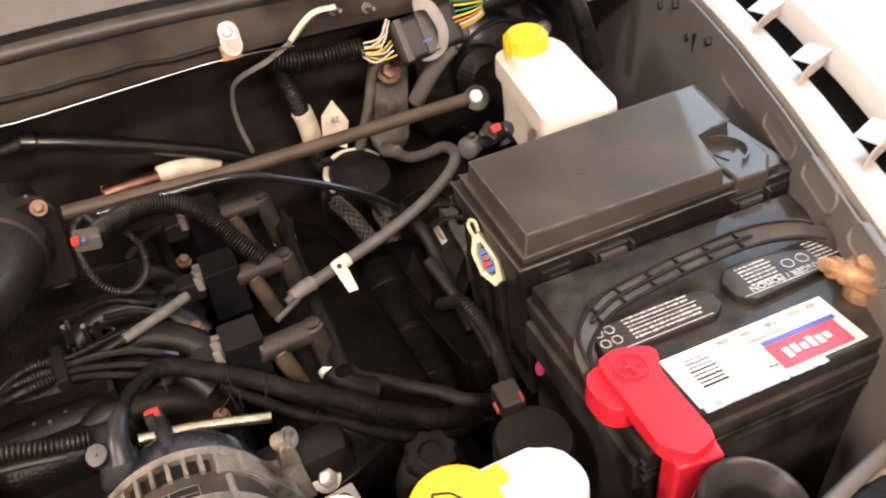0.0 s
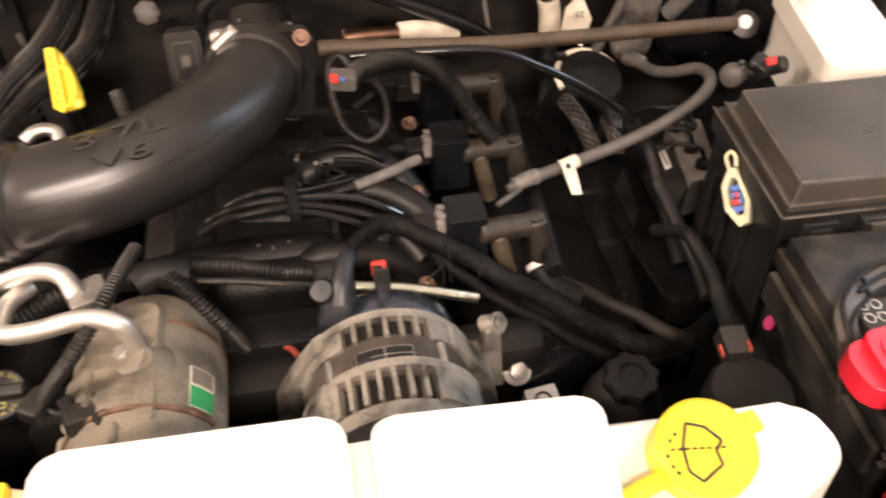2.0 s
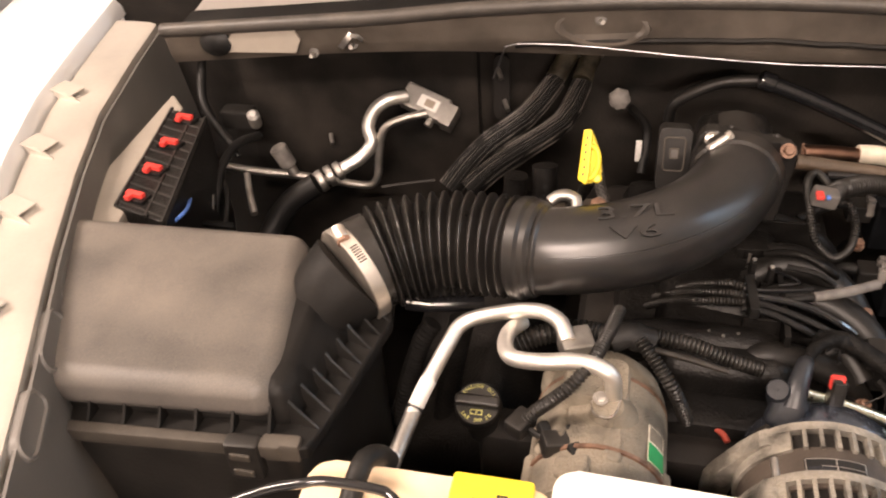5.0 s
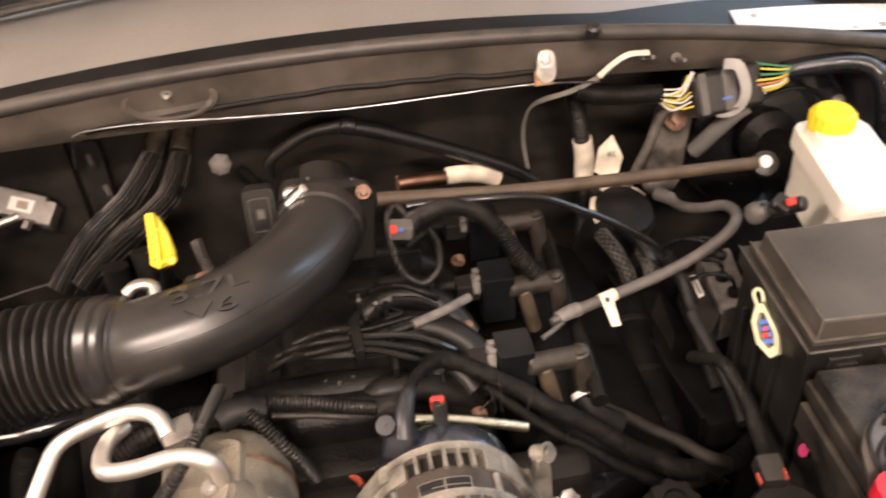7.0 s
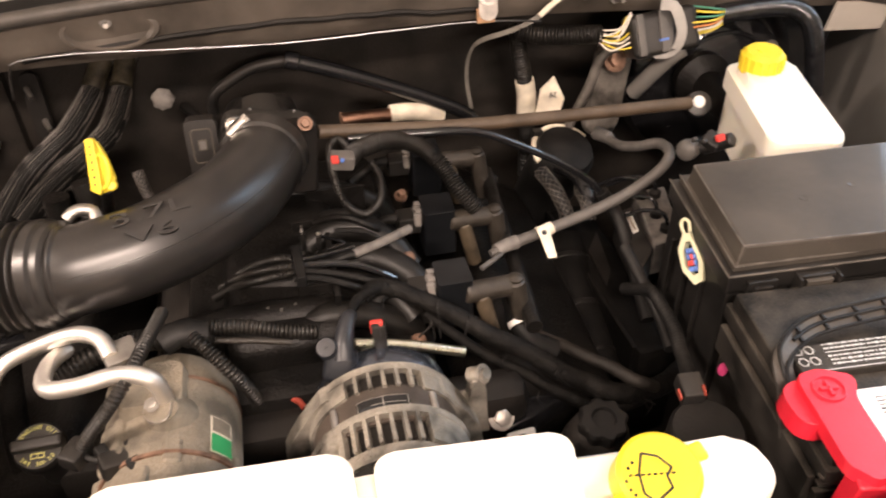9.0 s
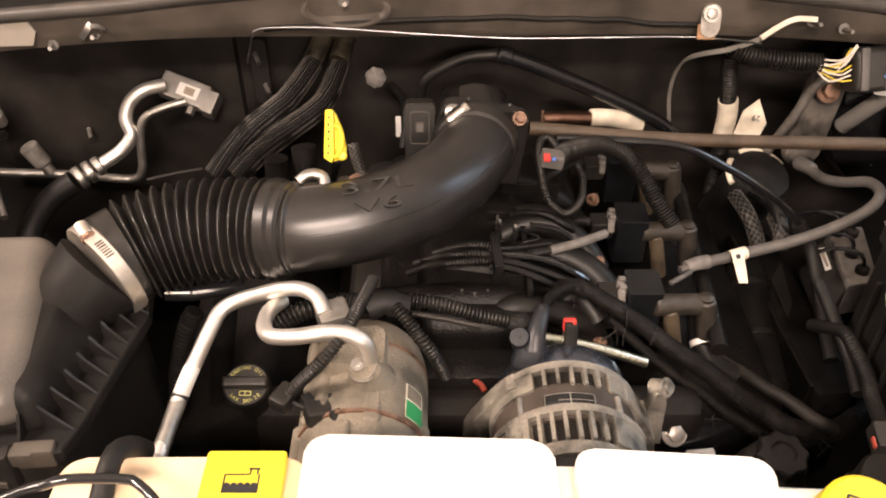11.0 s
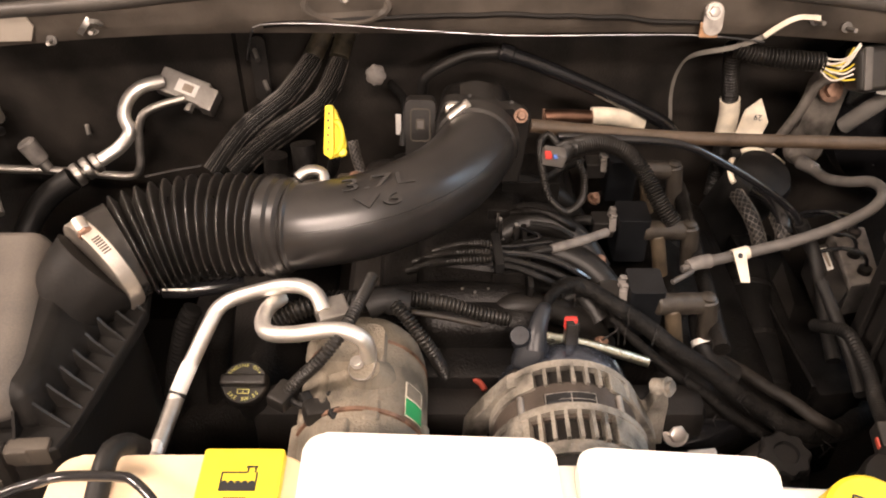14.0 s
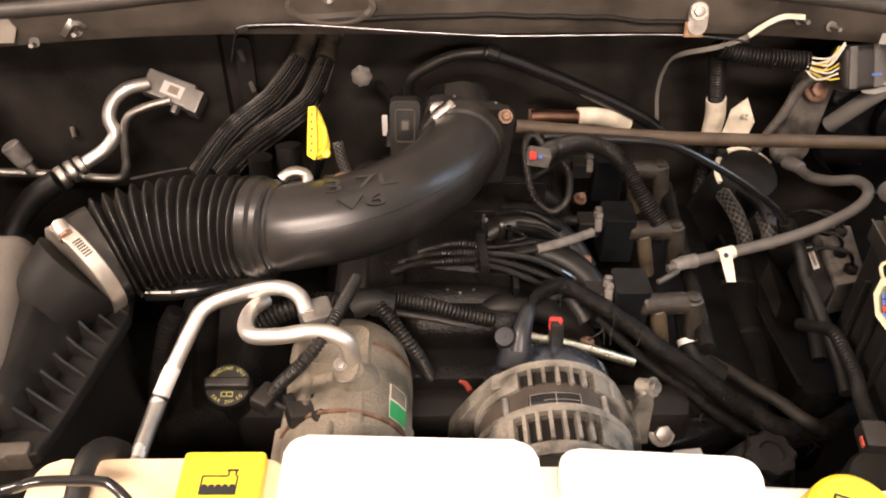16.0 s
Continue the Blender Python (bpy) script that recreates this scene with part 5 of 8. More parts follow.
part("boot", bm, BLACK_PLASTIC, cc)
tube(bm := B(), [(-0.3240, 0.4530, 0.9850), (-0.3160, 0.4470, 0.9850), (-0.3060, 0.4440, 0.9830)], 0.003, 8)
part("lead", bm, RUBBER, cc)

# ---- air conditioning pipes at the front ----
ac = thing("ac_pipes", (-0.3310, 0.4950, 1.0200), "bent bare aluminium air conditioning pipes", "pipe")
part("long_pipe", tube(B(), [(-0.4350, 0.4100, 0.9620), (-0.4310, 0.4360, 0.9680), (-0.4260, 0.4680, 0.9760), (-0.4170, 0.4970, 0.9880), (-0.4060, 0.5270, 1.0020), (-0.4000, 0.5420, 1.0080), (-0.3870, 0.5490, 1.0140), (-0.3630, 0.5510, 1.0220), (-0.3380, 0.5500, 1.0300), (-0.3190, 0.5450, 1.0340), (-0.3040, 0.5340, 1.0340), (-0.2960, 0.5180, 1.0280)], 0.0073, 18, 0.005), PIPE_ALU, ac, "shiny bent aluminium pipe", 80)
part("short_pipe", tube(B(), [(-0.3410, 0.5530, 1.0120), (-0.3500, 0.5330, 1.0180), (-0.3500, 0.5060, 1.0260), (-0.3400, 0.4850, 1.0340), (-0.3170, 0.4780, 1.0400), (-0.2900, 0.4790, 1.0440), (-0.2720, 0.4760, 1.0460), (-0.2610, 0.4730, 1.0430), (-0.2555, 0.4735, 1.0350), (-0.2535, 0.4750, 1.0210), (-0.2535, 0.4760, 0.9950)], 0.0073, 18, 0.005), PIPE_ALU, ac, "shiny S-bent aluminium pipe", 80)
d = Vector((-0.4210, 0.4830, 0.9830)) - Vector((-0.4260, 0.4680, 0.9760))
tube(bm := B(), [(-0.4260, 0.4670, 0.9760), (-0.4220, 0.4810, 0.9820), (-0.4190, 0.4910, 0.9860)], 0.0077, 18)
part("paper_band", bm, PAPER, ac, "white printed paper band")
tube(bm := B(), [(-0.4270, 0.4640, 0.9740), (-0.4260, 0.4670, 0.9760)], 0.0079, 18)
part("black_ring", bm, INK, ac)
part("lower_pipe", tube(B(), [(-0.4360, 0.4040, 0.9600), (-0.4310, 0.4360, 0.9680), (-0.4268, 0.4650, 0.9745)], 0.0075, 18, 0.005), PIPE_DULL, ac, "dull stained lower pipe end", 80)
lathe(bm := B(), (-0.2550, 0.4700, 1.0000), (0, -0.25, 1), [(0.0, -0.03), (0.030, -0.030), (0.025, -0.014), (0.0185, -0.004), (0.0135, 0.004), (0.0115, 0.008), (0, 0.0085)], 32)
part("fitting", bm, COMPRESSOR, ac, "aluminium pipe fitting on the compressor")
prism(bm := B(), rounded(-0.0115, -0.0140, 0.0115, 0.0140, 0.0100), -0.010, 0.0, 0.0012, at=(-0.2590, 0.4690, 1.0110), rot=(22, 0, -12))
part("flange_plate", bm, PIPE_DULL, ac, "dull rounded flange plate")
prism(bm := B(), rounded(-0.0106, -0.0131, 0.0106, 0.0131, 0.0092), -0.002, 0.0012, 0.0004, at=(-0.2590, 0.4690, 1.0110), rot=(22, 0, -12))
part("flange_face", bm, COMPRESSOR, ac)
bolt(bm := B(), (-0.2630, 0.4700, 1.0130), (-0.05, -0.37, 0.93), 0.0042, 0.004)
part("fitting_nut", bm, PIPE_DULL, ac)
box(bm := B(), (-0.2890, 0.5230, 1.0200), (0.030, 0.030, 0.022), 0.004, (0, 0, 20))
part("flange_block", bm, PIPE_DULL, ac)

# ---- oil filler cap ----
oil = thing("oil_filler_cap", (-0.3820, 0.5130, 0.9300), "black engine oil cap with yellow printing", "oil cap")
OP, OA = Vector((-0.3760, 0.5000, 0.9520)), Vector((0, -0.35, 0.94)).normalized()
lathe(bm := B(), OP - OA * 0.0164, OA, [(0, -0.05), (0.0164, -0.05), (0.0164, 0), (0.0213, 0.0016), (0.0226, 0.005), (0.0226, 0.013), (0.0205, 0.0164), (0, 0.0164)], 40)
oc = part("cap", bm, BLACK_PLASTIC, oil)
OX = Vector((1, 0, 0))
om = Matrix.Translation(OP) @ Matrix((OX, OA.cross(OX), OA)).transposed().to_4x4() @ Matrix.Scale(0.82, 4)
sub("grip", turned(box(B(), (0, 0.001, 0.004), (0.053, 0.014, 0.012), 0.004, seg=3), om), BLACK_PLASTIC, oc)


def arc_words(words, r, mid, size, m, flip=1):
    bm = B()
    step = size * 0.72 / r
    for k, ch in enumerate(words):
        if ch == " ":
            continue
        a = mid - flip * (k - (len(words) - 1) / 2) * step
        rot = a - math.pi / 2 if flip > 0 else a + math.pi / 2
        me = bpy.data.meshes.new("glyph")
        g = lettering(ch, size, m @ Matrix.Translation((r * math.cos(a), r * math.sin(a), 0.0006)) @ Matrix.Rotation(rot, 4, "Z"), 0.0002)
        g.to_mesh(me)
        g.free()
        bm.from_mesh(me)
        bpy.data.meshes.remove(me)
    return bm


sub("printed_words", arc_words("ENGINE OIL", 0.0205, math.pi / 2, 0.0062, om), CAP_PRINT, oc, "yellow printed words")
sub("printed_grade", arc_words("SAE 5W-20", 0.0205, -math.pi / 2, 0.0062, om, -1), CAP_PRINT, oc, "yellow printed words")
bm = B()
for sx in (-1, 1):
    for x, y, w, h in ((sx * 0.0035, -0.0085, 0.0062, 0.0009), (sx * 0.0035, -0.0135, 0.0062, 0.0009), (sx * 0.0065, -0.011, 0.0009, 0.0055)):
        box(bm, (x, y, 0.0006), (w, h, 0.0006))
box(bm, (0, -0.011, 0.0006), (0.0009, 0.0055, 0.0006))
sub("book_symbol", turned(bm, om), CAP_PRINT, oc)

# ---- dipstick ----
dip = thing("dipstick", (-0.2900, 0.6570, 1.1000), "yellow transmission dipstick handle on its tube", "dipstick")
m = Matrix.Translation(Vector((-0.2930, 0.6590, 1.1300))) @ pose(0, 0, 0, 62, 0, -6) @ pose(0, 0, 0, 0, 0, 1)
prism(bm := B(), [(-0.009, -0.021), (-0.001, -0.026), (0.001, -0.020), (0.000, 0.024), (-0.003, 0.026), (-0.008, 0.025)], -0.004, 0.004, 0.0012)
part("handle", turned(bm, m), YELLOW, dip, "flat yellow plastic handle")
bm = B()
for k in range(6):
    box(bm, (-0.0045 + 0.0006 * (k % 2), -0.016 + 0.0068 * k, 0.0041), (0.0016, 0.0026, 0.0006))
part("moulded_marks", turned(bm, m), GREY_PLASTIC, dip, "small dark moulded marks")
prism(bm := B(), [(-0.002, -0.026), (0.009, -0.022), (0.0115, -0.012), (0.0065, 0.008), (0.000, 0.022), (-0.002, 0.022)], -0.010, -0.004, 0.0012)
part("web", turned(bm, m), YELLOW, dip)
tube(bm := B(), [(-0.001, 0.010, -0.001), (0.004, 0.009, -0.001), (0.0075, 0.001, -0.001), (0.0075, -0.011, -0.001), (0.003, -0.019, -0.001), (-0.001, -0.020, -0.001)], 0.0027, 12, 0.001)
part("grip_loop", turned(bm, m), YELLOW, dip, "rounded yellow grip loop")
cyl(bm := B(), (0.0065, -0.019, -0.010), (0.0085, -0.0185, 0.000), 0.0048, n=16, bevel=0.0015)
part("stopper", turned(bm, m), YELLOW, dip)
tube(bm := B(), [(-0.2920, 0.6550, 1.1080), (-0.2990, 0.6720, 1.0800), (-0.3140, 0.7130, 1.0300)], 0.006, 12)
part("tube", bm, DIRTY_BLACK, dip)
ring = solo("lifting_eye", tube(B(), [(-0.3260, 0.6290, 1.0980), (-0.3200, 0.6320, 1.1020), (-0.3120, 0.6340, 1.1030), (-0.3030, 0.6330, 1.1000), (-0.3010, 0.6270, 1.0950)], 0.0056, 14, 0.003), PIPE_DULL, "dull metal loop behind the intake tube", "lifting eye")

# ---- behind and below the bellows ----
for pts, r in (([(-0.384, 0.80, 1.010), (-0.386, 0.795, 0.975), (-0.388, 0.79, 0.930), (-0.388, 0.78, 0.880)], 0.014), ([(-0.352, 0.81, 1.020), (-0.350, 0.80, 0.985), (-0.350, 0.79, 0.940), (-0.352, 0.78, 0.890)], 0.015)):
    h = thing("transmission_hose", pts[0], "dirty black hose standing behind the intake bellows", "hose", "hoses behind the bellows")
    part("hose", tube(B(), pts, r, 16), DIRTY_BLACK, h)
    cyl(bm := B(), Vector(pts[1]) + Vector((0, 0, 0.004)), Vector(pts[1]) - Vector((0, 0, 0.006)), r * 1.08, n=20, bevel=0.001)
    part("clamp", bm, GREASE, h, "dark spring clamp")
sc = thing("stained_connector", (-0.335, 0.74, 0.985), "dark stained cable connector with rusty screws", "connector")
box(bm := B(), (-0.330, 0.745, 0.990), (0.030, 0.036, 0.030), 0.006, (0, 10, 25), 3)
part("body", bm, GREY_PLASTIC, sc)
box(bm := B(), (-0.298, 0.760, 0.992), (0.026, 0.030, 0.026), 0.006, (0, -12, -15), 3)
part("cover", bm, GREY_PLASTIC, sc)
for q in ((-0.316, 0.732, 1.006), (-0.286, 0.758, 1.006)):
    bolt(bm := B(), q, (0.1, -0.5, 0.9), 0.006, 0.008)
    part("screw", bm, RUSTY, sc)
braided([(-0.292, 0.800, 1.030), (-0.286, 0.785, 1.012), (-0.276, 0.770, 0.994), (-0.268, 0.760, 0.975)], 0.0055)
loom("engine_loom", [(-0.262, 0.80, 0.985), (-0.240, 0.79, 0.972), (-0.216, 0.785, 0.965), (-0.190, 0.78, 0.962)], 0.008, "black corrugated loom behind the intake elbow")
loom("drop_loom", [(-0.430, 0.560, 0.992), (-0.440, 0.556, 0.975), (-0.452, 0.552, 0.940), (-0.462, 0.548, 0.905), (-0.470, 0.540, 0.860)], 0.010, "black corrugated loom dropping beside the airbox", material=SLEEVE)
hose("drop_hose", [(-0.405, 0.575, 0.985), (-0.412, 0.570, 0.950), (-0.420, 0.560, 0.900), (-0.424, 0.550, 0.850)], 0.013, DIRTY_BLACK, "dirty black hose dropping beside the airbox", "hose", 16)

# ---- firewall pipes and fittings ----
heater = thing("heater_hoses", (-0.3360, 1.0000, 1.0380), "pair of heater hoses in black fluted sleeves", "hose")
for pts, top in (([(-0.3480, 1.0400, 1.0510), (-0.3680, 1.0000, 1.0210), (-0.3970, 0.9650, 0.9930), (-0.4380, 0.9400, 0.9690), (-0.4680, 0.9200, 0.9420), (-0.4910, 0.9000, 0.9150)], [(-0.3390, 1.0550, 1.0570), (-0.3480, 1.0400, 1.0510), (-0.3630, 1.0100, 1.0290)]), ([(-0.3180, 1.0400, 1.0500), (-0.3300, 1.0000, 1.0170), (-0.3480, 0.9650, 0.9890), (-0.3890, 0.9400, 0.9650), (-0.4350, 0.9200, 0.9380), (-0.4650, 0.9000, 0.9150)], [(-0.3090, 1.0550, 1.0570), (-0.3180, 1.0400, 1.0500), (-0.3270, 1.0100, 1.0290)])):
    pts = [Vector(pts[0]).lerp(Vector(pts[1]), 0.75), *pts[1:]]
    part("fluted_sleeve", tube(B(), pts, (0.0135, 0.0172), 20, 0.008), SLEEVE, heater, "black fluted heat sleeve")
    path = spline(pts, 0.02)
    random.seed(7)
    for j in range(44):
        a = 2 * math.pi * (j + random.uniform(-0.35, 0.35)) / 44
        ridge = []
        for i, p in enumerate(path):
            d = (path[min(i + 1, len(path) - 1)] - path[max(i - 1, 0)]).normalized()
            x, y, _ = frame_of(d)
            r = 0.0135 + 0.0037 * i / len(path) + random.uniform(-0.0003, 0.0003)
            ridge.append(p + x * r * math.cos(a) + y * r * math.sin(a))
        i0 = random.choice((0, 0, 0, 1, 2))
        part("sleeve_rib", tube(B(), ridge[i0:], random.uniform(0.0003, 0.0006), 4, raw=True), random.choice((SLEEVE, LOOM_PLASTIC, WORN_EDGE)), heater)
    part("bare_hose", tube(B(), top, 0.0136, 16, 0.003, lambda s: 1 + 0.09 * noise.noise(Vector((s * 110, 1, 0)))), OLD_HOSE, heater, "greenish dirty bare hose end")
    cyl(bm := B(), top[0], top[1], 0.0130, n=20)
    part("clamp", bm, PIPE_DULL, heater)

txv = thing("evaporator_fitting", (-0.5490, 1.0200, 0.9750), "machined aluminium evaporator fitting with two pipes", "pipe fitting")
m = Matrix.Translation(Vector((-0.5470, 1.0150, 0.9780))) @ pose(0, 0, 0, 38, 16, -14) @ Matrix.Scale(0.90, 4)
part("block", turned(box(B(), (0, 0, 0), (0.078, 0.040, 0.026), 0.004), m), PIPE_DULL, txv, "machined aluminium block with paper tag")
part("end_cap", turned(box(B(), (0.044, -0.004, -0.004), (0.020, 0.036, 0.034), 0.002), m), PIPE_DULL, txv)
part("tag", turned(box(B(), (0.008, -0.001, 0.0134), (0.034, 0.020, 0.0006)), m), PAPER, txv, "small white printed tag")
part("tag_print", turned(box(B(), (0.010, -0.001, 0.0139), (0.016, 0.012, 0.0004)), m), CABLE, txv)
part("bolt", turned(cyl(B(), (0.02, -0.018, 0), (0.02, -0.032, 0), 0.007, n=6), m), PIPE_DULL, txv)
part("suction_pipe", tube(B(), [(-0.5690, 1.0000, 0.9970), (-0.5940, 0.9850, 0.9970), (-0.6130, 0.9750, 0.9830), (-0.6200, 0.9650, 0.9630), (-0.6140, 0.9550, 0.9440), (-0.6300, 0.9450, 0.9250), (-0.6550, 0.9300, 0.9130)], 0.0092, 16, 0.005), PIPE_ALU, txv, "bent aluminium suction pipe", 80)
part("liquid_pipe", tube(B(), [(-0.5390, 0.9850, 0.9800), (-0.5700, 0.9750, 0.9750), (-0.5930, 0.9670, 0.9660), (-0.6030, 0.9630, 0.9470), (-0.6080, 0.9580, 0.9140), (-0.6100, 0.9540, 0.8940), (-0.6160, 0.9510, 0.8800), (-0.6300, 0.9490, 0.8750), (-0.6740, 0.9450, 0.8810), (-0.7280, 0.9400, 0.8900), (-0.7890, 0.9320, 0.8980), (-0.8400, 0.9200, 0.9120)], 0.0058, 14, 0.005), PIPE_DULL, txv, "thin aluminium liquid pipe", 80)
c0, c1 = Vector((-0.6550, 0.9300, 0.9130)), Vector((-0.6900, 0.9050, 0.9000))
for s, r in ((0.0, 0.014), (0.3, 0.016), (0.62, 0.0165)):
    cyl(bm := B(), c0.lerp(c1, s), c0.lerp(c1, s + 0.24), r, n=24, bevel=0.002)
    part("crimp_ring", bm, PIPE_DULL, txv, "crimped hose ferrule")
part("rubber_hose", tube(B(), [(-0.6870, 0.9060, 0.9010), (-0.7190, 0.8900, 0.8830), (-0.7420, 0.8700, 0.8570), (-0.7540, 0.8400, 0.8280), (-0.7480, 0.8000, 0.8130)], 0.0165, 18), RUBBER, txv)
sw0, sw1 = Vector((-0.7510, 0.9350, 0.9410)), Vector((-0.7320, 0.9350, 0.8970))
cyl(bm := B(), sw0, sw0.lerp(sw1, 0.75), 0.013, 0.012, 20, 0.003)
part("service_port", bm, LIGHT_GREY, txv, "grey capped service port")
cyl(bm := B(), sw0.lerp(sw1, 0.75), sw1, 0.008, n=16)
part("port_stem", bm, PIPE_DULL, txv)

lathe(bm := B(), (-0.2760, 0.9900, 1.0150), (0, -1, 0.35), [(0, -0.01), (0.010, -0.01), (0.010, 0.0), (0.0135, 0.002), (0.0135, 0.007), (0.009, 0.010), (0, 0.010)], 48)
NP = Vector((-0.2760, 0.9900, 1.0150))
for v in bm.verts:
    w = v.co - NP
    a = math.atan2(w.z, w.x)
    v.co += Vector((math.cos(a), 0, math.sin(a))) * 0.0009 * math.cos(7 * a) * min(1.0, w.length / 0.012)
solo("plastic_nut", bm, LIGHT_GREY, "grey plastic lobed nut on the firewall", "nut")
box(bm := B(), (-0.2460, 0.9600, 0.9550), (0.0075, 0.003, 0.032), 0.001, (0, 0, 0))
solo("wire_marker", bm, PAPER, "white marker band on a wire", "marker")
hose("firewall_wire", [(-0.2590, 1.0300, 0.9790), (-0.2400, 1.0000, 0.9740), (-0.2360, 0.9750, 0.9620), (-0.2400, 0.9500, 0.9270)], 0.006, RUBBER, "black wire from the firewall", "wire")
hose("crankcase_pipe", [(-0.2130, 0.9500, 1.0080), (-0.2100, 0.9500, 1.0300), (-0.1920, 0.9500, 1.0460), (-0.1560, 0.9500, 1.0640), (-0.1140, 0.9450, 1.0720)], 0.007, BLACK_PLASTIC, "black crankcase pipe behind the throttle", "pipe")
hose("vacuum_pipe", [(-0.1160, 0.9300, 1.0800), (-0.0860, 0.9300, 1.0700), (-0.0420, 0.9300, 1.0520), (0.0110, 0.9300, 1.0280), (0.0660, 0.9300, 1.0010), (0.1080, 0.9300, 0.9770), (0.1350, 0.9300, 0.9490)], 0.0095, GLOSS_BLACK, "glossy black plastic vacuum pipe", "pipe", 16)
cyl(bm := B(), (-0.1160, 0.9300, 1.0810), (-0.0990, 0.9300, 1.0750), 0.0115, n=20, bevel=0.002)
solo("pipe_sleeve", bm, GLOSS_BLACK, "black sleeve on the vacuum pipe", "pipe")
cop = thing("copper_pipe", (-0.0090, 0.9150, 0.9970), "copper coloured pipe with beige heat sleeve", "pipe")
part("pipe", tube(B(), [(-0.0550, 0.9100, 0.9980), (-0.0280, 0.9130, 0.9970), (0.0090, 0.9180, 0.9930)], 0.0095, 14), COPPER, cop)
part("sleeve", tube(B(), [(0.0080, 0.9180, 0.9950), (0.0290, 0.9200, 0.9940), (0.0570, 0.9250, 0.9860), (0.0760, 0.9300, 0.9740)], 0.0115, 16), TAPE, cop, "beige woven heat sleeve")
box(bm := B(), (-0.0550, 0.9120, 0.9980), (0.004, 0.010, 0.018), 0.001)
part("bracket", bm, RUSTY, cop)
rod = thing("cross_brace", (0.14, 0.795, 1.03), "dusty brown metal cross brace with white end button", "brace")
part("rod", tube(B(), [(-0.090, 0.776, 1.0670), (0.05, 0.784, 1.0490), (0.14, 0.789, 1.0415), (0.26, 0.796, 1.0340), (0.364, 0.802, 1.0280)], 0.0078, 16), BROWN_ROD, rod)
lathe(bm := B(), (0.377, 0.805, 1.0230), (-0.2, -0.75, 0.6), [(0, -0.012), (0.014, -0.012), (0.016, -0.004), (0.015, 0.006), (0.008, 0.008), (0, 0.008)], 24)
part("end_socket", bm, BLACK_PLASTIC, rod)
lathe(bm := B(), (0.376, 0.803, 1.0270), (-0.2, -0.75, 0.6), [(0.0076, 0.0), (0.0076, 0.004), (0.0055, 0.006), (0, 0.0065)], 20)
part("button", bm, PAPER, rod, "white plastic end button")


# ---- cowl fittings ----
hose("hood_release_cable", [(-0.4320, 0.9300, 1.0670), (-0.4210, 0.9050, 1.0970), (-0.4120, 0.8930, 1.1210), (-0.4010, 0.8920, 1.1310), (-0.3300, 0.8930, 1.1320), (-0.2250, 0.8930, 1.1250), (-0.1050, 0.8930, 1.1190), (0.0020, 0.8930, 1.1200), (0.0930, 0.8930, 1.1210), (0.1500, 0.8930, 1.1180), (0.1990, 0.9000, 1.1090)], 0.0011, CABLE_STEEL, "thin bright steel release cable along the cowl", "cable", 8)
seam = [(x, 0.9035, lip_z(x) - 0.046 - 0.010 * abs(x + 0.1) + 0.0035 * noise.noise(Vector((x * 22, 1.0, 0)))) for x in [-0.40 + 0.012 * k for k in range(45)]]
part("cowl_seam", tube(B(), seam, 0.0022, 6, raw=True, flat=1.6), GREASE, truck, "dark crooked sealant seam")
tab = thing("ground_strap_tab", (0.125, 0.90, 1.13), "steel tab bolted to the cowl with red lower end", "bracket")
prism(bm := B(), rounded(-0.0115, -0.020, 0.0115, 0.019, 0.0105), 0, 0.004, 0.001, at=(0.1300, 0.8980, 1.1400), rot=(75, 0, 0))
part("tab", bm, STEEL, tab)
bolt(bm := B(), (0.1280, 0.8930, 1.1500), (0, -0.9, 0.4), 0.0065, 0.007)
part("tab_bolt", bm, PIPE_DULL, tab)
box(bm := B(), (0.1270, 0.8940, 1.1270), (0.022, 0.004, 0.018), 0.001, (-15, 0, 0))
part("red_end", bm, CORRODED, tab, "rust-red lower end")


def strap(pts, w, up=(0, 0, 1), thick=0.0015, step=0.006):
    """A flat band along the points, w wide across up."""
    path = spline(pts, step)
    rows = []
    for i, p in enumerate(path):
        d = (path[min(i + 1, len(path) - 1)] - path[max(i - 1, 0)]).normalized()
        s = d.cross(Vector(up)).normalized()
        rows.append([p - s * w / 2, p, p + s * w / 2])
    return sheet(B(), rows, thick)


solo("grey_strap", strap([(0.1290, 0.9700, 0.9560), (0.1220, 0.9700, 1.0000), (0.1220, 0.9600, 1.0410), (0.1310, 0.9400, 1.0710), (0.1670, 0.9100, 1.0970), (0.1970, 0.9000, 1.1160), (0.2200, 0.8970, 1.1360), (0.2380, 0.8970, 1.1430)], 0.0060, (0.3, -0.8, 0.5), 0.0006), GREY_STRAP, "loose grey fabric strap hanging from the cowl", "strap")
solo("white_strap_end", strap([(0.1950, 0.8950, 1.1190), (0.2110, 0.8920, 1.1350), (0.2280, 0.8900, 1.1450), (0.2530, 0.8900, 1.1440)], 0.006, (0, -0.8, 0.6)), TAPE, "pale frayed strap end", "strap")
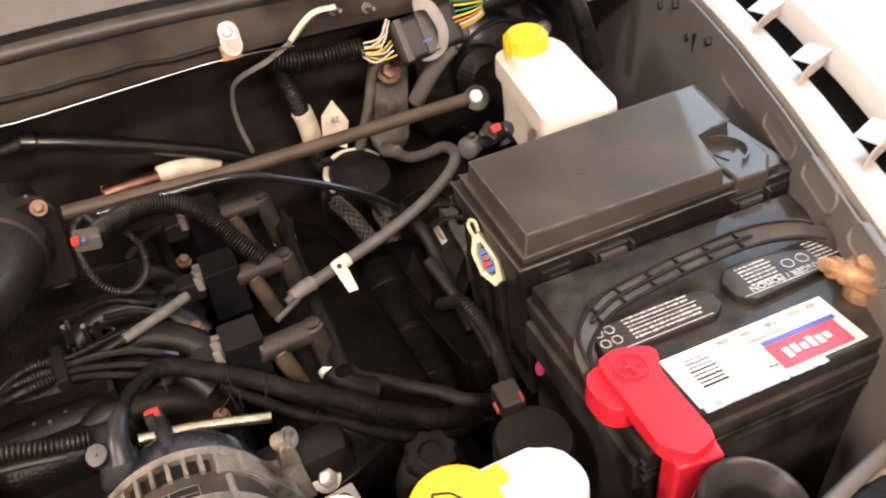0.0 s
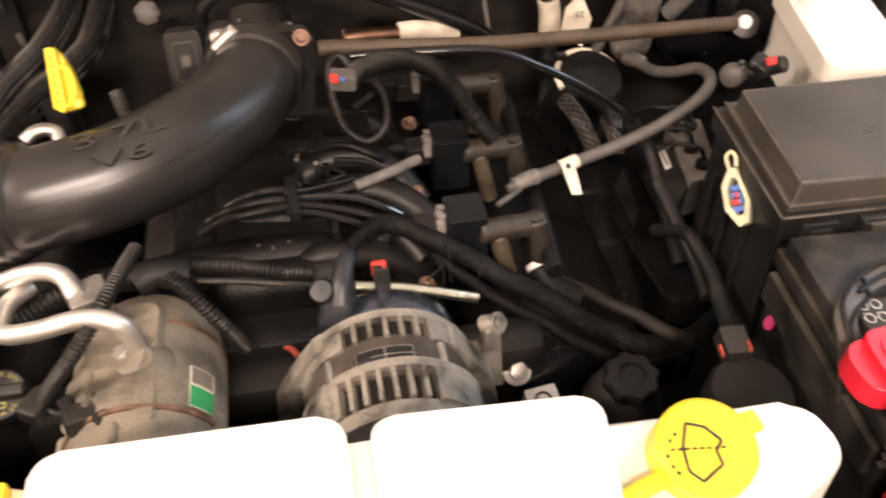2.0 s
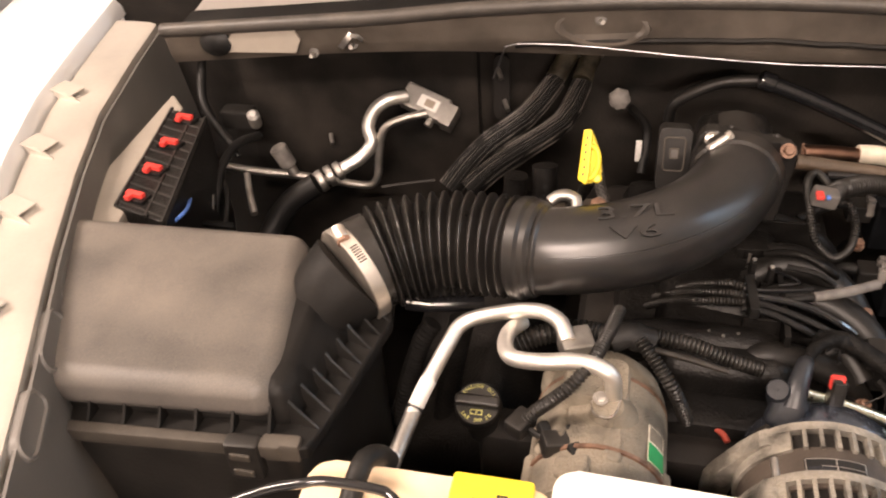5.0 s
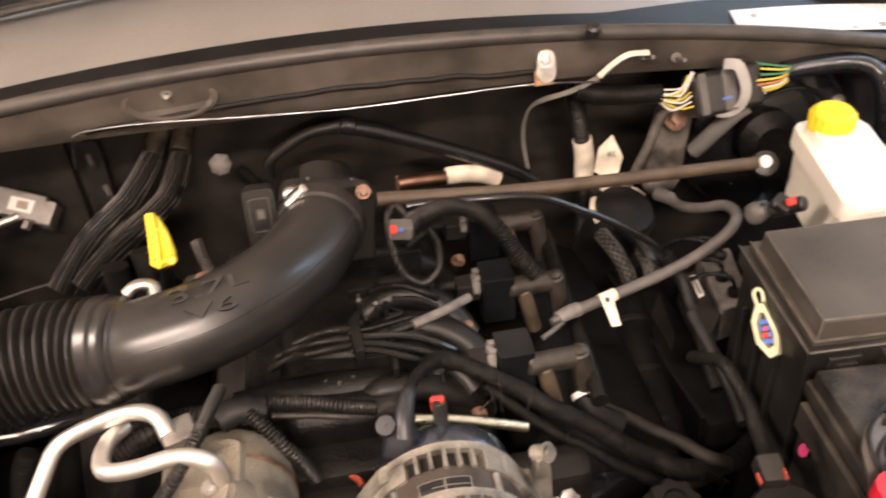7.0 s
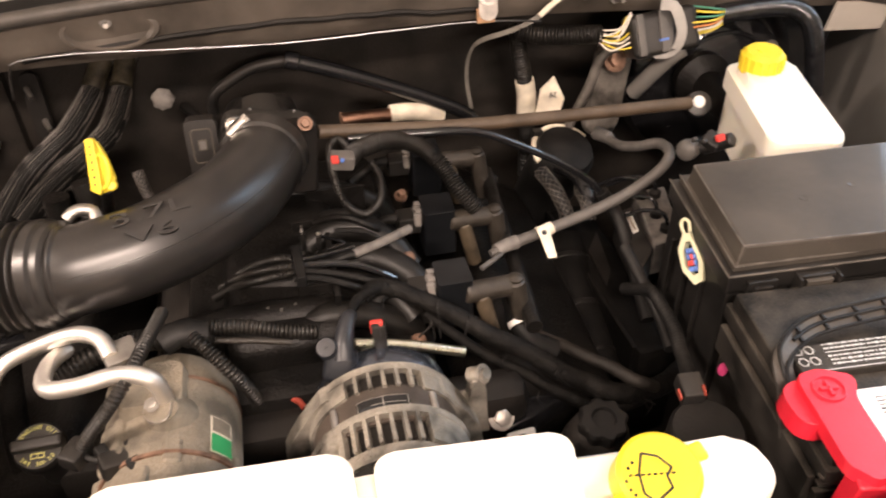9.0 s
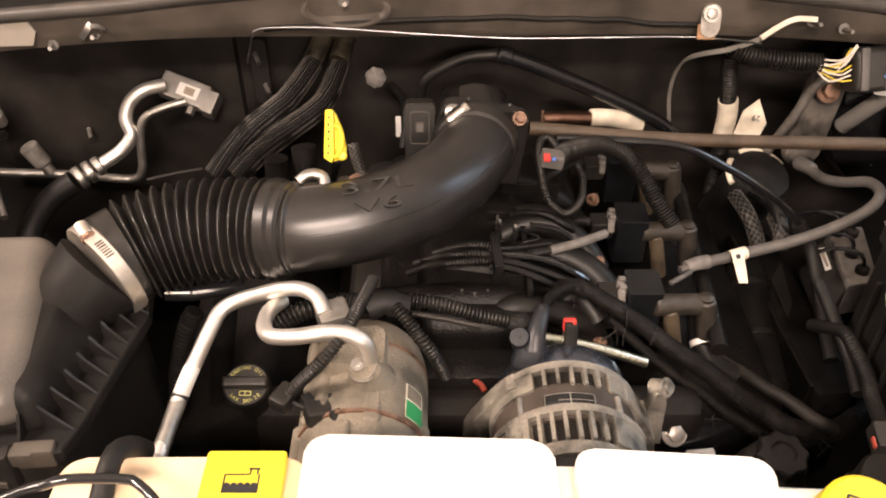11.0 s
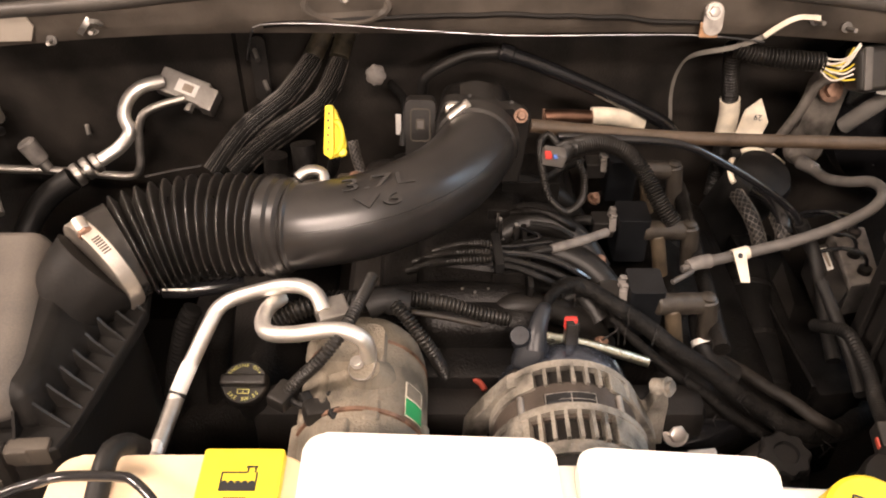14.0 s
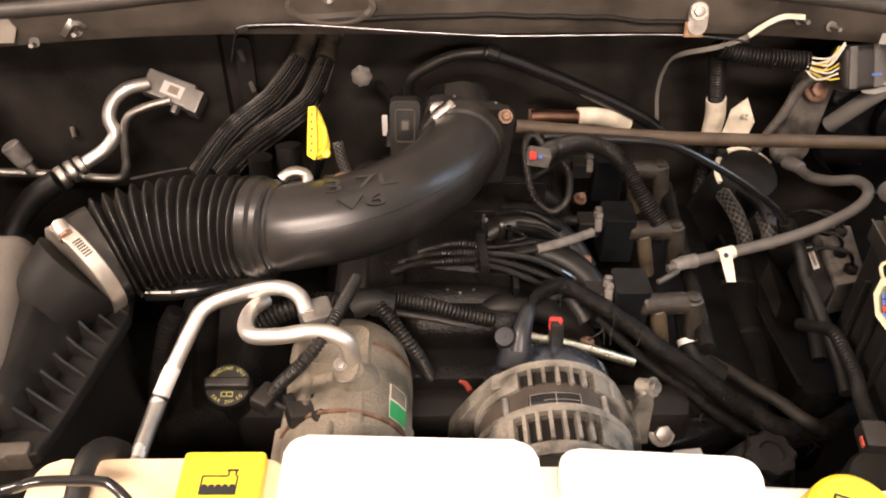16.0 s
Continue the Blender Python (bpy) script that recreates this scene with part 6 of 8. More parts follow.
for p in ((0.2530, 0.8980, 1.1370), (0.2930, 0.8980, 1.1280), (-0.6040, 0.9050, 1.1160), (-0.3020, 0.9000, 1.1600), (-0.6580, 0.9050, 1.1020)):
    s = thing("cowl_stud", p, "bright threaded stud on the cowl", "stud", "cowl studs")
    cyl(bm := B(), p, Vector(p) + Vector((0.003, -0.015, 0.004)), 0.0026, n=10)
    part("thread", bm, PIPE_DULL, s)
    lathe(bm := B(), Vector(p) + Vector((0.0, 0.004, 0)), (0, -1, 0.2), [(0, 0), (0.0065, 0), (0.0065, 0.002), (0, 0.003)], 18)
    part("washer", bm, BAY_PAINT, s)
for p in ((-0.7060, 1.0300, 0.9080), (-0.4340, 1.0180, 0.9880), (-0.4420, 1.0180, 1.0360)):
    cyl(bm := B(), p, Vector(p) + Vector((0.008, -0.018, -0.006)), 0.0034, n=8)
    solo("firewall_stud", bm, PIPE_DULL, "short bright stud on the firewall", "stud", "firewall studs")
prism(bm := B(), rounded(-0.011, -0.048, 0.011, 0.048, 0.010), 0, 0.010, 0.003, at=(-0.4390, 1.0300, 1.0040), rot=(84, 0, 6))
solo("pipe_bracket", bm, GREASE, "dusty oval bracket on the firewall", "bracket")
q = [(-0.7580, 0.9000, 1.1310), (-0.6770, 0.9000, 1.1370), (-0.6700, 0.9000, 1.1230), (-0.6780, 0.9000, 1.1050), (-0.7710, 0.9000, 1.1020), (-0.7700, 0.9000, 1.1190)]
prism(bm := B(), [(p[0], p[2]) for p in q], -0.0015, 0.0015, 0.0008, at=(0, 0.9005, 0), rot=(90, 0, 0))
solo("cowl_plate", bm, PANEL_BEIGE, "smooth light grey plate on the cowl", "plate")
lathe(bm := B(), (-0.7870, 0.9030, 1.1140), (0, -1, 0.1), [(0.022, -0.004), (0.022, 0.004), (0.016, 0.007), (0.010, 0.010), (0, 0.010)], 28, 0.8)
solo("grommet", bm, RUBBER, "black rubber cable grommet in the cowl", "grommet")
cb = thing("bent_clip", (-0.6050, 0.8950, 1.1290), "small bright bent metal clip on the cowl", "clip")
part("leg", strap([(-0.6160, 0.8960, 1.1170), (-0.6050, 0.8900, 1.1300), (-0.5990, 0.8930, 1.1370)], 0.007, (0, -1, 0)), PIPE_ALU, cb)
part("hook", strap([(-0.6000, 0.8910, 1.1350), (-0.5910, 0.8920, 1.1340), (-0.5870, 0.8950, 1.1280)], 0.005, (0, -1, 0)), PIPE_ALU, cb)
Q = [Vector(p) for p in [(0.3830, 0.9160, 1.1416), (0.6700, 0.9830, 1.0856), (0.6850, 1.0560, 1.0930), (0.3989, 0.9892, 1.1416)]]


def on_sticker(u0, u1, v0, v1, lift):
    rows = []
    for j in range(5):
        v = v0 + (v1 - v0) * j / 4
        row = []
        for i in range(17):
            u = u0 + (u1 - u0) * i / 16
            p = Q[0].lerp(Q[1], u).lerp(Q[3].lerp(Q[2], u), v)
            row.append((p.x, p.y, panel_z(p.x, p.y) + lift))
        rows.append(row)
    return sheet(B(), rows, 0.0004)


st = solo("paper_sticker", on_sticker(0, 1, 0, 1, 0.0070), PAPER, "white paper sticker on the cowl panel", "sticker")
for u0, u1, v0, v1 in ((0.80, 0.97, 0.10, 0.28), (0.10, 0.13, 0.66, 0.80), (0.62, 0.66, 0.05, 0.12)):
    part("print_bar", on_sticker(u0, u1, v0, v1, 0.0076), CABLE, st)
lathe(bm := B(), (0.1760, 0.8680, 1.1900), (0, -0.3, 1), [(0.009, -0.006), (0.009, 0.004), (0.006, 0.007), (0, 0.007)], 16)
solo("cowl_clip", bm, BLACK_PLASTIC, "black push clip on the cowl panel", "clip", "cowl clips")

# big harness connector with coloured wires
big = thing("harness_connector", (0.3590, 0.9000, 1.0760), "black and grey harness connector with a grey clamp", "connector")
m = Matrix.Translation(Vector((0.3590, 0.9000, 1.0770))) @ pose(0, 0, 0, -25, -6, 0)
part("housing", turned(box(B(), (0, 0, 0), (0.088, 0.045, 0.054), 0.008, seg=3), m), BLACK_PLASTIC, big)
for dx, w in ((-0.033, 0.010), (0.0, 0.018)):
    part("ridge", turned(box(B(), (dx, -0.023, 0.002), (w, 0.006, 0.052), 0.002), m), GREY_HOSE, big)
part("blue_mark", turned(box(B(), (-0.006, -0.0265, -0.008), (0.012, 0.001, 0.003)), m), BLUE, big)
solo("grey_clamp", strap([(0.3380, 0.8680, 1.1290), (0.3540, 0.8660, 1.1270), (0.3640, 0.8640, 1.1100), (0.3700, 0.8640, 1.0900), (0.3680, 0.8680, 1.0690), (0.3590, 0.8750, 1.0590), (0.3460, 0.8800, 1.0590)], 0.013, (0, -1, 0)), CLIP_GREY, "light grey plastic clamp over the connector", "clamp")
random.seed(12)
for k in range(9):
    a = k / 8
    p0 = Vector((0.2740, 0.9040, 1.0810)) + Vector((0, -0.010 * math.sin(3 * a), 0.013 * (a - 0.5)))
    p2 = Vector((0.3210, 0.8950, 1.0900)) + Vector((random.uniform(-0.010, 0.004), -0.01 * math.cos(5 * a), 0.044 * (a - 0.5)))
    mid = (p0 + p2) / 2 + Vector((random.uniform(-0.006, 0.006), -0.010, random.uniform(-0.013, 0.001)))
    part("pale_wire" if k % 3 else "yellow_wire", tube(B(), [p0, mid, p2], 0.0012, 8), WIRE_W if k % 3 else WIRE_Y, big)
for k in range(8):
    a = k / 7
    p0 = Vector((0.3960, 0.8900, 1.0910)) + Vector((0.004 * math.sin(9 * a), -0.010 * math.sin(4 * a), 0.036 * (a - 0.5)))
    p2 = Vector((0.4380, 0.9000, 1.0930)) + Vector((0, -0.010, 0.020 * (a - 0.5)))
    part("coloured_wire", tube(B(), [p0, (p0 + p2) / 2 + Vector((0, -0.012, 0.004)), p2], 0.0014, 8), (WIRE_Y, WIRE_Y, WIRE_W, WIRE_O, WIRE_Y, WIRE_G, WIRE_Y, WIRE_G)[k], big)
loom("wire_loom", [(0.1730, 0.9150, 1.0940), (0.2010, 0.9100, 1.0870), (0.2360, 0.9050, 1.0840), (0.2790, 0.9020, 1.0820)], 0.0125, "black corrugated loom below the cowl", 0.0046)
hose("taped_loom", [(0.4350, 0.9000, 1.0920), (0.4740, 0.9000, 1.0950), (0.5200, 0.8950, 1.0960), (0.5480, 0.8900, 1.0880), (0.5650, 0.8850, 1.0690), (0.5810, 0.8850, 1.0300), (0.6020, 0.8900, 0.9630)], 0.0130, GLOSS_BLACK, "thick black braided loom bending down beside the booster", "wire loom", 20, ripple(0.0032, 0.05), 0.0008)
loom("vertical_loom", [(0.1850, 0.9550, 1.0790), (0.1910, 0.9600, 1.0430), (0.1990, 0.9650, 1.0100), (0.2040, 0.9680, 0.9860)], 0.0115, "black corrugated loom hanging at the firewall", 0.0046)
tl = thing("taped_conduit", (0.2070, 0.9700, 0.9650), "beige taped conduit with a folded paper tag", "conduit")
part("tape", tube(B(), [(0.2030, 0.9680, 0.9930), (0.2080, 0.9700, 0.9670), (0.2100, 0.9730, 0.9310)], 0.0135, 18), TAPE, tl)
part("lower_loom", tube(B(), [(0.2100, 0.9730, 0.9310), (0.2130, 0.9750, 0.8880), (0.2090, 0.9600, 0.8380)], 0.0115, 14, 0.0012, ripple(0.0046, 0.13)), RUBBER, tl, "", 80)
prism(bm := B(), [(0, 0), (0.030, -0.016), (0.040, 0.020), (0.024, 0.052), (0.006, 0.034)], 0, 0.002, 0.0006, at=(0.2200, 0.9620, 0.9430), rot=(75, 0, -12))
part("paper_tag", bm, TAPE, tl, "folded beige paper tag")
part("tag_words", lettering("29", 0.011, Matrix.Translation(Vector((0.2410, 0.9520, 0.9740))) @ pose(0, 0, 0, 75, 0, -12) @ pose(0, 0, 0, 0, 0, 180), 0.0003), INK, tl)

# bracket with bolt beside the booster
br = thing("steering_bracket", (0.3120, 0.9500, 0.9760), "dark grey dusty bracket with rusty bolt", "bracket")
prism(bm := B(), rounded(-0.026, -0.075, 0.026, 0.06, 0.022), 0, 0.016, 0.004, at=(0.3150, 0.9550, 0.9830), rot=(70, 20, 8))
part("plate", bm, SOOTY, br)
tube(bm := B(), [(0.3230, 0.9350, 1.0460), (0.2990, 0.9350, 1.0330), (0.2850, 0.9350, 0.9890), (0.2610, 0.9350, 0.9300)], 0.007, 10)
part("rib", bm, SOOTY, br)
bolt(bm := B(), (0.3180, 0.9380, 1.0240), (0.1, -0.85, 0.5), 0.011, 0.014)
part("bolt", bm, RUSTY, br)
hose("booster_hose", [(0.3490, 0.9300, 0.9750), (0.3630, 0.9100, 1.0130), (0.3800, 0.9000, 1.0400), (0.3950, 0.9000, 1.0500)], 0.011, BAY_PAINT, "grey rubber booster hose", "hose", 14)
for r, h in ((0.100, 0.086), (0.075, 0.102)):
    bm = B()
    tube(bm, [(0.485 + r * math.cos(a), 1.05 - h * 0.995 - 0.0, 0.955 + h * 0.1 + r * math.sin(a)) for a in [2 * math.pi * k / 40 for k in range(41)]], 0.003, 8, raw=True, caps=False)
    part("pressed_ring", bm, GLOSS_BLACK, booster)
lathe(bm := B(), (0.445, 0.93, 0.985), (-0.05, -1, 0.1), [(0, 0), (0.040, 0.0), (0.040, 0.015), (0.022, 0.03), (0.022, 0.12), (0, 0.12)], 28)
part("master_cylinder", bm, DIRTY_BLACK, booster, "dark brake master cylinder")
for a in (0.5, 2.2, 3.9, 5.4):
    bolt(bm := B(), (0.485 + 0.085 * math.cos(a), 0.955, 0.965 + 0.085 * math.sin(a)), (0, -1, 0.1), 0.008, 0.010)
    part("booster_bolt", bm, STEEL, booster)

# reservoir level plug
lp = thing("level_sensor_plug", (0.3320, 0.6900, 1.0490), "black level sensor plug with red lock", "connector")
cyl(bm := B(), (0.3340, 0.7060, 1.0280), (0.3560, 0.6820, 1.0500), 0.0090, 0.0085, 18, 0.002)
part("barrel", bm, BLACK_PLASTIC, lp)
box(bm := B(), (0.3390, 0.6960, 1.0420), (0.018, 0.020, 0.014), 0.003, (20, -20, 30))
part("housing", bm, BLACK_PLASTIC, lp)
for dx, dy, dz, sz in ((-0.014, -0.004, 0.010, 0.005), (-0.006, -0.012, 0.012, 0.004), (0.008, -0.010, 0.014, 0.004)):
    box(bm := B(), Vector((0.3300, 0.6980, 1.0380)) + Vector((dx, dy, dz)), (sz * 2.4, sz, sz), 0.001, (25, 20, 40))
    part("latch_tooth", bm, BLACK_PLASTIC, lp)
box(bm := B(), (0.3380, 0.6800, 1.0560), (0.011, 0.005, 0.008), 0.0015, (-30, 0, 15))
part("lock", bm, REDCLIP, lp, "red plastic lock")
lathe(bm := B(), (0.3190, 0.7080, 1.0260), (-0.8, -0.5, 0.2), [(0.010, -0.012), (0.0125, 0.000), (0.0120, 0.006), (0.008, 0.009), (0, 0.009)], 20)
part("rear_seal", bm, GREY_HOSE, lp)
lathe(bm := B(), (0.436, 0.783, 1.0988), (0.0, -0.03, 1), [(0.0065, 0.0), (0.0070, 0.0012), (0.0078, 0.0012), (0.0083, 0.0)], 32)
part("cap_ring", bm, YELLOW, res)
for k in range(18):
    a = 2 * math.pi * k / 18
    box(bm := B(), (0.4363 + 0.0244 * math.cos(a), 0.7835 + 0.0244 * math.sin(a), 1.084), (0.003, 0.003, 0.020), 0.001, (0, 0, math.degrees(a)))
    part("grip_rib", bm, YELLOW, res)

# ---- hoses at the right bank ----
hr = thing("heater_hose_end", (0.2660, 0.9000, 0.9040), "black coolant hose end with pale clamp ring", "hose")
HC, HA = Vector((0.2430, 0.8950, 0.9160)), Vector((0.15, -0.35, 0.92)).normalized()
lathe(bm := B(), HC - HA * 0.16, HA, [(0, 0), (0.040, 0), (0.042, 0.13), (0.043, 0.158), (0.038, 0.168), (0, 0.170)], 36)
part("hose_body", bm, RUBBER, hr)
arc = []
for k in range(25):
    a = radians(35 + 165 * k / 24)
    v = Vector((math.cos(a), math.sin(a), 0))
    v = (v - HA * v.dot(HA)).normalized()
    arc.append(HC + v * 0.0442)
part("ring", tube(B(), arc, 0.0038, 10, raw=True), TAPE, hr, "wide pale clamp band")
box(bm := B(), arc[15] + HA * 0.001, (0.014, 0.010, 0.018), 0.002)
part("strap_end", bm, RUBBER, hr)
gh = thing("grey_vacuum_hose", (0.2, 0.7, 0.96), "grey rubber vacuum hose looping over the engine", "hose")
part("hose", tube(B(), [(0.2770, 0.8500, 0.9650), (0.2830, 0.8130, 0.9720), (0.2960, 0.7860, 0.9850), (0.3120, 0.7650, 1.0000), (0.3140, 0.7390, 1.0030), (0.2960, 0.7200, 0.9950), (0.2560, 0.7080, 0.9780), (0.2050, 0.6970, 0.9650), (0.1470, 0.6870, 0.9550), (0.1070, 0.6780, 0.9510)], 0.0064, 16), GREY_HOSE, gh)
part("thin_end", tube(B(), [(0.1090, 0.6790, 0.9510), (0.0950, 0.6750, 0.9500), (0.0790, 0.6690, 0.9480)], (0.0072, 0.0045), 14), GREY_HOSE, gh)
part("end_connector", tube(B(), [(0.1120, 0.6790, 0.9520), (0.0980, 0.6760, 0.9515), (0.0860, 0.6715, 0.9500)], (0.0082, 0.0074), 16, 0.004), LIGHT_GREY, gh, "pale grey plastic hose connector")
cyl(bm := B(), (0.2720, 0.8630, 0.9620), (0.2810, 0.8360, 0.9680), 0.0095, 0.0078, 18, 0.002)
part("elbow_fitting", bm, GREY_HOSE, gh)
tg = thing("paper_flag", (0.1460, 0.6770, 0.9550), "cream paper flag wrapped round the hose", "tag")
m = Matrix.Translation(Vector((0.1420, 0.6690, 0.9600))) @ pose(0, 0, 0, 40, 0, 13)
part("flag", turned(prism(B(), [(-0.0060, -0.023), (0.0045, -0.025), (0.0080, 0.010), (-0.0070, 0.012)], 0, 0.0015, 0.0004), m), TAPE, tg)
part("flag_hole", turned(lathe(B(), (0, 0.006, 0.0014), (0, 0, 1), [(0.003, 0), (0.003, 0.0006), (0, 0.0006)], 12), m), INK, tg)
tube(bm := B(), [(0.1380, 0.6840, 0.9550), (0.1560, 0.6890, 0.9570)], 0.0074, 14)
part("flag_wrap", bm, TAPE, tg)
hose("thin_black_pipe", [(-0.0600, 0.7600, 1.0630), (-0.0200, 0.7600, 1.0620), (0.0110, 0.7600, 1.0603), (0.0810, 0.7600, 1.0525), (0.1385, 0.7600, 1.0240), (0.1846, 0.7600, 0.9950), (0.2266, 0.7600, 0.9623), (0.2480, 0.7600, 0.9340)], 0.0046, GLOSS_BLACK, "thin glossy black vacuum pipe", "pipe", 14)
hose("black_drop_hose", [(0.2440, 0.7610, 0.9420), (0.2580, 0.7560, 0.9200), (0.2670, 0.7400, 0.9020), (0.2670, 0.6900, 0.8740), (0.2600, 0.6200, 0.8520)], 0.0085, RUBBER, "black rubber hose dropping beside the engine", "hose", 14)
hose("fluid_line", [(0.2350, 0.6600, 0.9370), (0.2400, 0.6200, 0.9240), (0.2450, 0.5700, 0.9070), (0.2410, 0.5300, 0.9000)], 0.007, RUBBER, "black line running down to the front", "hose", 12)
for pts in ([(0.1900, 0.8370, 0.9300), (0.1980, 0.8020, 0.9250), (0.2050, 0.7780, 0.9100), (0.2060, 0.7610, 0.9000)], [(0.2310, 0.7980, 0.9250), (0.2310, 0.7680, 0.9200), (0.2290, 0.7550, 0.9050)]):
    braided(pts, 0.0088)
hose("rubber_bend", [(0.2160, 0.8420, 0.9300), (0.2280, 0.8100, 0.9350), (0.2330, 0.7840, 0.9300), (0.2340, 0.7660, 0.9200)], 0.009, GLOSS_BLACK, "glossy black bent hose", "hose", 12)
tr = thing("transmission_line", (0.2150, 0.7470, 0.8000), "dark hose with bands deep beside the engine", "hose")
TP = [(0.2210, 0.8160, 0.8200), (0.2150, 0.7470, 0.8000), (0.2110, 0.6730, 0.7800), (0.2110, 0.6250, 0.7600)]
part("hose", tube(B(), TP, 0.030, 18), SLEEVE, tr)
for a, b in ((0, 1), (1, 2), (2, 3)):
    p, q = Vector(TP[a]), Vector(TP[b])
    cyl(bm := B(), p.lerp(q, 0.45), p.lerp(q, 0.55), 0.0315, n=20, bevel=0.001)
    part("band", bm, DIRTY_BLACK, tr)


# ---- ABS unit and labels deep on the right ----
ab = thing("brake_control_unit", (0.2710, 0.6600, 0.9720), "grey metal brake control unit with black lines", "control unit")
AZ = 0.900
q = [(0.3100, 0.8070, 0.9000), (0.3550, 0.8090, 0.9000), (0.3340, 0.7040, 0.9000), (0.2930, 0.6950, 0.9000)]
part("block", prism(B(), [(p[0], p[1]) for p in q][::-1], AZ - 0.05, AZ, 0.003), LIGHT_GREY, ab, "grey dusty metal block")
for x0, y0 in ((1482, 415), (1512, 418), (1500, 455), (1515, 485)):
    p = Vector(q[0]).lerp(Vector(q[1]), (x0 - 1470) / 70).lerp(Vector(q[3]).lerp(Vector(q[2]), (x0 - 1470) / 90), (y0 - 402) / 102)
    part("line_fitting", lathe(B(), p, (0, 0, 1), [(0.008, -0.002), (0.008, 0.007), (0.004, 0.010), (0, 0.010)], 12), GREASE, ab)
    part("brake_line", tube(B(), [p + Vector((0, 0, 0.009)), p + Vector((-0.004, 0.006, 0.022)), p + Vector((-0.026, 0.018, 0.022)), p + Vector((-0.055, 0.030, 0.004))], 0.0026, 8), GLOSS_BLACK, ab)
q = [(0.2730, 0.7730, 0.8960), (0.2990, 0.7820, 0.8960), (0.2920, 0.6940, 0.8960), (0.2640, 0.6620, 0.8960)]
part("module", prism(B(), [(p[0], p[1]) for p in q][::-1], 0.85, 0.896, 0.003), BLACK_PLASTIC, ab, "black electronic module")
q = [(0.2840, 0.7680, 0.8960), (0.2920, 0.7700, 0.8960), (0.2870, 0.7300, 0.8960), (0.2780, 0.7260, 0.8960)]
lab = part("module_label", prism(B(), [(p[0], p[1]) for p in q][::-1], 0.8962, 0.8968), PAPER, ab, "small white label with print")
q = [(0.2830, 0.7600, 0.8970), (0.2880, 0.7610, 0.8970), (0.2850, 0.7340, 0.8970), (0.2820, 0.7330, 0.8970)]
sub("label_print", prism(B(), [(p[0], p[1]) for p in q][::-1], 0.8967, 0.8970), CABLE, lab)
q = [(0.2730, 0.8230, 0.8260), (0.2630, 0.7430, 0.8260), (0.2470, 0.7140, 0.8260), (0.2480, 0.7860, 0.8260)]
prism(bm := B(), [(p[0], p[1]) for p in q][::-1], 0.8245, 0.8265)
solo("diamond_label", bm, GREASE, "slanted grey label on a dark duct", "label")
dd = thing("dark_duct", (0.27, 0.74, 0.70), "greasy dark duct beside the engine", "duct")
box(bm := B(), (0.262, 0.745, 0.744), (0.06, 0.30, 0.16), 0.012, (0, 0, 4))
part("channel", bm, SLEEVE, dd)
box(bm := B(), (0.232, 0.745, 0.80), (0.006, 0.28, 0.05), 0.002, (0, 0, 4))
part("side_lip", bm, DIRTY_BLACK, dd)

fc = thing("fuse_box_connector", (0.2490, 0.5500, 1.0180), "cream connector frame with blue and red sockets", "connector")
m = Matrix.Translation(Vector((0.2520, 0.5480, 1.0120))) @ pose(0, 0, 0, 60, 0, -62) @ pose(0, 0, 0, 0, 0, 40) @ Matrix.Scale(0.72, 4)
OUT = [(-0.005, 0.032), (-0.016, 0.012), (-0.015, -0.018), (-0.001, -0.040), (0.012, -0.036), (0.017, -0.012), (0.013, 0.006), (0.005, 0.032)]
INN = [(x * 0.62, y * 0.66 - 0.001) for x, y in OUT]
bm = B()
ring = [[bm.verts.new((x, y, h)) for x, y in q] for q, h in ((OUT, -0.008), (OUT, 0.006), (INN, 0.006), (INN, -0.008))]
for p, q in zip(ring, ring[1:] + ring[:1]):
    for k in range(8):
        bm.faces.new([p[k], p[(k + 1) % 8], q[(k + 1) % 8], q[k]])
part("frame", turned(bm, m), CREAM, fc)
part("latch", turned(tube(B(), [(-0.004, 0.032, 0.004), (-0.006, 0.046, 0.004), (0.000, 0.052, 0.004), (0.006, 0.046, 0.004), (0.005, 0.033, 0.004)], 0.0026, 8), m), CREAM, fc)
for k in range(12):
    x, y = -0.0045 + 0.0046 * (k % 3), -0.018 + 0.0085 * (k // 3)
    part("socket", turned(box(B(), (x, y, -0.002), (0.0042, 0.0074, 0.012), 0.001), m), REDCLIP if k in (3, 4, 7) else BLUE, fc)

# ---- front right corner ----
ps = thing("steering_fluid_cap", (0.130, 0.452, 0.90), "black lobed power steering fluid cap", "fluid cap")
PC, PA = Vector((0.1340, 0.4480, 0.9120)), Vector((0, -0.15, 1)).normalized()
bm = B()
x, y, d = frame_of(PA)
prof = [(0.0, 0.0), (0.022, 0.0), (0.0235, 0.004), (0.0235, 0.013), (0.021, 0.016), (0.012, 0.017), (0.011, 0.013), (0.0, 0.013)]
lathe(bm, PC - PA * 0.014, PA, prof, 64)
for v in bm.verts:
    r = v.co - PC
    r -= PA * r.dot(PA)
    if r.length > 0.018:
        v.co += r.normalized() * 0.0015 * math.cos(8 * math.atan2(r.dot(y), r.dot(x)))
part("cap", bm, DARK_PLASTIC, ps)
lathe(bm := B(), PC - PA * 0.10, PA, [(0, 0), (0.034, 0), (0.036, 0.05), (0.028, 0.08), (0.018, 0.088), (0, 0.088)], 32)
part("bottle", bm, GREASE, ps)
dome = thing("black_canister", (0.2, 0.39, 0.93), "round black plastic canister with orange lock plug", "canister")
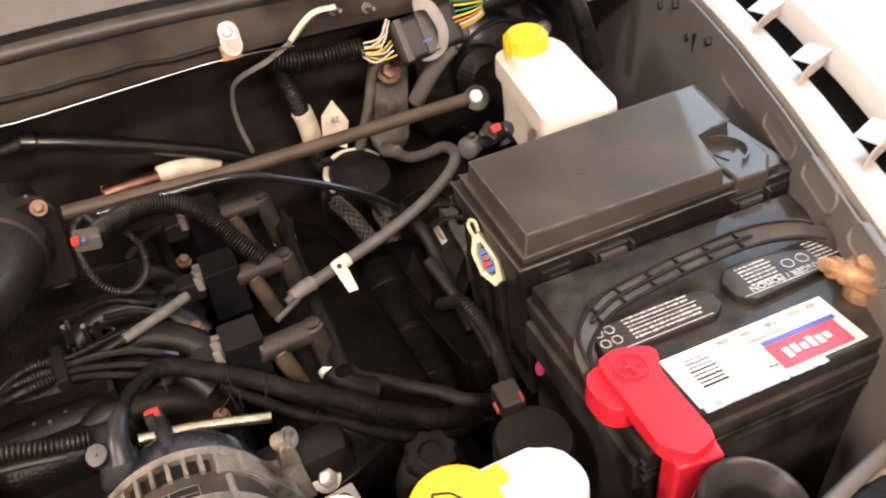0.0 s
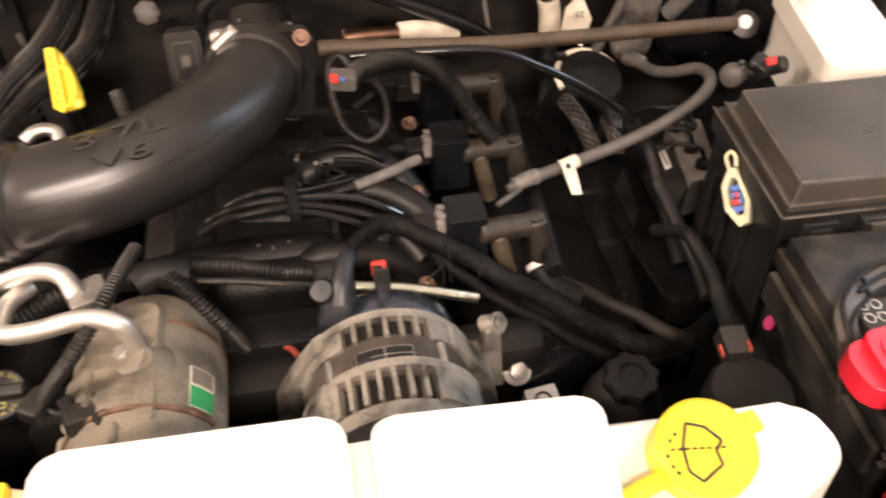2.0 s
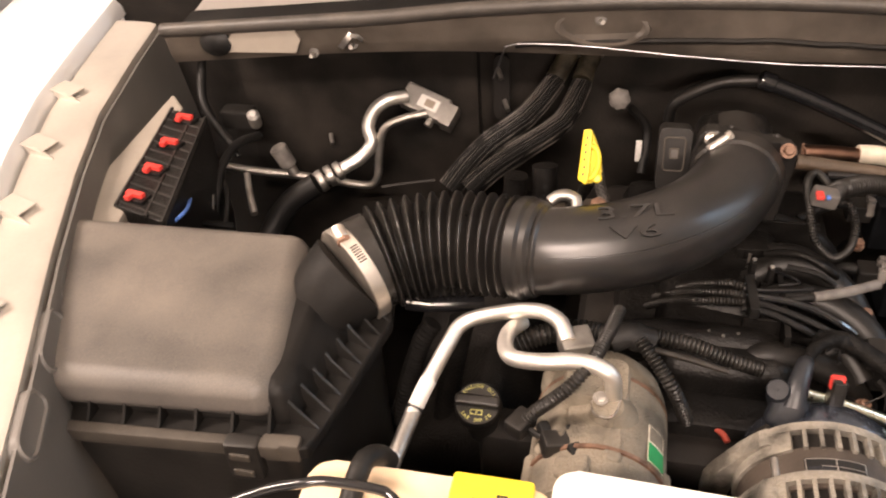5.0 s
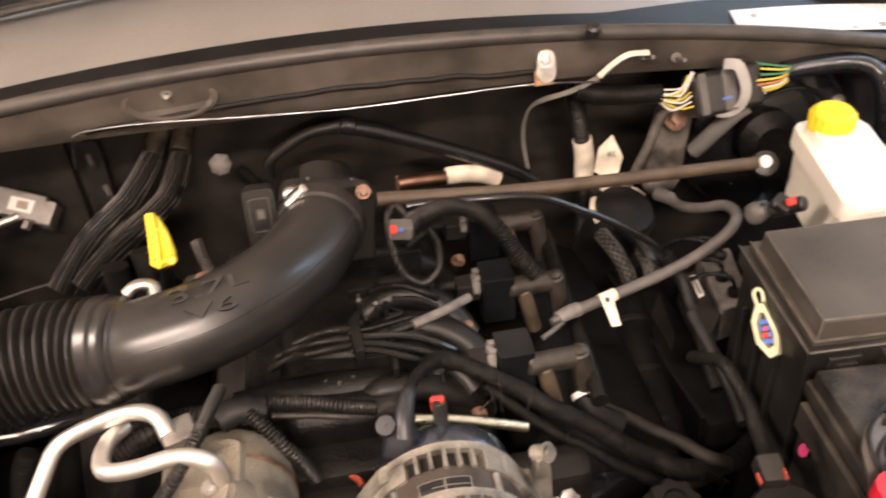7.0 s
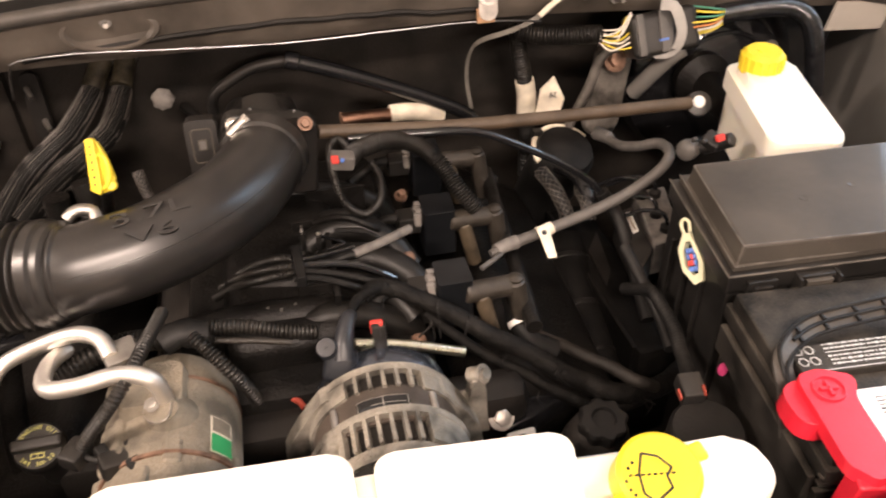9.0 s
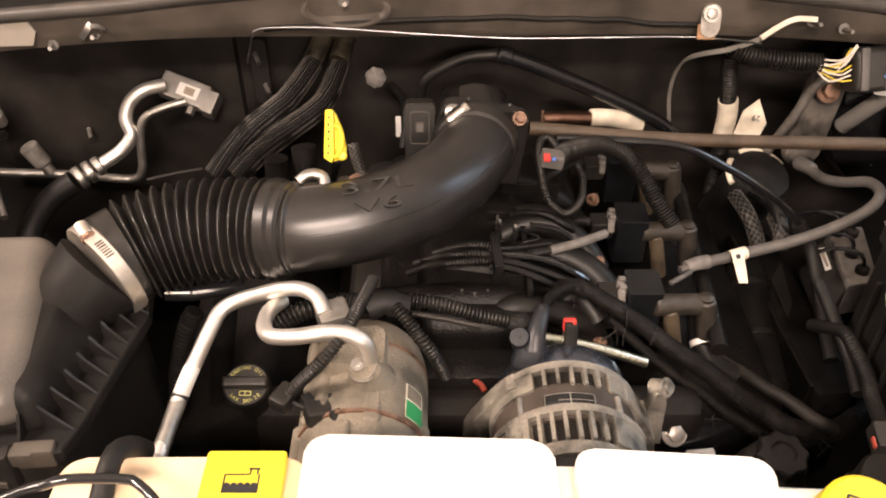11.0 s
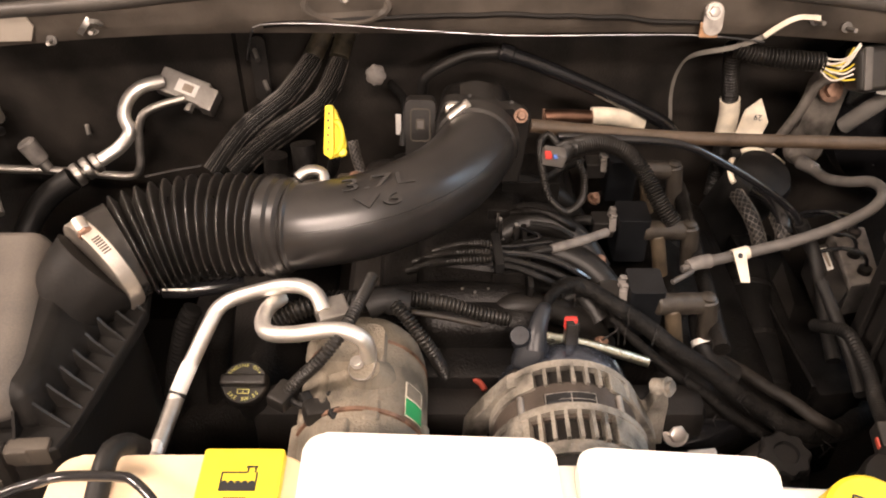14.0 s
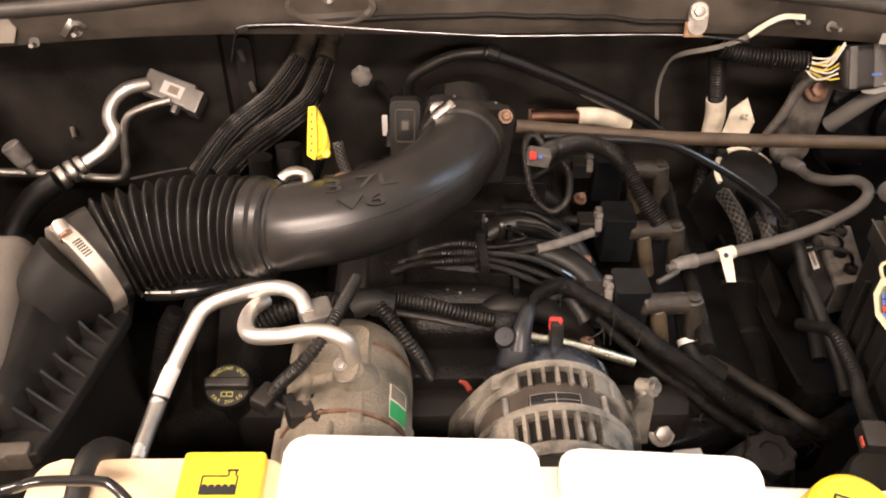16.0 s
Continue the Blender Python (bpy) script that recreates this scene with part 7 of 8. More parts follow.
lathe(bm := B(), Vector((0.2030, 0.3940, 0.9550)) - Vector((0, 0, 0.08)), (0, -0.1, 1), [(0, 0), (0.033, 0), (0.034, 0.075), (0.031, 0.081), (0, 0.083)], 36)
part("canister", bm, DARK_PLASTIC, dome)
box(bm := B(), (0.2020, 0.4250, 0.9650), (0.022, 0.026, 0.020), 0.003, (10, 0, -5))
pl = part("plug", bm, BLACK_PLASTIC, dome)
for x in (-0.0125, 0.0125):
    box(bm := B(), Vector((0.1970, 0.4140, 0.9740)) + Vector((x * 0.94, 0, 0)), (0.002, 0.010, 0.005), 0.0008, (10, 0, -5))
    sub("orange_lock", bm, ORANGE, pl, "orange lock tab")
part("lead", tube(B(), [(0.2050, 0.4330, 0.9650), (0.2200, 0.4620, 0.9450), (0.2290, 0.4860, 0.9340), (0.2330, 0.5010, 0.9300), (0.2400, 0.5310, 0.9300), (0.2410, 0.5630, 0.9300), (0.2390, 0.5930, 0.9280), (0.2340, 0.6400, 0.8900)], 0.0075, 12, 0.0012, ripple(0.0046, 0.12)), RUBBER, dome, "", 80)
lathe(bm := B(), (0.2460, 0.4450, 0.9600), (-0.8, -0.5, 0.2), [(0.0045, 0), (0.0045, 0.003), (0, 0.004)], 14, 1.6)
solo("pink_marker", bm, PINK, "pink paint marker on the battery tray", "marker")
bk = thing("square_bracket", (0.0420, 0.4220, 0.9500), "bare steel square bracket with a hole", "bracket")
m = Matrix.Translation(Vector((0.0470, 0.4230, 0.9360))) @ pose(0, 0, 0, 12, 0, 6) @ Matrix.Scale(0.82, 4)
bm = B()
sect = rounded(-0.016, -0.014, 0.016, 0.014, 0.002, 2)
prism(bm, sect, -0.003, 0.0, 0.0006)
part("plate", turned(bm, m), PIPE_DULL, bk)
part("hole", turned(lathe(B(), (0, 0, 0.0), (0, 0, 1), [(0.006, 0), (0.007, 0.001), (0.0085, 0.0006), (0.009, 0)], 18), m), GREASE, bk)
part("leg", turned(box(B(), (0, 0.012, -0.03), (0.030, 0.003, 0.055), 0.001), m), PIPE_DULL, bk)
wb = thing("tensioner_bracket", (0.06, 0.50, 0.85), "black cast bracket with steel bolt", "bracket")
prism(bm := B(), [(p[0], p[1]) for p in [(0.0330, 0.5120, 0.8700), (0.0600, 0.5310, 0.8700), (0.1280, 0.5190, 0.8700), (0.0820, 0.4970, 0.8700), (0.0530, 0.4860, 0.8700)]], -0.03, 0.0, 0.004, at=(0, 0, 0.872))
part("arm", bm, GLOSS_BLACK, wb)
bolt(bm := B(), (0.0460, 0.4970, 0.8800), (0.1, -0.7, 0.7), 0.009, 0.012)
part("bolt", bm, STEEL, wb)
pipe = thing("air_duct_mouth", (0.30, 0.18, 0.95), "black rubber duct mouth beside the battery", "duct")
DM = Vector((0.2550, 0.2070, 1.0500))
lathe(bm := B(), DM, (0.05, -0.1, 1), [(0.030, -0.12), (0.031, -0.01), (0.0335, -0.004), (0.0335, 0.001), (0.031, 0.003), (0.0285, 0.001), (0.022, -0.010), (0.0195, -0.014), (0.0175, -0.10)], 44)
part("mouth", bm, BLACK_PLASTIC, pipe, "dusty grey-black flared rubber rim")
lathe(bm := B(), DM, (0.05, -0.1, 1), [(0.0345, -0.030), (0.0352, -0.028), (0.0352, -0.020), (0.0345, -0.018)], 44)
part("band", bm, PIPE_DULL, pipe)
lathe(bm := B(), DM, (0.05, -0.1, 1), [(0.017, -0.06), (0, -0.062)], 32)
part("inner_plug", bm, GREASE, pipe)
hose("front_trim", [(0.3170, 0.2050, 1.0000), (0.3510, 0.2120, 1.0000), (0.3940, 0.2200, 1.0000)], 0.006, BAY_PAINT, "grey trim edge at the front corner of the battery", "trim")
hose("ground_lead", [(0.3320, 0.1950, 0.9850), (0.3640, 0.2020, 0.9850), (0.3980, 0.2080, 0.9850)], 0.013, CABLE, "pale dirty ground lead beside the trim", "cable")

# ---- battery details ----
def on_top(name, x, y, w, h, z, material, parent, label="", bevel=0.0, t=0.0006):
    return part(name, on_battery(box(B(), (x, y, z), (w, h, t), bevel)), material, parent, label)


panels = []
for name, outline in (("cell_cover", [(-0.122, 0.013), (-0.022, 0.013), (-0.012, 0.003), (-0.012, -0.010), (-0.024, -0.019), (-0.122, -0.019)]), ("cell_cover", [(0.000, 0.010), (0.010, 0.022), (0.116, 0.022), (0.116, -0.014), (0.012, -0.020), (0.000, -0.010)])):
    p = part(name, on_battery(prism(B(), outline, 1.030, 1.0405, 0.002, 0.001)), BATTERY_BLACK, battery, "raised black cell cover with white print")
    panels.append(p)
random.seed(4)
for p, x0, x1 in ((panels[0], -0.092, -0.030), (panels[1], 0.018, 0.050), (panels[1], 0.084, 0.112)):
    for row in range(6):
        y = 0.010 - 0.0042 * row + (0.006 if x0 > 0 else 0)
        if row == 2 and x0 < 0:
            sub("print_rule", on_battery(box(B(), ((x0 + x1) / 2, y, 1.0408), (x1 - x0, 0.0006, 0.0003))), PALE_INK, p)
            continue
        x = x0
        while x < x1 - 0.004:
            w = random.uniform(0.0012, 0.0050)
            sub("print_bar", on_battery(box(B(), (x + w / 2, y, 1.0408), (w, random.uniform(0.0010, 0.0020), 0.0003))), PALE_INK, p)
            x += w + random.uniform(0.0006, 0.0016)
sub("print_rule", on_battery(box(B(), (-0.072, -0.0165, 1.0408), (0.092, 0.0007, 0.0003))), PALE_INK, panels[0])
sub("print_rule", on_battery(box(B(), (0.056, -0.0135, 1.0408), (0.100, 0.0007, 0.0003))), PALE_INK, panels[1])
for k in range(4):
    x, y = -0.115 + 0.010 * (k % 2), 0.006 - 0.012 * (k // 2)
    sub("symbol", on_battery(tube(B(), [(x + 0.004 * math.cos(a), y + 0.0045 * math.sin(a), 1.0407) for a in [2 * math.pi * j / 6 for j in range(7)]], 0.0005, 5, raw=True, caps=False)), PALE_INK, panels[0])
for k in range(2):
    x = 0.060 + 0.014 * k
    sub("symbol", on_battery(tube(B(), [(x + 0.005 * math.cos(a), 0.003 + 0.005 * math.sin(a), 1.0407) for a in [2 * math.pi * j / 14 for j in range(15)]], 0.0005, 5, raw=True, caps=False)), PALE_INK, panels[1])


def battery_words(words, size, x, y, z, material, parent):
    return sub("printed_words", lettering(words, size, BM @ Matrix.Translation((x, y, z)) @ Matrix.Rotation(math.pi, 4, "Z"), 0.0002), material, parent)


battery_words("DANGER / POISON", 0.0088, 0.052, -0.0085, 1.0407, PALE_INK, panels[1])
lab = bpy.data.objects["label"] if "label" in bpy.data.objects else None
for o in battery.children:
    if o.name.startswith("label"):
        lab = o
battery_words("700", 0.007, 0.008, -0.041, 1.0342, INK, lab)
battery_words("WARNING", 0.0045, -0.013, -0.077, 1.0342, INK, lab)
for k, (h, w) in enumerate(((0.0008, 0.020), (0.0012, 0.021), (0.0010, 0.021), (0.0018, 0.022), (0.0012, 0.022), (0.0020, 0.022), (0.0016, 0.022), (0.0022, 0.022))):
    sub("barcode_bar", on_battery(box(B(), (-0.063, -0.044 - 0.0038 * k, 1.0341), (w, h, 0.0003))), INK, lab)
for x, y, w in ((-0.035, -0.040, 0.010), (-0.015, -0.041, 0.010), (0.030, -0.040, 0.012), (0.046, -0.040, 0.008), (-0.005, -0.050, 0.030)):
    sub("print_bar", on_battery(box(B(), (x, y, 1.0341), (w, 0.0020 if y < -0.045 else 0.0038, 0.0003))), CABLE, lab)
on_top("blue_label", 0.0205, -0.0568, 0.066, 0.0046, 1.0344, LABEL_BLUE, battery, "blue label stripe")
for k in range(6):
    on_top("mark_stroke", -0.001 + 0.0072 * k, -0.0715 + 0.001 * (k % 2), 0.0048, 0.010 - 0.002 * (k % 3), 1.0349, PAPER, battery)
# wrinkled clear edge of the label
rows = []
for j in range(4):
    rows.append([tuple(BM @ Vector((-0.086 + 0.105 * i / 40, -0.0850 - 0.0022 * j, 1.0342 + 0.0012 * noise.noise(Vector((i * 0.9, j * 1.3, 5)))))) for i in range(41)])
part("label_edge", sheet(B(), rows, 0.0003), STEEL, battery, "wrinkled foil edge of the label")
# carry strap with openwork ribs
SP = [Vector(q) for q in [(0.2440, 0.3380, 0.9900), (0.2420, 0.3560, 1.0300), (0.2480, 0.3800, 1.0440), (0.2820, 0.4010, 1.0470), (0.3290, 0.4070, 1.0480), (0.3860, 0.4080, 1.0490), (0.4400, 0.4030, 1.0490), (0.4740, 0.3880, 1.0480), (0.4860, 0.3690, 1.0440), (0.4880, 0.3500, 1.0300)]]
hs = part("carry_strap", strap(SP, 0.016, (0, -0.45, 0.89), 0.003), SEAL, battery, "flexible black rubber carry strap")
path = spline(SP, 0.004)
for off in (-0.0085, 0.0, 0.0085):
    side = [p + Vector((0, off * 0.89, off * 0.45 + 0.0018)) for p in (path[8:-8] if off else path[22:-22])]
    sub("strap_edge", tube(B(), side, 0.0018, 8, raw=True), RUBBER, hs)
for i in range(24, len(path) - 22, 7):
    for sgn in (-1, 1):
        c = path[i] + Vector((0, 0.0042 * sgn * 0.89, 0.0042 * sgn * 0.45 + 0.0022))
        sub("strap_rib", box(B(), c, (0.0030, 0.0070, 0.0030), 0.0008), RUBBER, hs)
for z in (1.008, 1.000, 0.990):
    part("case_step", on_battery(box(B(), (-0.003, -0.0905, z), (0.268, 0.006, 0.003), 0.001)), BATTERY_BLACK, battery)
part("side_rail", on_battery(box(B(), (-0.136, 0.0, 0.985), (0.008, 0.17, 0.03), 0.002)), BATTERY_BLACK, battery)
# terminals and covers
tc = thing("terminal_cover", (0.2600, 0.3360, 1.0400), "red plastic cover over the positive battery terminal", "terminal cover")
def softened(outline, cut, times=2):
    for _ in range(times):
        outline = [q for a, b in zip(outline, outline[1:] + outline[:1]) for q in (((1 - cut) * a[0] + cut * b[0], (1 - cut) * a[1] + cut * b[1]), (cut * a[0] + (1 - cut) * b[0], cut * a[1] + (1 - cut) * b[1]))]
    return outline


head = softened([(0.2410, 0.3525), (0.2584, 0.3550), (0.2805, 0.3440), (0.2820, 0.3366), (0.2735, 0.3218), (0.2715, 0.3068), (0.2672, 0.2540), (0.2445, 0.2500), (0.2310, 0.2668), (0.2333, 0.3023), (0.2345, 0.3170), (0.2365, 0.3426)], 0.12)
part("hood", prism(B(), head[::-1], 1.043, 1.0555, 0.0022, 0.0010, seg=3), RED, tc, "glossy red plastic hood", 60)
lobe = softened([(0.2560, 0.3500), (0.2358, 0.3520), (0.2270, 0.3480), (0.2212, 0.3383), (0.2205, 0.3207), (0.2245, 0.3100), (0.2331, 0.3055), (0.2560, 0.3060)], 0.22)
part("side_bulge", prism(B(), lobe[::-1], 1.032, 1.0500, 0.0050, 0.0015, seg=4), RED, tc, "", 60)
pc = Vector((0.2560, 0.3330, 1.0556))
lathe(bm := B(), pc, (0, 0, 1), [(0.0106, -0.001), (0.0112, 0.0016), (0.0126, 0.0016), (0.0132, -0.001)], 36)
part("plus_ring", bm, RED, tc)
for w, h in ((0.015, 0.0035), (0.0035, 0.015)):
    box(bm := B(), pc + Vector((0, 0, 0.0006)), (w, h, 0.0030), 0.0008, (0, 0, -5))
    part("plus_bar", bm, RED, tc)
e0, e1 = Vector((0.2400, 0.2610, 1.0440)), Vector((0.2700, 0.2550, 1.0440))
dirn = (e1 - e0).normalized()
c = (e0 + e1) / 2 + Vector((-0.002, 0.004, -0.036))
box(bm := B(), c, ((e1 - e0).length * 1.10, 0.022, 0.080), 0.003, (4, 0, math.degrees(math.atan2(dirn.y, dirn.x))), 3)
part("cable_drop", bm, RED, tc, "red cover down over the cable")
nc = thing("negative_clamp", (0.4690, 0.3190, 1.0400), "corroded brass negative battery clamp", "battery clamp")
NC = Vector((0.4640, 0.3190, 1.0450))
lathe(bm := B(), NC - Vector((0, 0, 0.012)), (0, 0, 1), [(0, 0), (0.014, 0), (0.014, 0.022), (0.009, 0.024), (0.009, 0.034), (0, 0.035)], 22)
part("post", bm, CORRODED, nc)
box(bm := B(), NC + Vector((0.006, 0.004, 0.006)), (0.044, 0.034, 0.018), 0.006, (0, 8, 20), 3)
part("clamp_body", bm, CORRODED, nc, "greenish corroded clamp")
bolt(bm := B(), NC + Vector((-0.014, 0.016, 0.010)), (-0.8, 0.2, 0.5), 0.006, 0.016)
part("clamp_bolt", bm, CORRODED, nc)
part("cable", tube(B(), [NC + Vector((0.02, 0, 0.002)), NC + Vector((0.045, -0.015, 0.0)), NC + Vector((0.06, -0.06, -0.03)), NC + Vector((0.05, -0.12, -0.09))], 0.0095, 14), CABLE, nc, "pale dirty ground cable")
prism(bm := B(), rounded(0.225, 0.26, 0.535, 0.48, 0.01), 0.82, 0.84, 0.003)
solo("battery_tray", bm, BLACK_PLASTIC, "black plastic battery tray", "tray")

# ---- fuse box details ----
def on_fuse(bm):
    return turned(bm, FM)


for x in (-0.060, 0.085):
    la = part("latch", on_fuse(box(B(), (x, -0.081, 1.030), (0.036, 0.008, 0.020), 0.002)), BLACK_PLASTIC, fuse)
    for dx in (-0.019, 0.019):
        sub("latch_wall", on_fuse(box(B(), (x + dx, -0.084, 1.030), (0.003, 0.014, 0.022), 0.001)), BLACK_PLASTIC, la)
    sub("latch_bar", on_fuse(box(B(), (x, -0.087, 1.034), (0.026, 0.005, 0.006), 0.001)), LID_PLASTIC, la)
for x in (-0.112, 0.118):
    la = part("slot_frame", on_fuse(box(B(), (x, -0.080, 1.030), (0.030, 0.006, 0.016), 0.002)), BLACK_PLASTIC, fuse)
    sub("slot_tab", on_fuse(box(B(), (x, -0.084, 1.030), (0.018, 0.004, 0.007), 0.001)), GREASE, la)
part("lid_step", on_fuse(prism(B(), [(-0.139, -0.072), (0.128, -0.072), (0.138, -0.062), (0.138, 0.074), (-0.132, 0.074)], 1.043, 1.0520, 0.002)), LID_PLASTIC, fuse)
part("corner_block", on_fuse(prism(B(), [(0.074, -0.080), (0.108, -0.082), (0.128, -0.060), (0.134, -0.024), (0.120, -0.016), (0.106, -0.040), (0.090, -0.052), (0.074, -0.050)], 1.030, 1.0560, 0.003, 0.002, seg=3)), LID_PLASTIC, fuse)
cup = [(0.086 + 0.030 * math.cos(radians(a)), -0.036 + 0.026 * math.sin(radians(a))) for a in range(100, -75, -12)]
part("notch_wall", on_fuse(sheet(B(), [[(x, y, z) for x, y in cup] for z in (1.040, 1.050, 1.0615)], 0.0022)), LID_PLASTIC, fuse, "curved wall of the lid's notch")
part("notch_floor", on_fuse(prism(B(), cup, 1.030, 1.0535)), LID_PLASTIC, fuse)
for x, y in ((-0.045, -0.010), (0.012, 0.002)):
    part("moulding_dot", on_fuse(lathe(B(), (x, y, 1.0708), (0, 0, 1), [(0.0045, 0), (0.0045, 0.0006), (0.0035, 0.0006), (0.003, 0.0003), (0, 0.0003)], 20)), LID_PLASTIC, fuse)
top = [(x * 0.972, y * 0.950) for x, y in LID]
for a, b in list(zip(top, top[1:] + top[:1])):
    part("worn_edge", on_fuse(tube(B(), [(a[0], a[1], 1.0700), (b[0], b[1], 1.0700)], 0.0011, 6, 0.02)), WORN_EDGE, fuse)
for a, b in (((-0.139, -0.0722), (0.128, -0.0722)), ((-0.139, -0.0722), (-0.132, 0.074)), ((-0.1455, -0.0782), (0.140, -0.0782)), ((-0.1455, -0.0782), (-0.1405, 0.078))):
    z = 1.0515 if abs(a[1]) < 0.075 else 1.0445
    part("worn_edge", on_fuse(tube(B(), [(*a, z), (*b, z)], 0.0011, 6, 0.02)), WORN_EDGE, fuse)
part("worn_corner", on_fuse(tube(B(), [(LID[0][0], LID[0][1], 1.051), (top[0][0], top[0][1], 1.0700)], 0.0011, 6, 0.01)), WORN_EDGE, fuse)
for x in (0.03, 0.07):
    part("rear_latch", on_fuse(box(B(), (x, 0.084, 1.012), (0.024, 0.012, 0.016), 0.003)), BLACK_PLASTIC, fuse)
for k in range(3):
    part("side_rib", on_fuse(box(B(), (-0.142, -0.03 + 0.035 * k, 0.95), (0.006, 0.004, 0.09), 0.001)), BLACK_PLASTIC, fuse)

# ---- tank details ----
WM = Matrix.Translation((0.092, 0.2785, 1.0763)) @ pose(0, 0, 0, 13, 0, 12)


def on_cap(bm):
    return turned(bm, WM)


def on_face(p):
    """Drops a point onto the cap's tilted face."""
    return Vector((p[0], p[1], 1.0768 + 0.258 * (p[1] - 0.278) + 0.032 * (p[0] - 0.092)))


FAN = [on_face(p) for p in [(0.0830, 0.2920, 1.0780), (0.0930, 0.2880, 1.0780), (0.1000, 0.2790, 1.0780), (0.0950, 0.2740, 1.0780), (0.0960, 0.2660, 1.0780), (0.0820, 0.2590, 1.0780), (0.0760, 0.2660, 1.0780), (0.0770, 0.2790, 1.0780), (0.0830, 0.2920, 1.0780)]]
for p, q in zip(FAN, FAN[1:]):
    sub("symbol_line", tube(B(), [p, q], 0.0009, 6), INK, cap)
for k in range(8):
    p = on_face(Vector((0.0710, 0.2790, 1.0780)).lerp(Vector((0.1000, 0.2750, 1.0780)), k / 7))
    sub("symbol_dash", box(B(), p, (0.0024, 0.0010, 0.0012)), INK, cap)
for p in [(0.0750, 0.2870, 1.0780), (0.0710, 0.2840, 1.0780), (0.0670, 0.2760, 1.0780), (0.0680, 0.2700, 1.0780), (0.0700, 0.2660, 1.0780)]:
    sub("symbol_dash", box(B(), on_face(p), (0.0018, 0.0018, 0.0012)), INK, cap)
sub("cap_tab", on_cap(box(B(), (0.034, 0.004, -0.008), (0.016, 0.014, 0.006), 0.003, seg=3)), YELLOW, cap)
sub("cap_tether", tube(B(), [(0.064, 0.270, 1.062), (0.050, 0.266, 1.062), (0.038, 0.262, 1.060)], 0.006, 10, flat=0.5), YELLOW, cap)
SX, SY, SZ = -0.3298, 0.3118, 1.0682
for x, y, w, h in ((0, -0.0085, 0.0245, 0.0012), (-0.0120, -0.0015, 0.0012, 0.0150), (0.0120, -0.0015, 0.0012, 0.0150), (-0.0035, 0.0058, 0.0170, 0.0012), (0.0055, 0.0080, 0.0012, 0.0045), (0.0105, 0.0080, 0.0012, 0.0045), (0.0080, 0.0105, 0.0080, 0.0016), (0, -0.0055, 0.0235, 0.0050)):
    sub("symbol_line", box(B(), (SX + x, SY + y, SZ), (w, h, 0.0004)), INK, sq)
for k in range(5):
    sub("symbol_wave", lathe(B(), (SX - 0.0094 + 0.0047 * k, SY - 0.0030, SZ - 0.0002), (0, 0, 1), [(0.0023, 0), (0.0023, 0.0005), (0, 0.0005)], 8), INK, sq)
for sx in (-1, 1):
    for x, y, w, h in ((0.0040, -0.0215, 0.0068, 0.0010), (0.0040, -0.0145, 0.0068, 0.0010), (0.0074, -0.0180, 0.0010, 0.0080)):
        sub("book_symbol", box(B(), (SX + sx * x, SY + y, SZ), (w, h, 0.0004)), INK, sq)
sub("book_symbol", box(B(), (SX, SY - 0.0180, SZ), (0.0010, 0.0080, 0.0004)), INK, sq)
hose("overflow_hose", [(-0.4130, 0.3550, 1.0450), (-0.4160, 0.3440, 1.0650), (-0.4220, 0.3330, 1.0720), (-0.4240, 0.3180, 1.0700), (-0.4260, 0.2980, 1.0600)], 0.0080, RUBBER, "black overflow hose across the tank", "hose", 16)
hose("wire_bail", [(-0.5280, 0.2680, 1.0700), (-0.4750, 0.2850, 1.0900), (-0.4470, 0.2880, 1.1000), (-0.4350, 0.2920, 1.1000), (-0.3990, 0.2920, 1.1000), (-0.3870, 0.2880, 1.1000), (-0.3700, 0.2720, 1.1000), (-0.3590, 0.2550, 1.0900)], 0.0035, GLOSS_BLACK, "black wire bail in front of the tank", "wire", 12)

# ---- airbox details ----
for k in range(11):
    x = -0.845 + 0.032 * k
    prism(bm := B(), [(0, 0), (-0.020, 0), (-0.012, 0.004), (0, 0.022)], -0.0013, 0.0013, 0, at=(x, 0.3945 + 0.060 * (x + 0.51), 1.018), rot=(90, 0, 90))
    part("flange_rib", bm, DARK_PLASTIC, airbox)
for k in range(8):
    s = k / 7
    x, y = -0.490 + 0.024 * s, 0.396 + 0.134 * s
    prism(bm := B(), [(0.004, 0), (-0.022, 0), (-0.020, 0.028 - 0.008 * s), (-0.014, 0.020 - 0.008 * s)], -0.0013, 0.0013, 0, at=(x, y, 1.017), rot=(90, 0, -6 - 18 * s))
    part("flange_rib", bm, BLACK_PLASTIC, airbox)
CP = Vector((-0.5440, 0.3700, 1.0020))
box(bm := B(), CP, (0.030, 0.016, 0.044), 0.004, (0, 0, 4))
cl = part("clip", bm, BLACK_PLASTIC, airbox, "moulded black latch")
for z in (-0.010, 0.010):
    sub("clip_slot", box(B(), CP + Vector((0, -0.009, z)), (0.018, 0.003, 0.007), 0.001), LID_PLASTIC, cl)
box(bm := B(), (-0.5130, 0.3770, 1.0110), (0.034, 0.014, 0.022), 0.004, (0, 0, 4))
part("corner_block", bm, LID_PLASTIC, airbox)
hose("bleed_tube", [(-0.4580, 0.5710, 1.0050), (-0.4370, 0.5700, 1.0060), (-0.4110, 0.5760, 1.0050), (-0.3860, 0.5870, 1.0000)], 0.008, GLOSS_BLACK, "glossy black tube under the intake bellows", "hose", 14)
box(bm := B(), (-0.4430, 0.5620, 1.0140), (0.024, 0.002, 0.008), 0, (50, 0, 0))
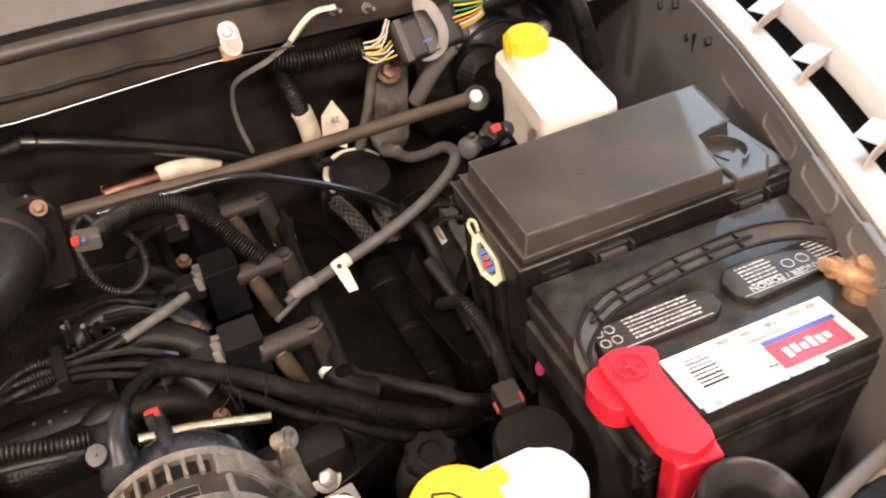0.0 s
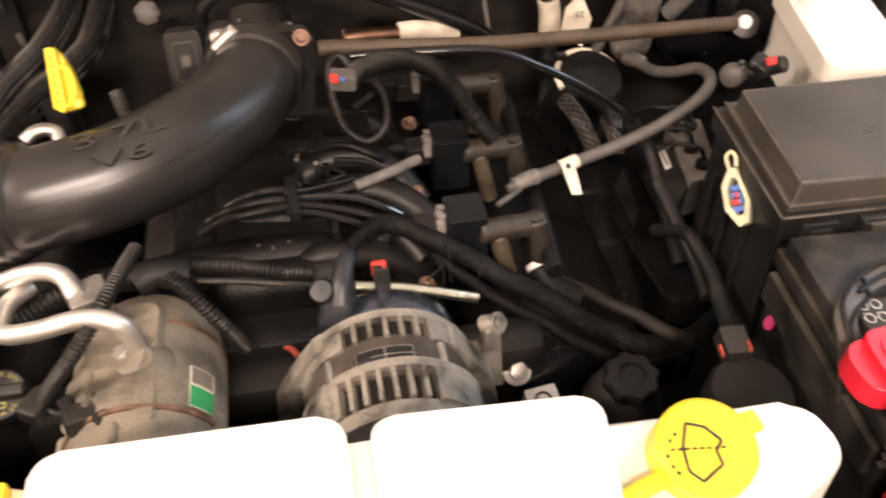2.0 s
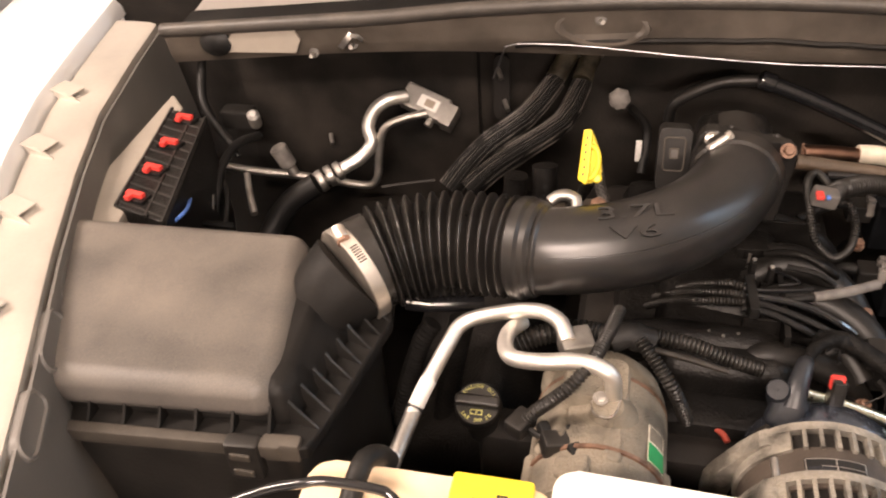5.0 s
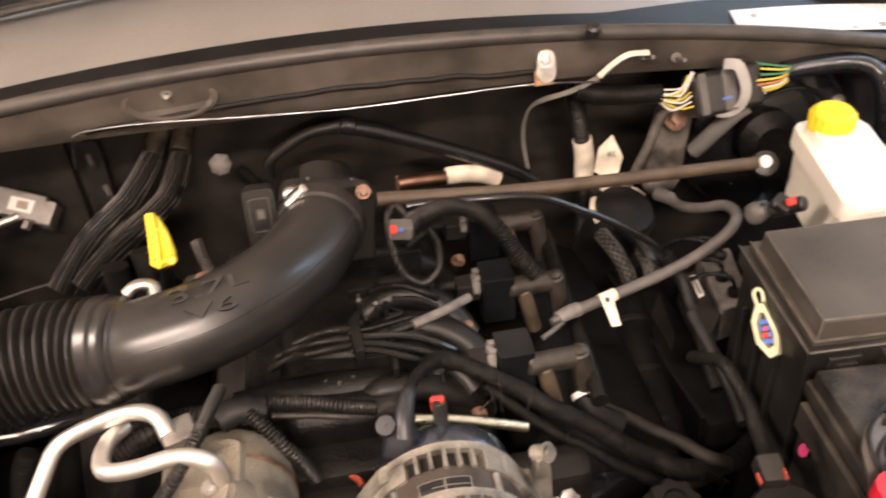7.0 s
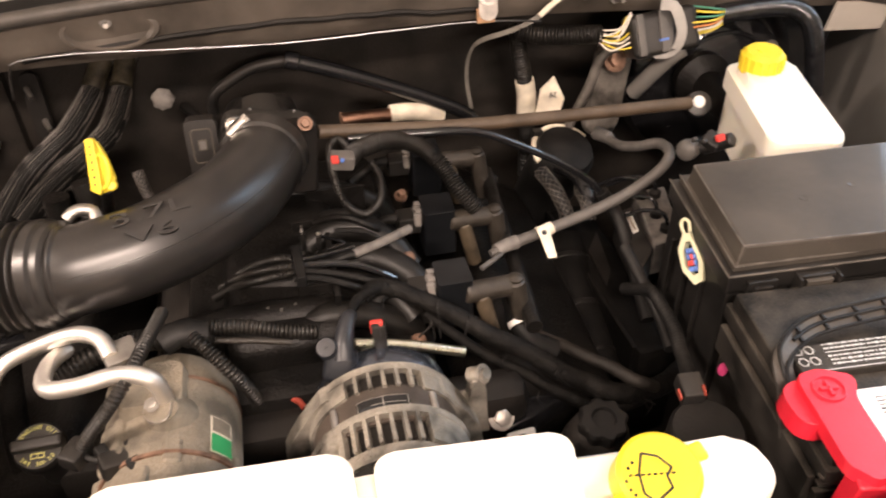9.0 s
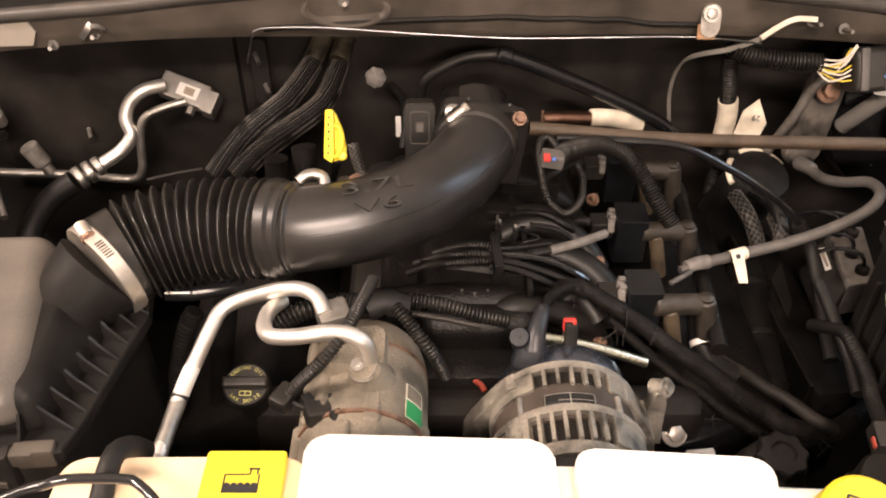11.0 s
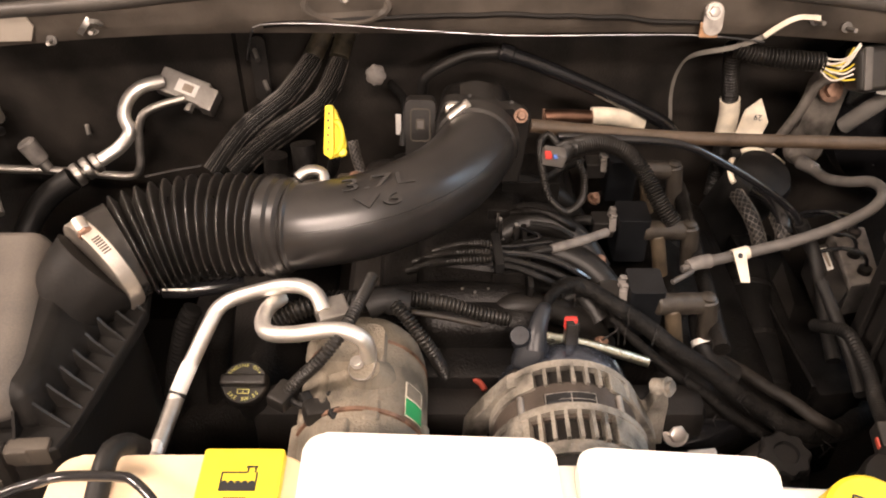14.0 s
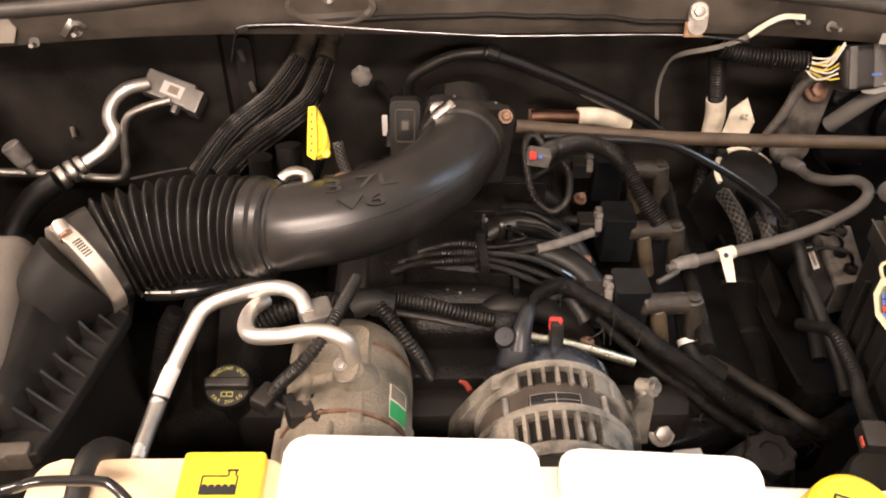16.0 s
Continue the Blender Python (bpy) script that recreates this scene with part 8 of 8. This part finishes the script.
solo("tube_label", bm, PAPER, "small white label on the black tube", "label")

# ---- left rear corner ----
rb = thing("relay_box", (-0.8640, 0.8010, 0.9800), "black relay box with four red fuses", "relay box")
q = [(-0.8420, 0.8420, 1.0500), (-0.7770, 0.8210, 1.0500), (-0.7230, 0.6030, 1.0500), (-0.8030, 0.6300, 1.0500)]
part("body", prism(B(), [(p[0], p[1]) for p in q][::-1], 0.93, 1.05, 0.005), DIRTY_BLACK, rb)
E0, E1, E2, E3 = (Vector(p) for p in q)
for k in range(12):
    s = (k + 0.5) / 12
    a, b = E0.lerp(E3, s), E1.lerp(E2, s)
    part("face_rib", tube(B(), [a.lerp(b, 0.06), a.lerp(b, 0.94)], 0.0016, 6, 0.02), BLACK_PLASTIC, rb)
for s in (0.08, 0.62, 0.92):
    part("face_rail", tube(B(), [E0.lerp(E1, s), E3.lerp(E2, s)], 0.0022, 6, 0.02), BLACK_PLASTIC, rb)
for k, p in enumerate([(-0.8030, 0.8110, 1.0540), (-0.7940, 0.7530, 1.0540), (-0.7860, 0.6970, 1.0540), (-0.7790, 0.6430, 1.0540)]):
    box(bm := B(), Vector(p) - Vector((0, 0, 0.004)), (0.030, 0.018, 0.008), 0.002, (0, 0, -10))
    f1 = part("fuse_seat", bm, DIRTY_BLACK, rb)
    box(bm := B(), Vector(p) + Vector((0, 0, 0.002)), (0.022, 0.007, 0.006), 0.001, (0, 0, -10))
    sub("red_fuse", bm, REDCLIP, f1, "bright red fuse")
    box(bm := B(), Vector(p) + Vector((-0.005, -0.006, 0.002)), (0.007, 0.008, 0.006), 0.001, (0, 0, -10))
    sub("red_fuse", bm, REDCLIP, f1)
# inner fender slope: same paint as the bay, strong light put into its colour
q = [(-0.8620, 0.8910, 1.0700), (-0.8280, 0.8520, 1.0500), (-0.7790, 0.5930, 1.0500), (-0.8150, 0.5810, 1.0500), (-0.8510, 0.6240, 1.0600)]
bm = B()
prism(bm, [(p[0], p[1]) for p in q][::-1], 1.0, 1.046, 0.006)
solo("inner_panel", bm, PANEL_BEIGE, "dusty beige-grey inner panel beside the relay box", "panel")
hose("black_wire", [(-0.8220, 0.9300, 1.1000), (-0.8350, 0.9290, 1.0600), (-0.8220, 0.8920, 1.0300), (-0.8020, 0.8800, 1.0000), (-0.7760, 0.8650, 0.9800)], 0.006, RUBBER, "black wire down from the grommet", "wire")
hose("black_wire", [(-0.7640, 0.9150, 0.9700), (-0.7720, 0.8670, 0.9850), (-0.7740, 0.8170, 0.9800), (-0.7680, 0.7770, 0.9600), (-0.7680, 0.7510, 0.9300)], 0.006, RUBBER, "black wire looping to the relay box", "wire")
hose("metal_stay", [(-0.7500, 0.8340, 0.9600), (-0.7370, 0.8070, 0.9500), (-0.7190, 0.7750, 0.9400)], 0.0045, PIPE_DULL, "dull metal stay at the rear corner", "stay")
box(bm := B(), (-0.7980, 0.8380, 0.9650), (0.014, 0.012, 0.012), 0.003)
solo("yellow_clip", bm, YELLOW, "small yellow wire clip", "clip")
box(bm := B(), (-0.8140, 0.9620, 0.9700), (0.05, 0.03, 0.03), 0.006)
solo("wire_block", bm, BLACK_PLASTIC, "black wire terminal block", "terminal block")
lathe(bm := B(), (-0.7790, 0.9390, 0.9850), (0.2, -0.5, 0.8), [(0.009, -0.02), (0.009, 0.006), (0.005, 0.010), (0, 0.010)], 16)
solo("bright_nut", bm, PIPE_ALU, "bright nut on the terminal block", "nut")
bm = strap([(-0.5990, 0.9300, 0.8870), (-0.5590, 0.9400, 0.8910), (-0.5230, 0.9450, 0.8950)], 0.0032, (0, -0.7, 0.7))
solo("metal_strip", bm, GREASE, "dull metal strip behind the bellows", "strip")

for pts, r, material, label in (([(-0.7360, 0.6290, 1.0300), (-0.7240, 0.6300, 1.0400), (-0.7270, 0.6510, 1.0350), (-0.7460, 0.6900, 1.0200)], 0.0022, BLUE, "thin blue wire beside the relay box"),
                                ([(-0.8440, 0.9190, 1.0000), (-0.8100, 0.8910, 1.0000), (-0.7840, 0.8680, 0.9850), (-0.7700, 0.8580, 0.9700)], 0.0035, RUBBER, "thin black wire at the rear corner"),
                                ([(-0.7760, 0.7780, 0.9750), (-0.7620, 0.7560, 0.9700), (-0.7640, 0.7420, 0.9550)], 0.0040, GREY_HOSE, "short grey wire at the rear corner"),
                                ([(-0.7830, 0.8230, 0.9700), (-0.7590, 0.7890, 0.9600), (-0.7490, 0.7520, 0.9400)], 0.0030, RUBBER, "thin black wire at the rear corner"),
                                ([(-0.7530, 0.6980, 0.9800), (-0.7410, 0.7150, 0.9650), (-0.7250, 0.7280, 0.9550)], 0.0050, DIRTY_BLACK, "dirty black wire bundle behind the airbox")):
    hose("corner_wire", pts, r, material, label, "wire", 8, group="rear corner wires")
for p, material, s in (((-0.7730, 0.7730, 0.9720), CABLE, 0.011), ((-0.7510, 0.6780, 1.0000), CORRODED, 0.009), ((-0.7870, 0.8130, 0.9750), GREY_HOSE, 0.013)):
    box(bm := B(), p, (s, s * 0.8, s * 1.4), 0.002, (20, 10, 25))
    solo("wire_terminal", bm, material, "small dirty wire terminal at the rear corner", "terminal", "rear corner terminals")

# ---- right rear corner of the bay ----
q = [(0.6070, 0.9050, 1.0910), (0.7020, 0.9050, 1.0850), (0.6850, 0.9050, 1.0450), (0.5990, 0.9050, 1.0510)]
prism(bm := B(), [(p[0], p[2]) for p in q][::-1], -0.002, 0.002, 0.001, at=(0, 0.903, 0), rot=(90, 0, 0))
part("cowl_end", bm, SILVER_PAINT, truck, "light grey painted cowl end")
for k, (y, z) in enumerate(((0.84, 1.045), (0.80, 1.062), (0.76, 1.035), (0.70, 1.058))):
    x = rail(1, y)[0]
    box(bm := B(), (x - 0.013, y, z), (0.008, 0.010, 0.010), 0.002, (45, 0, -18))
    part("wall_clip", bm, INK, truck, "black square wall clip")
box(bm := B(), (rail(1, 0.74)[0] - 0.014, 0.74, 0.985), (0.004, 0.004, 0.13), 0.001, (0, 0, -18))
part("wall_seam", bm, GREASE, truck)
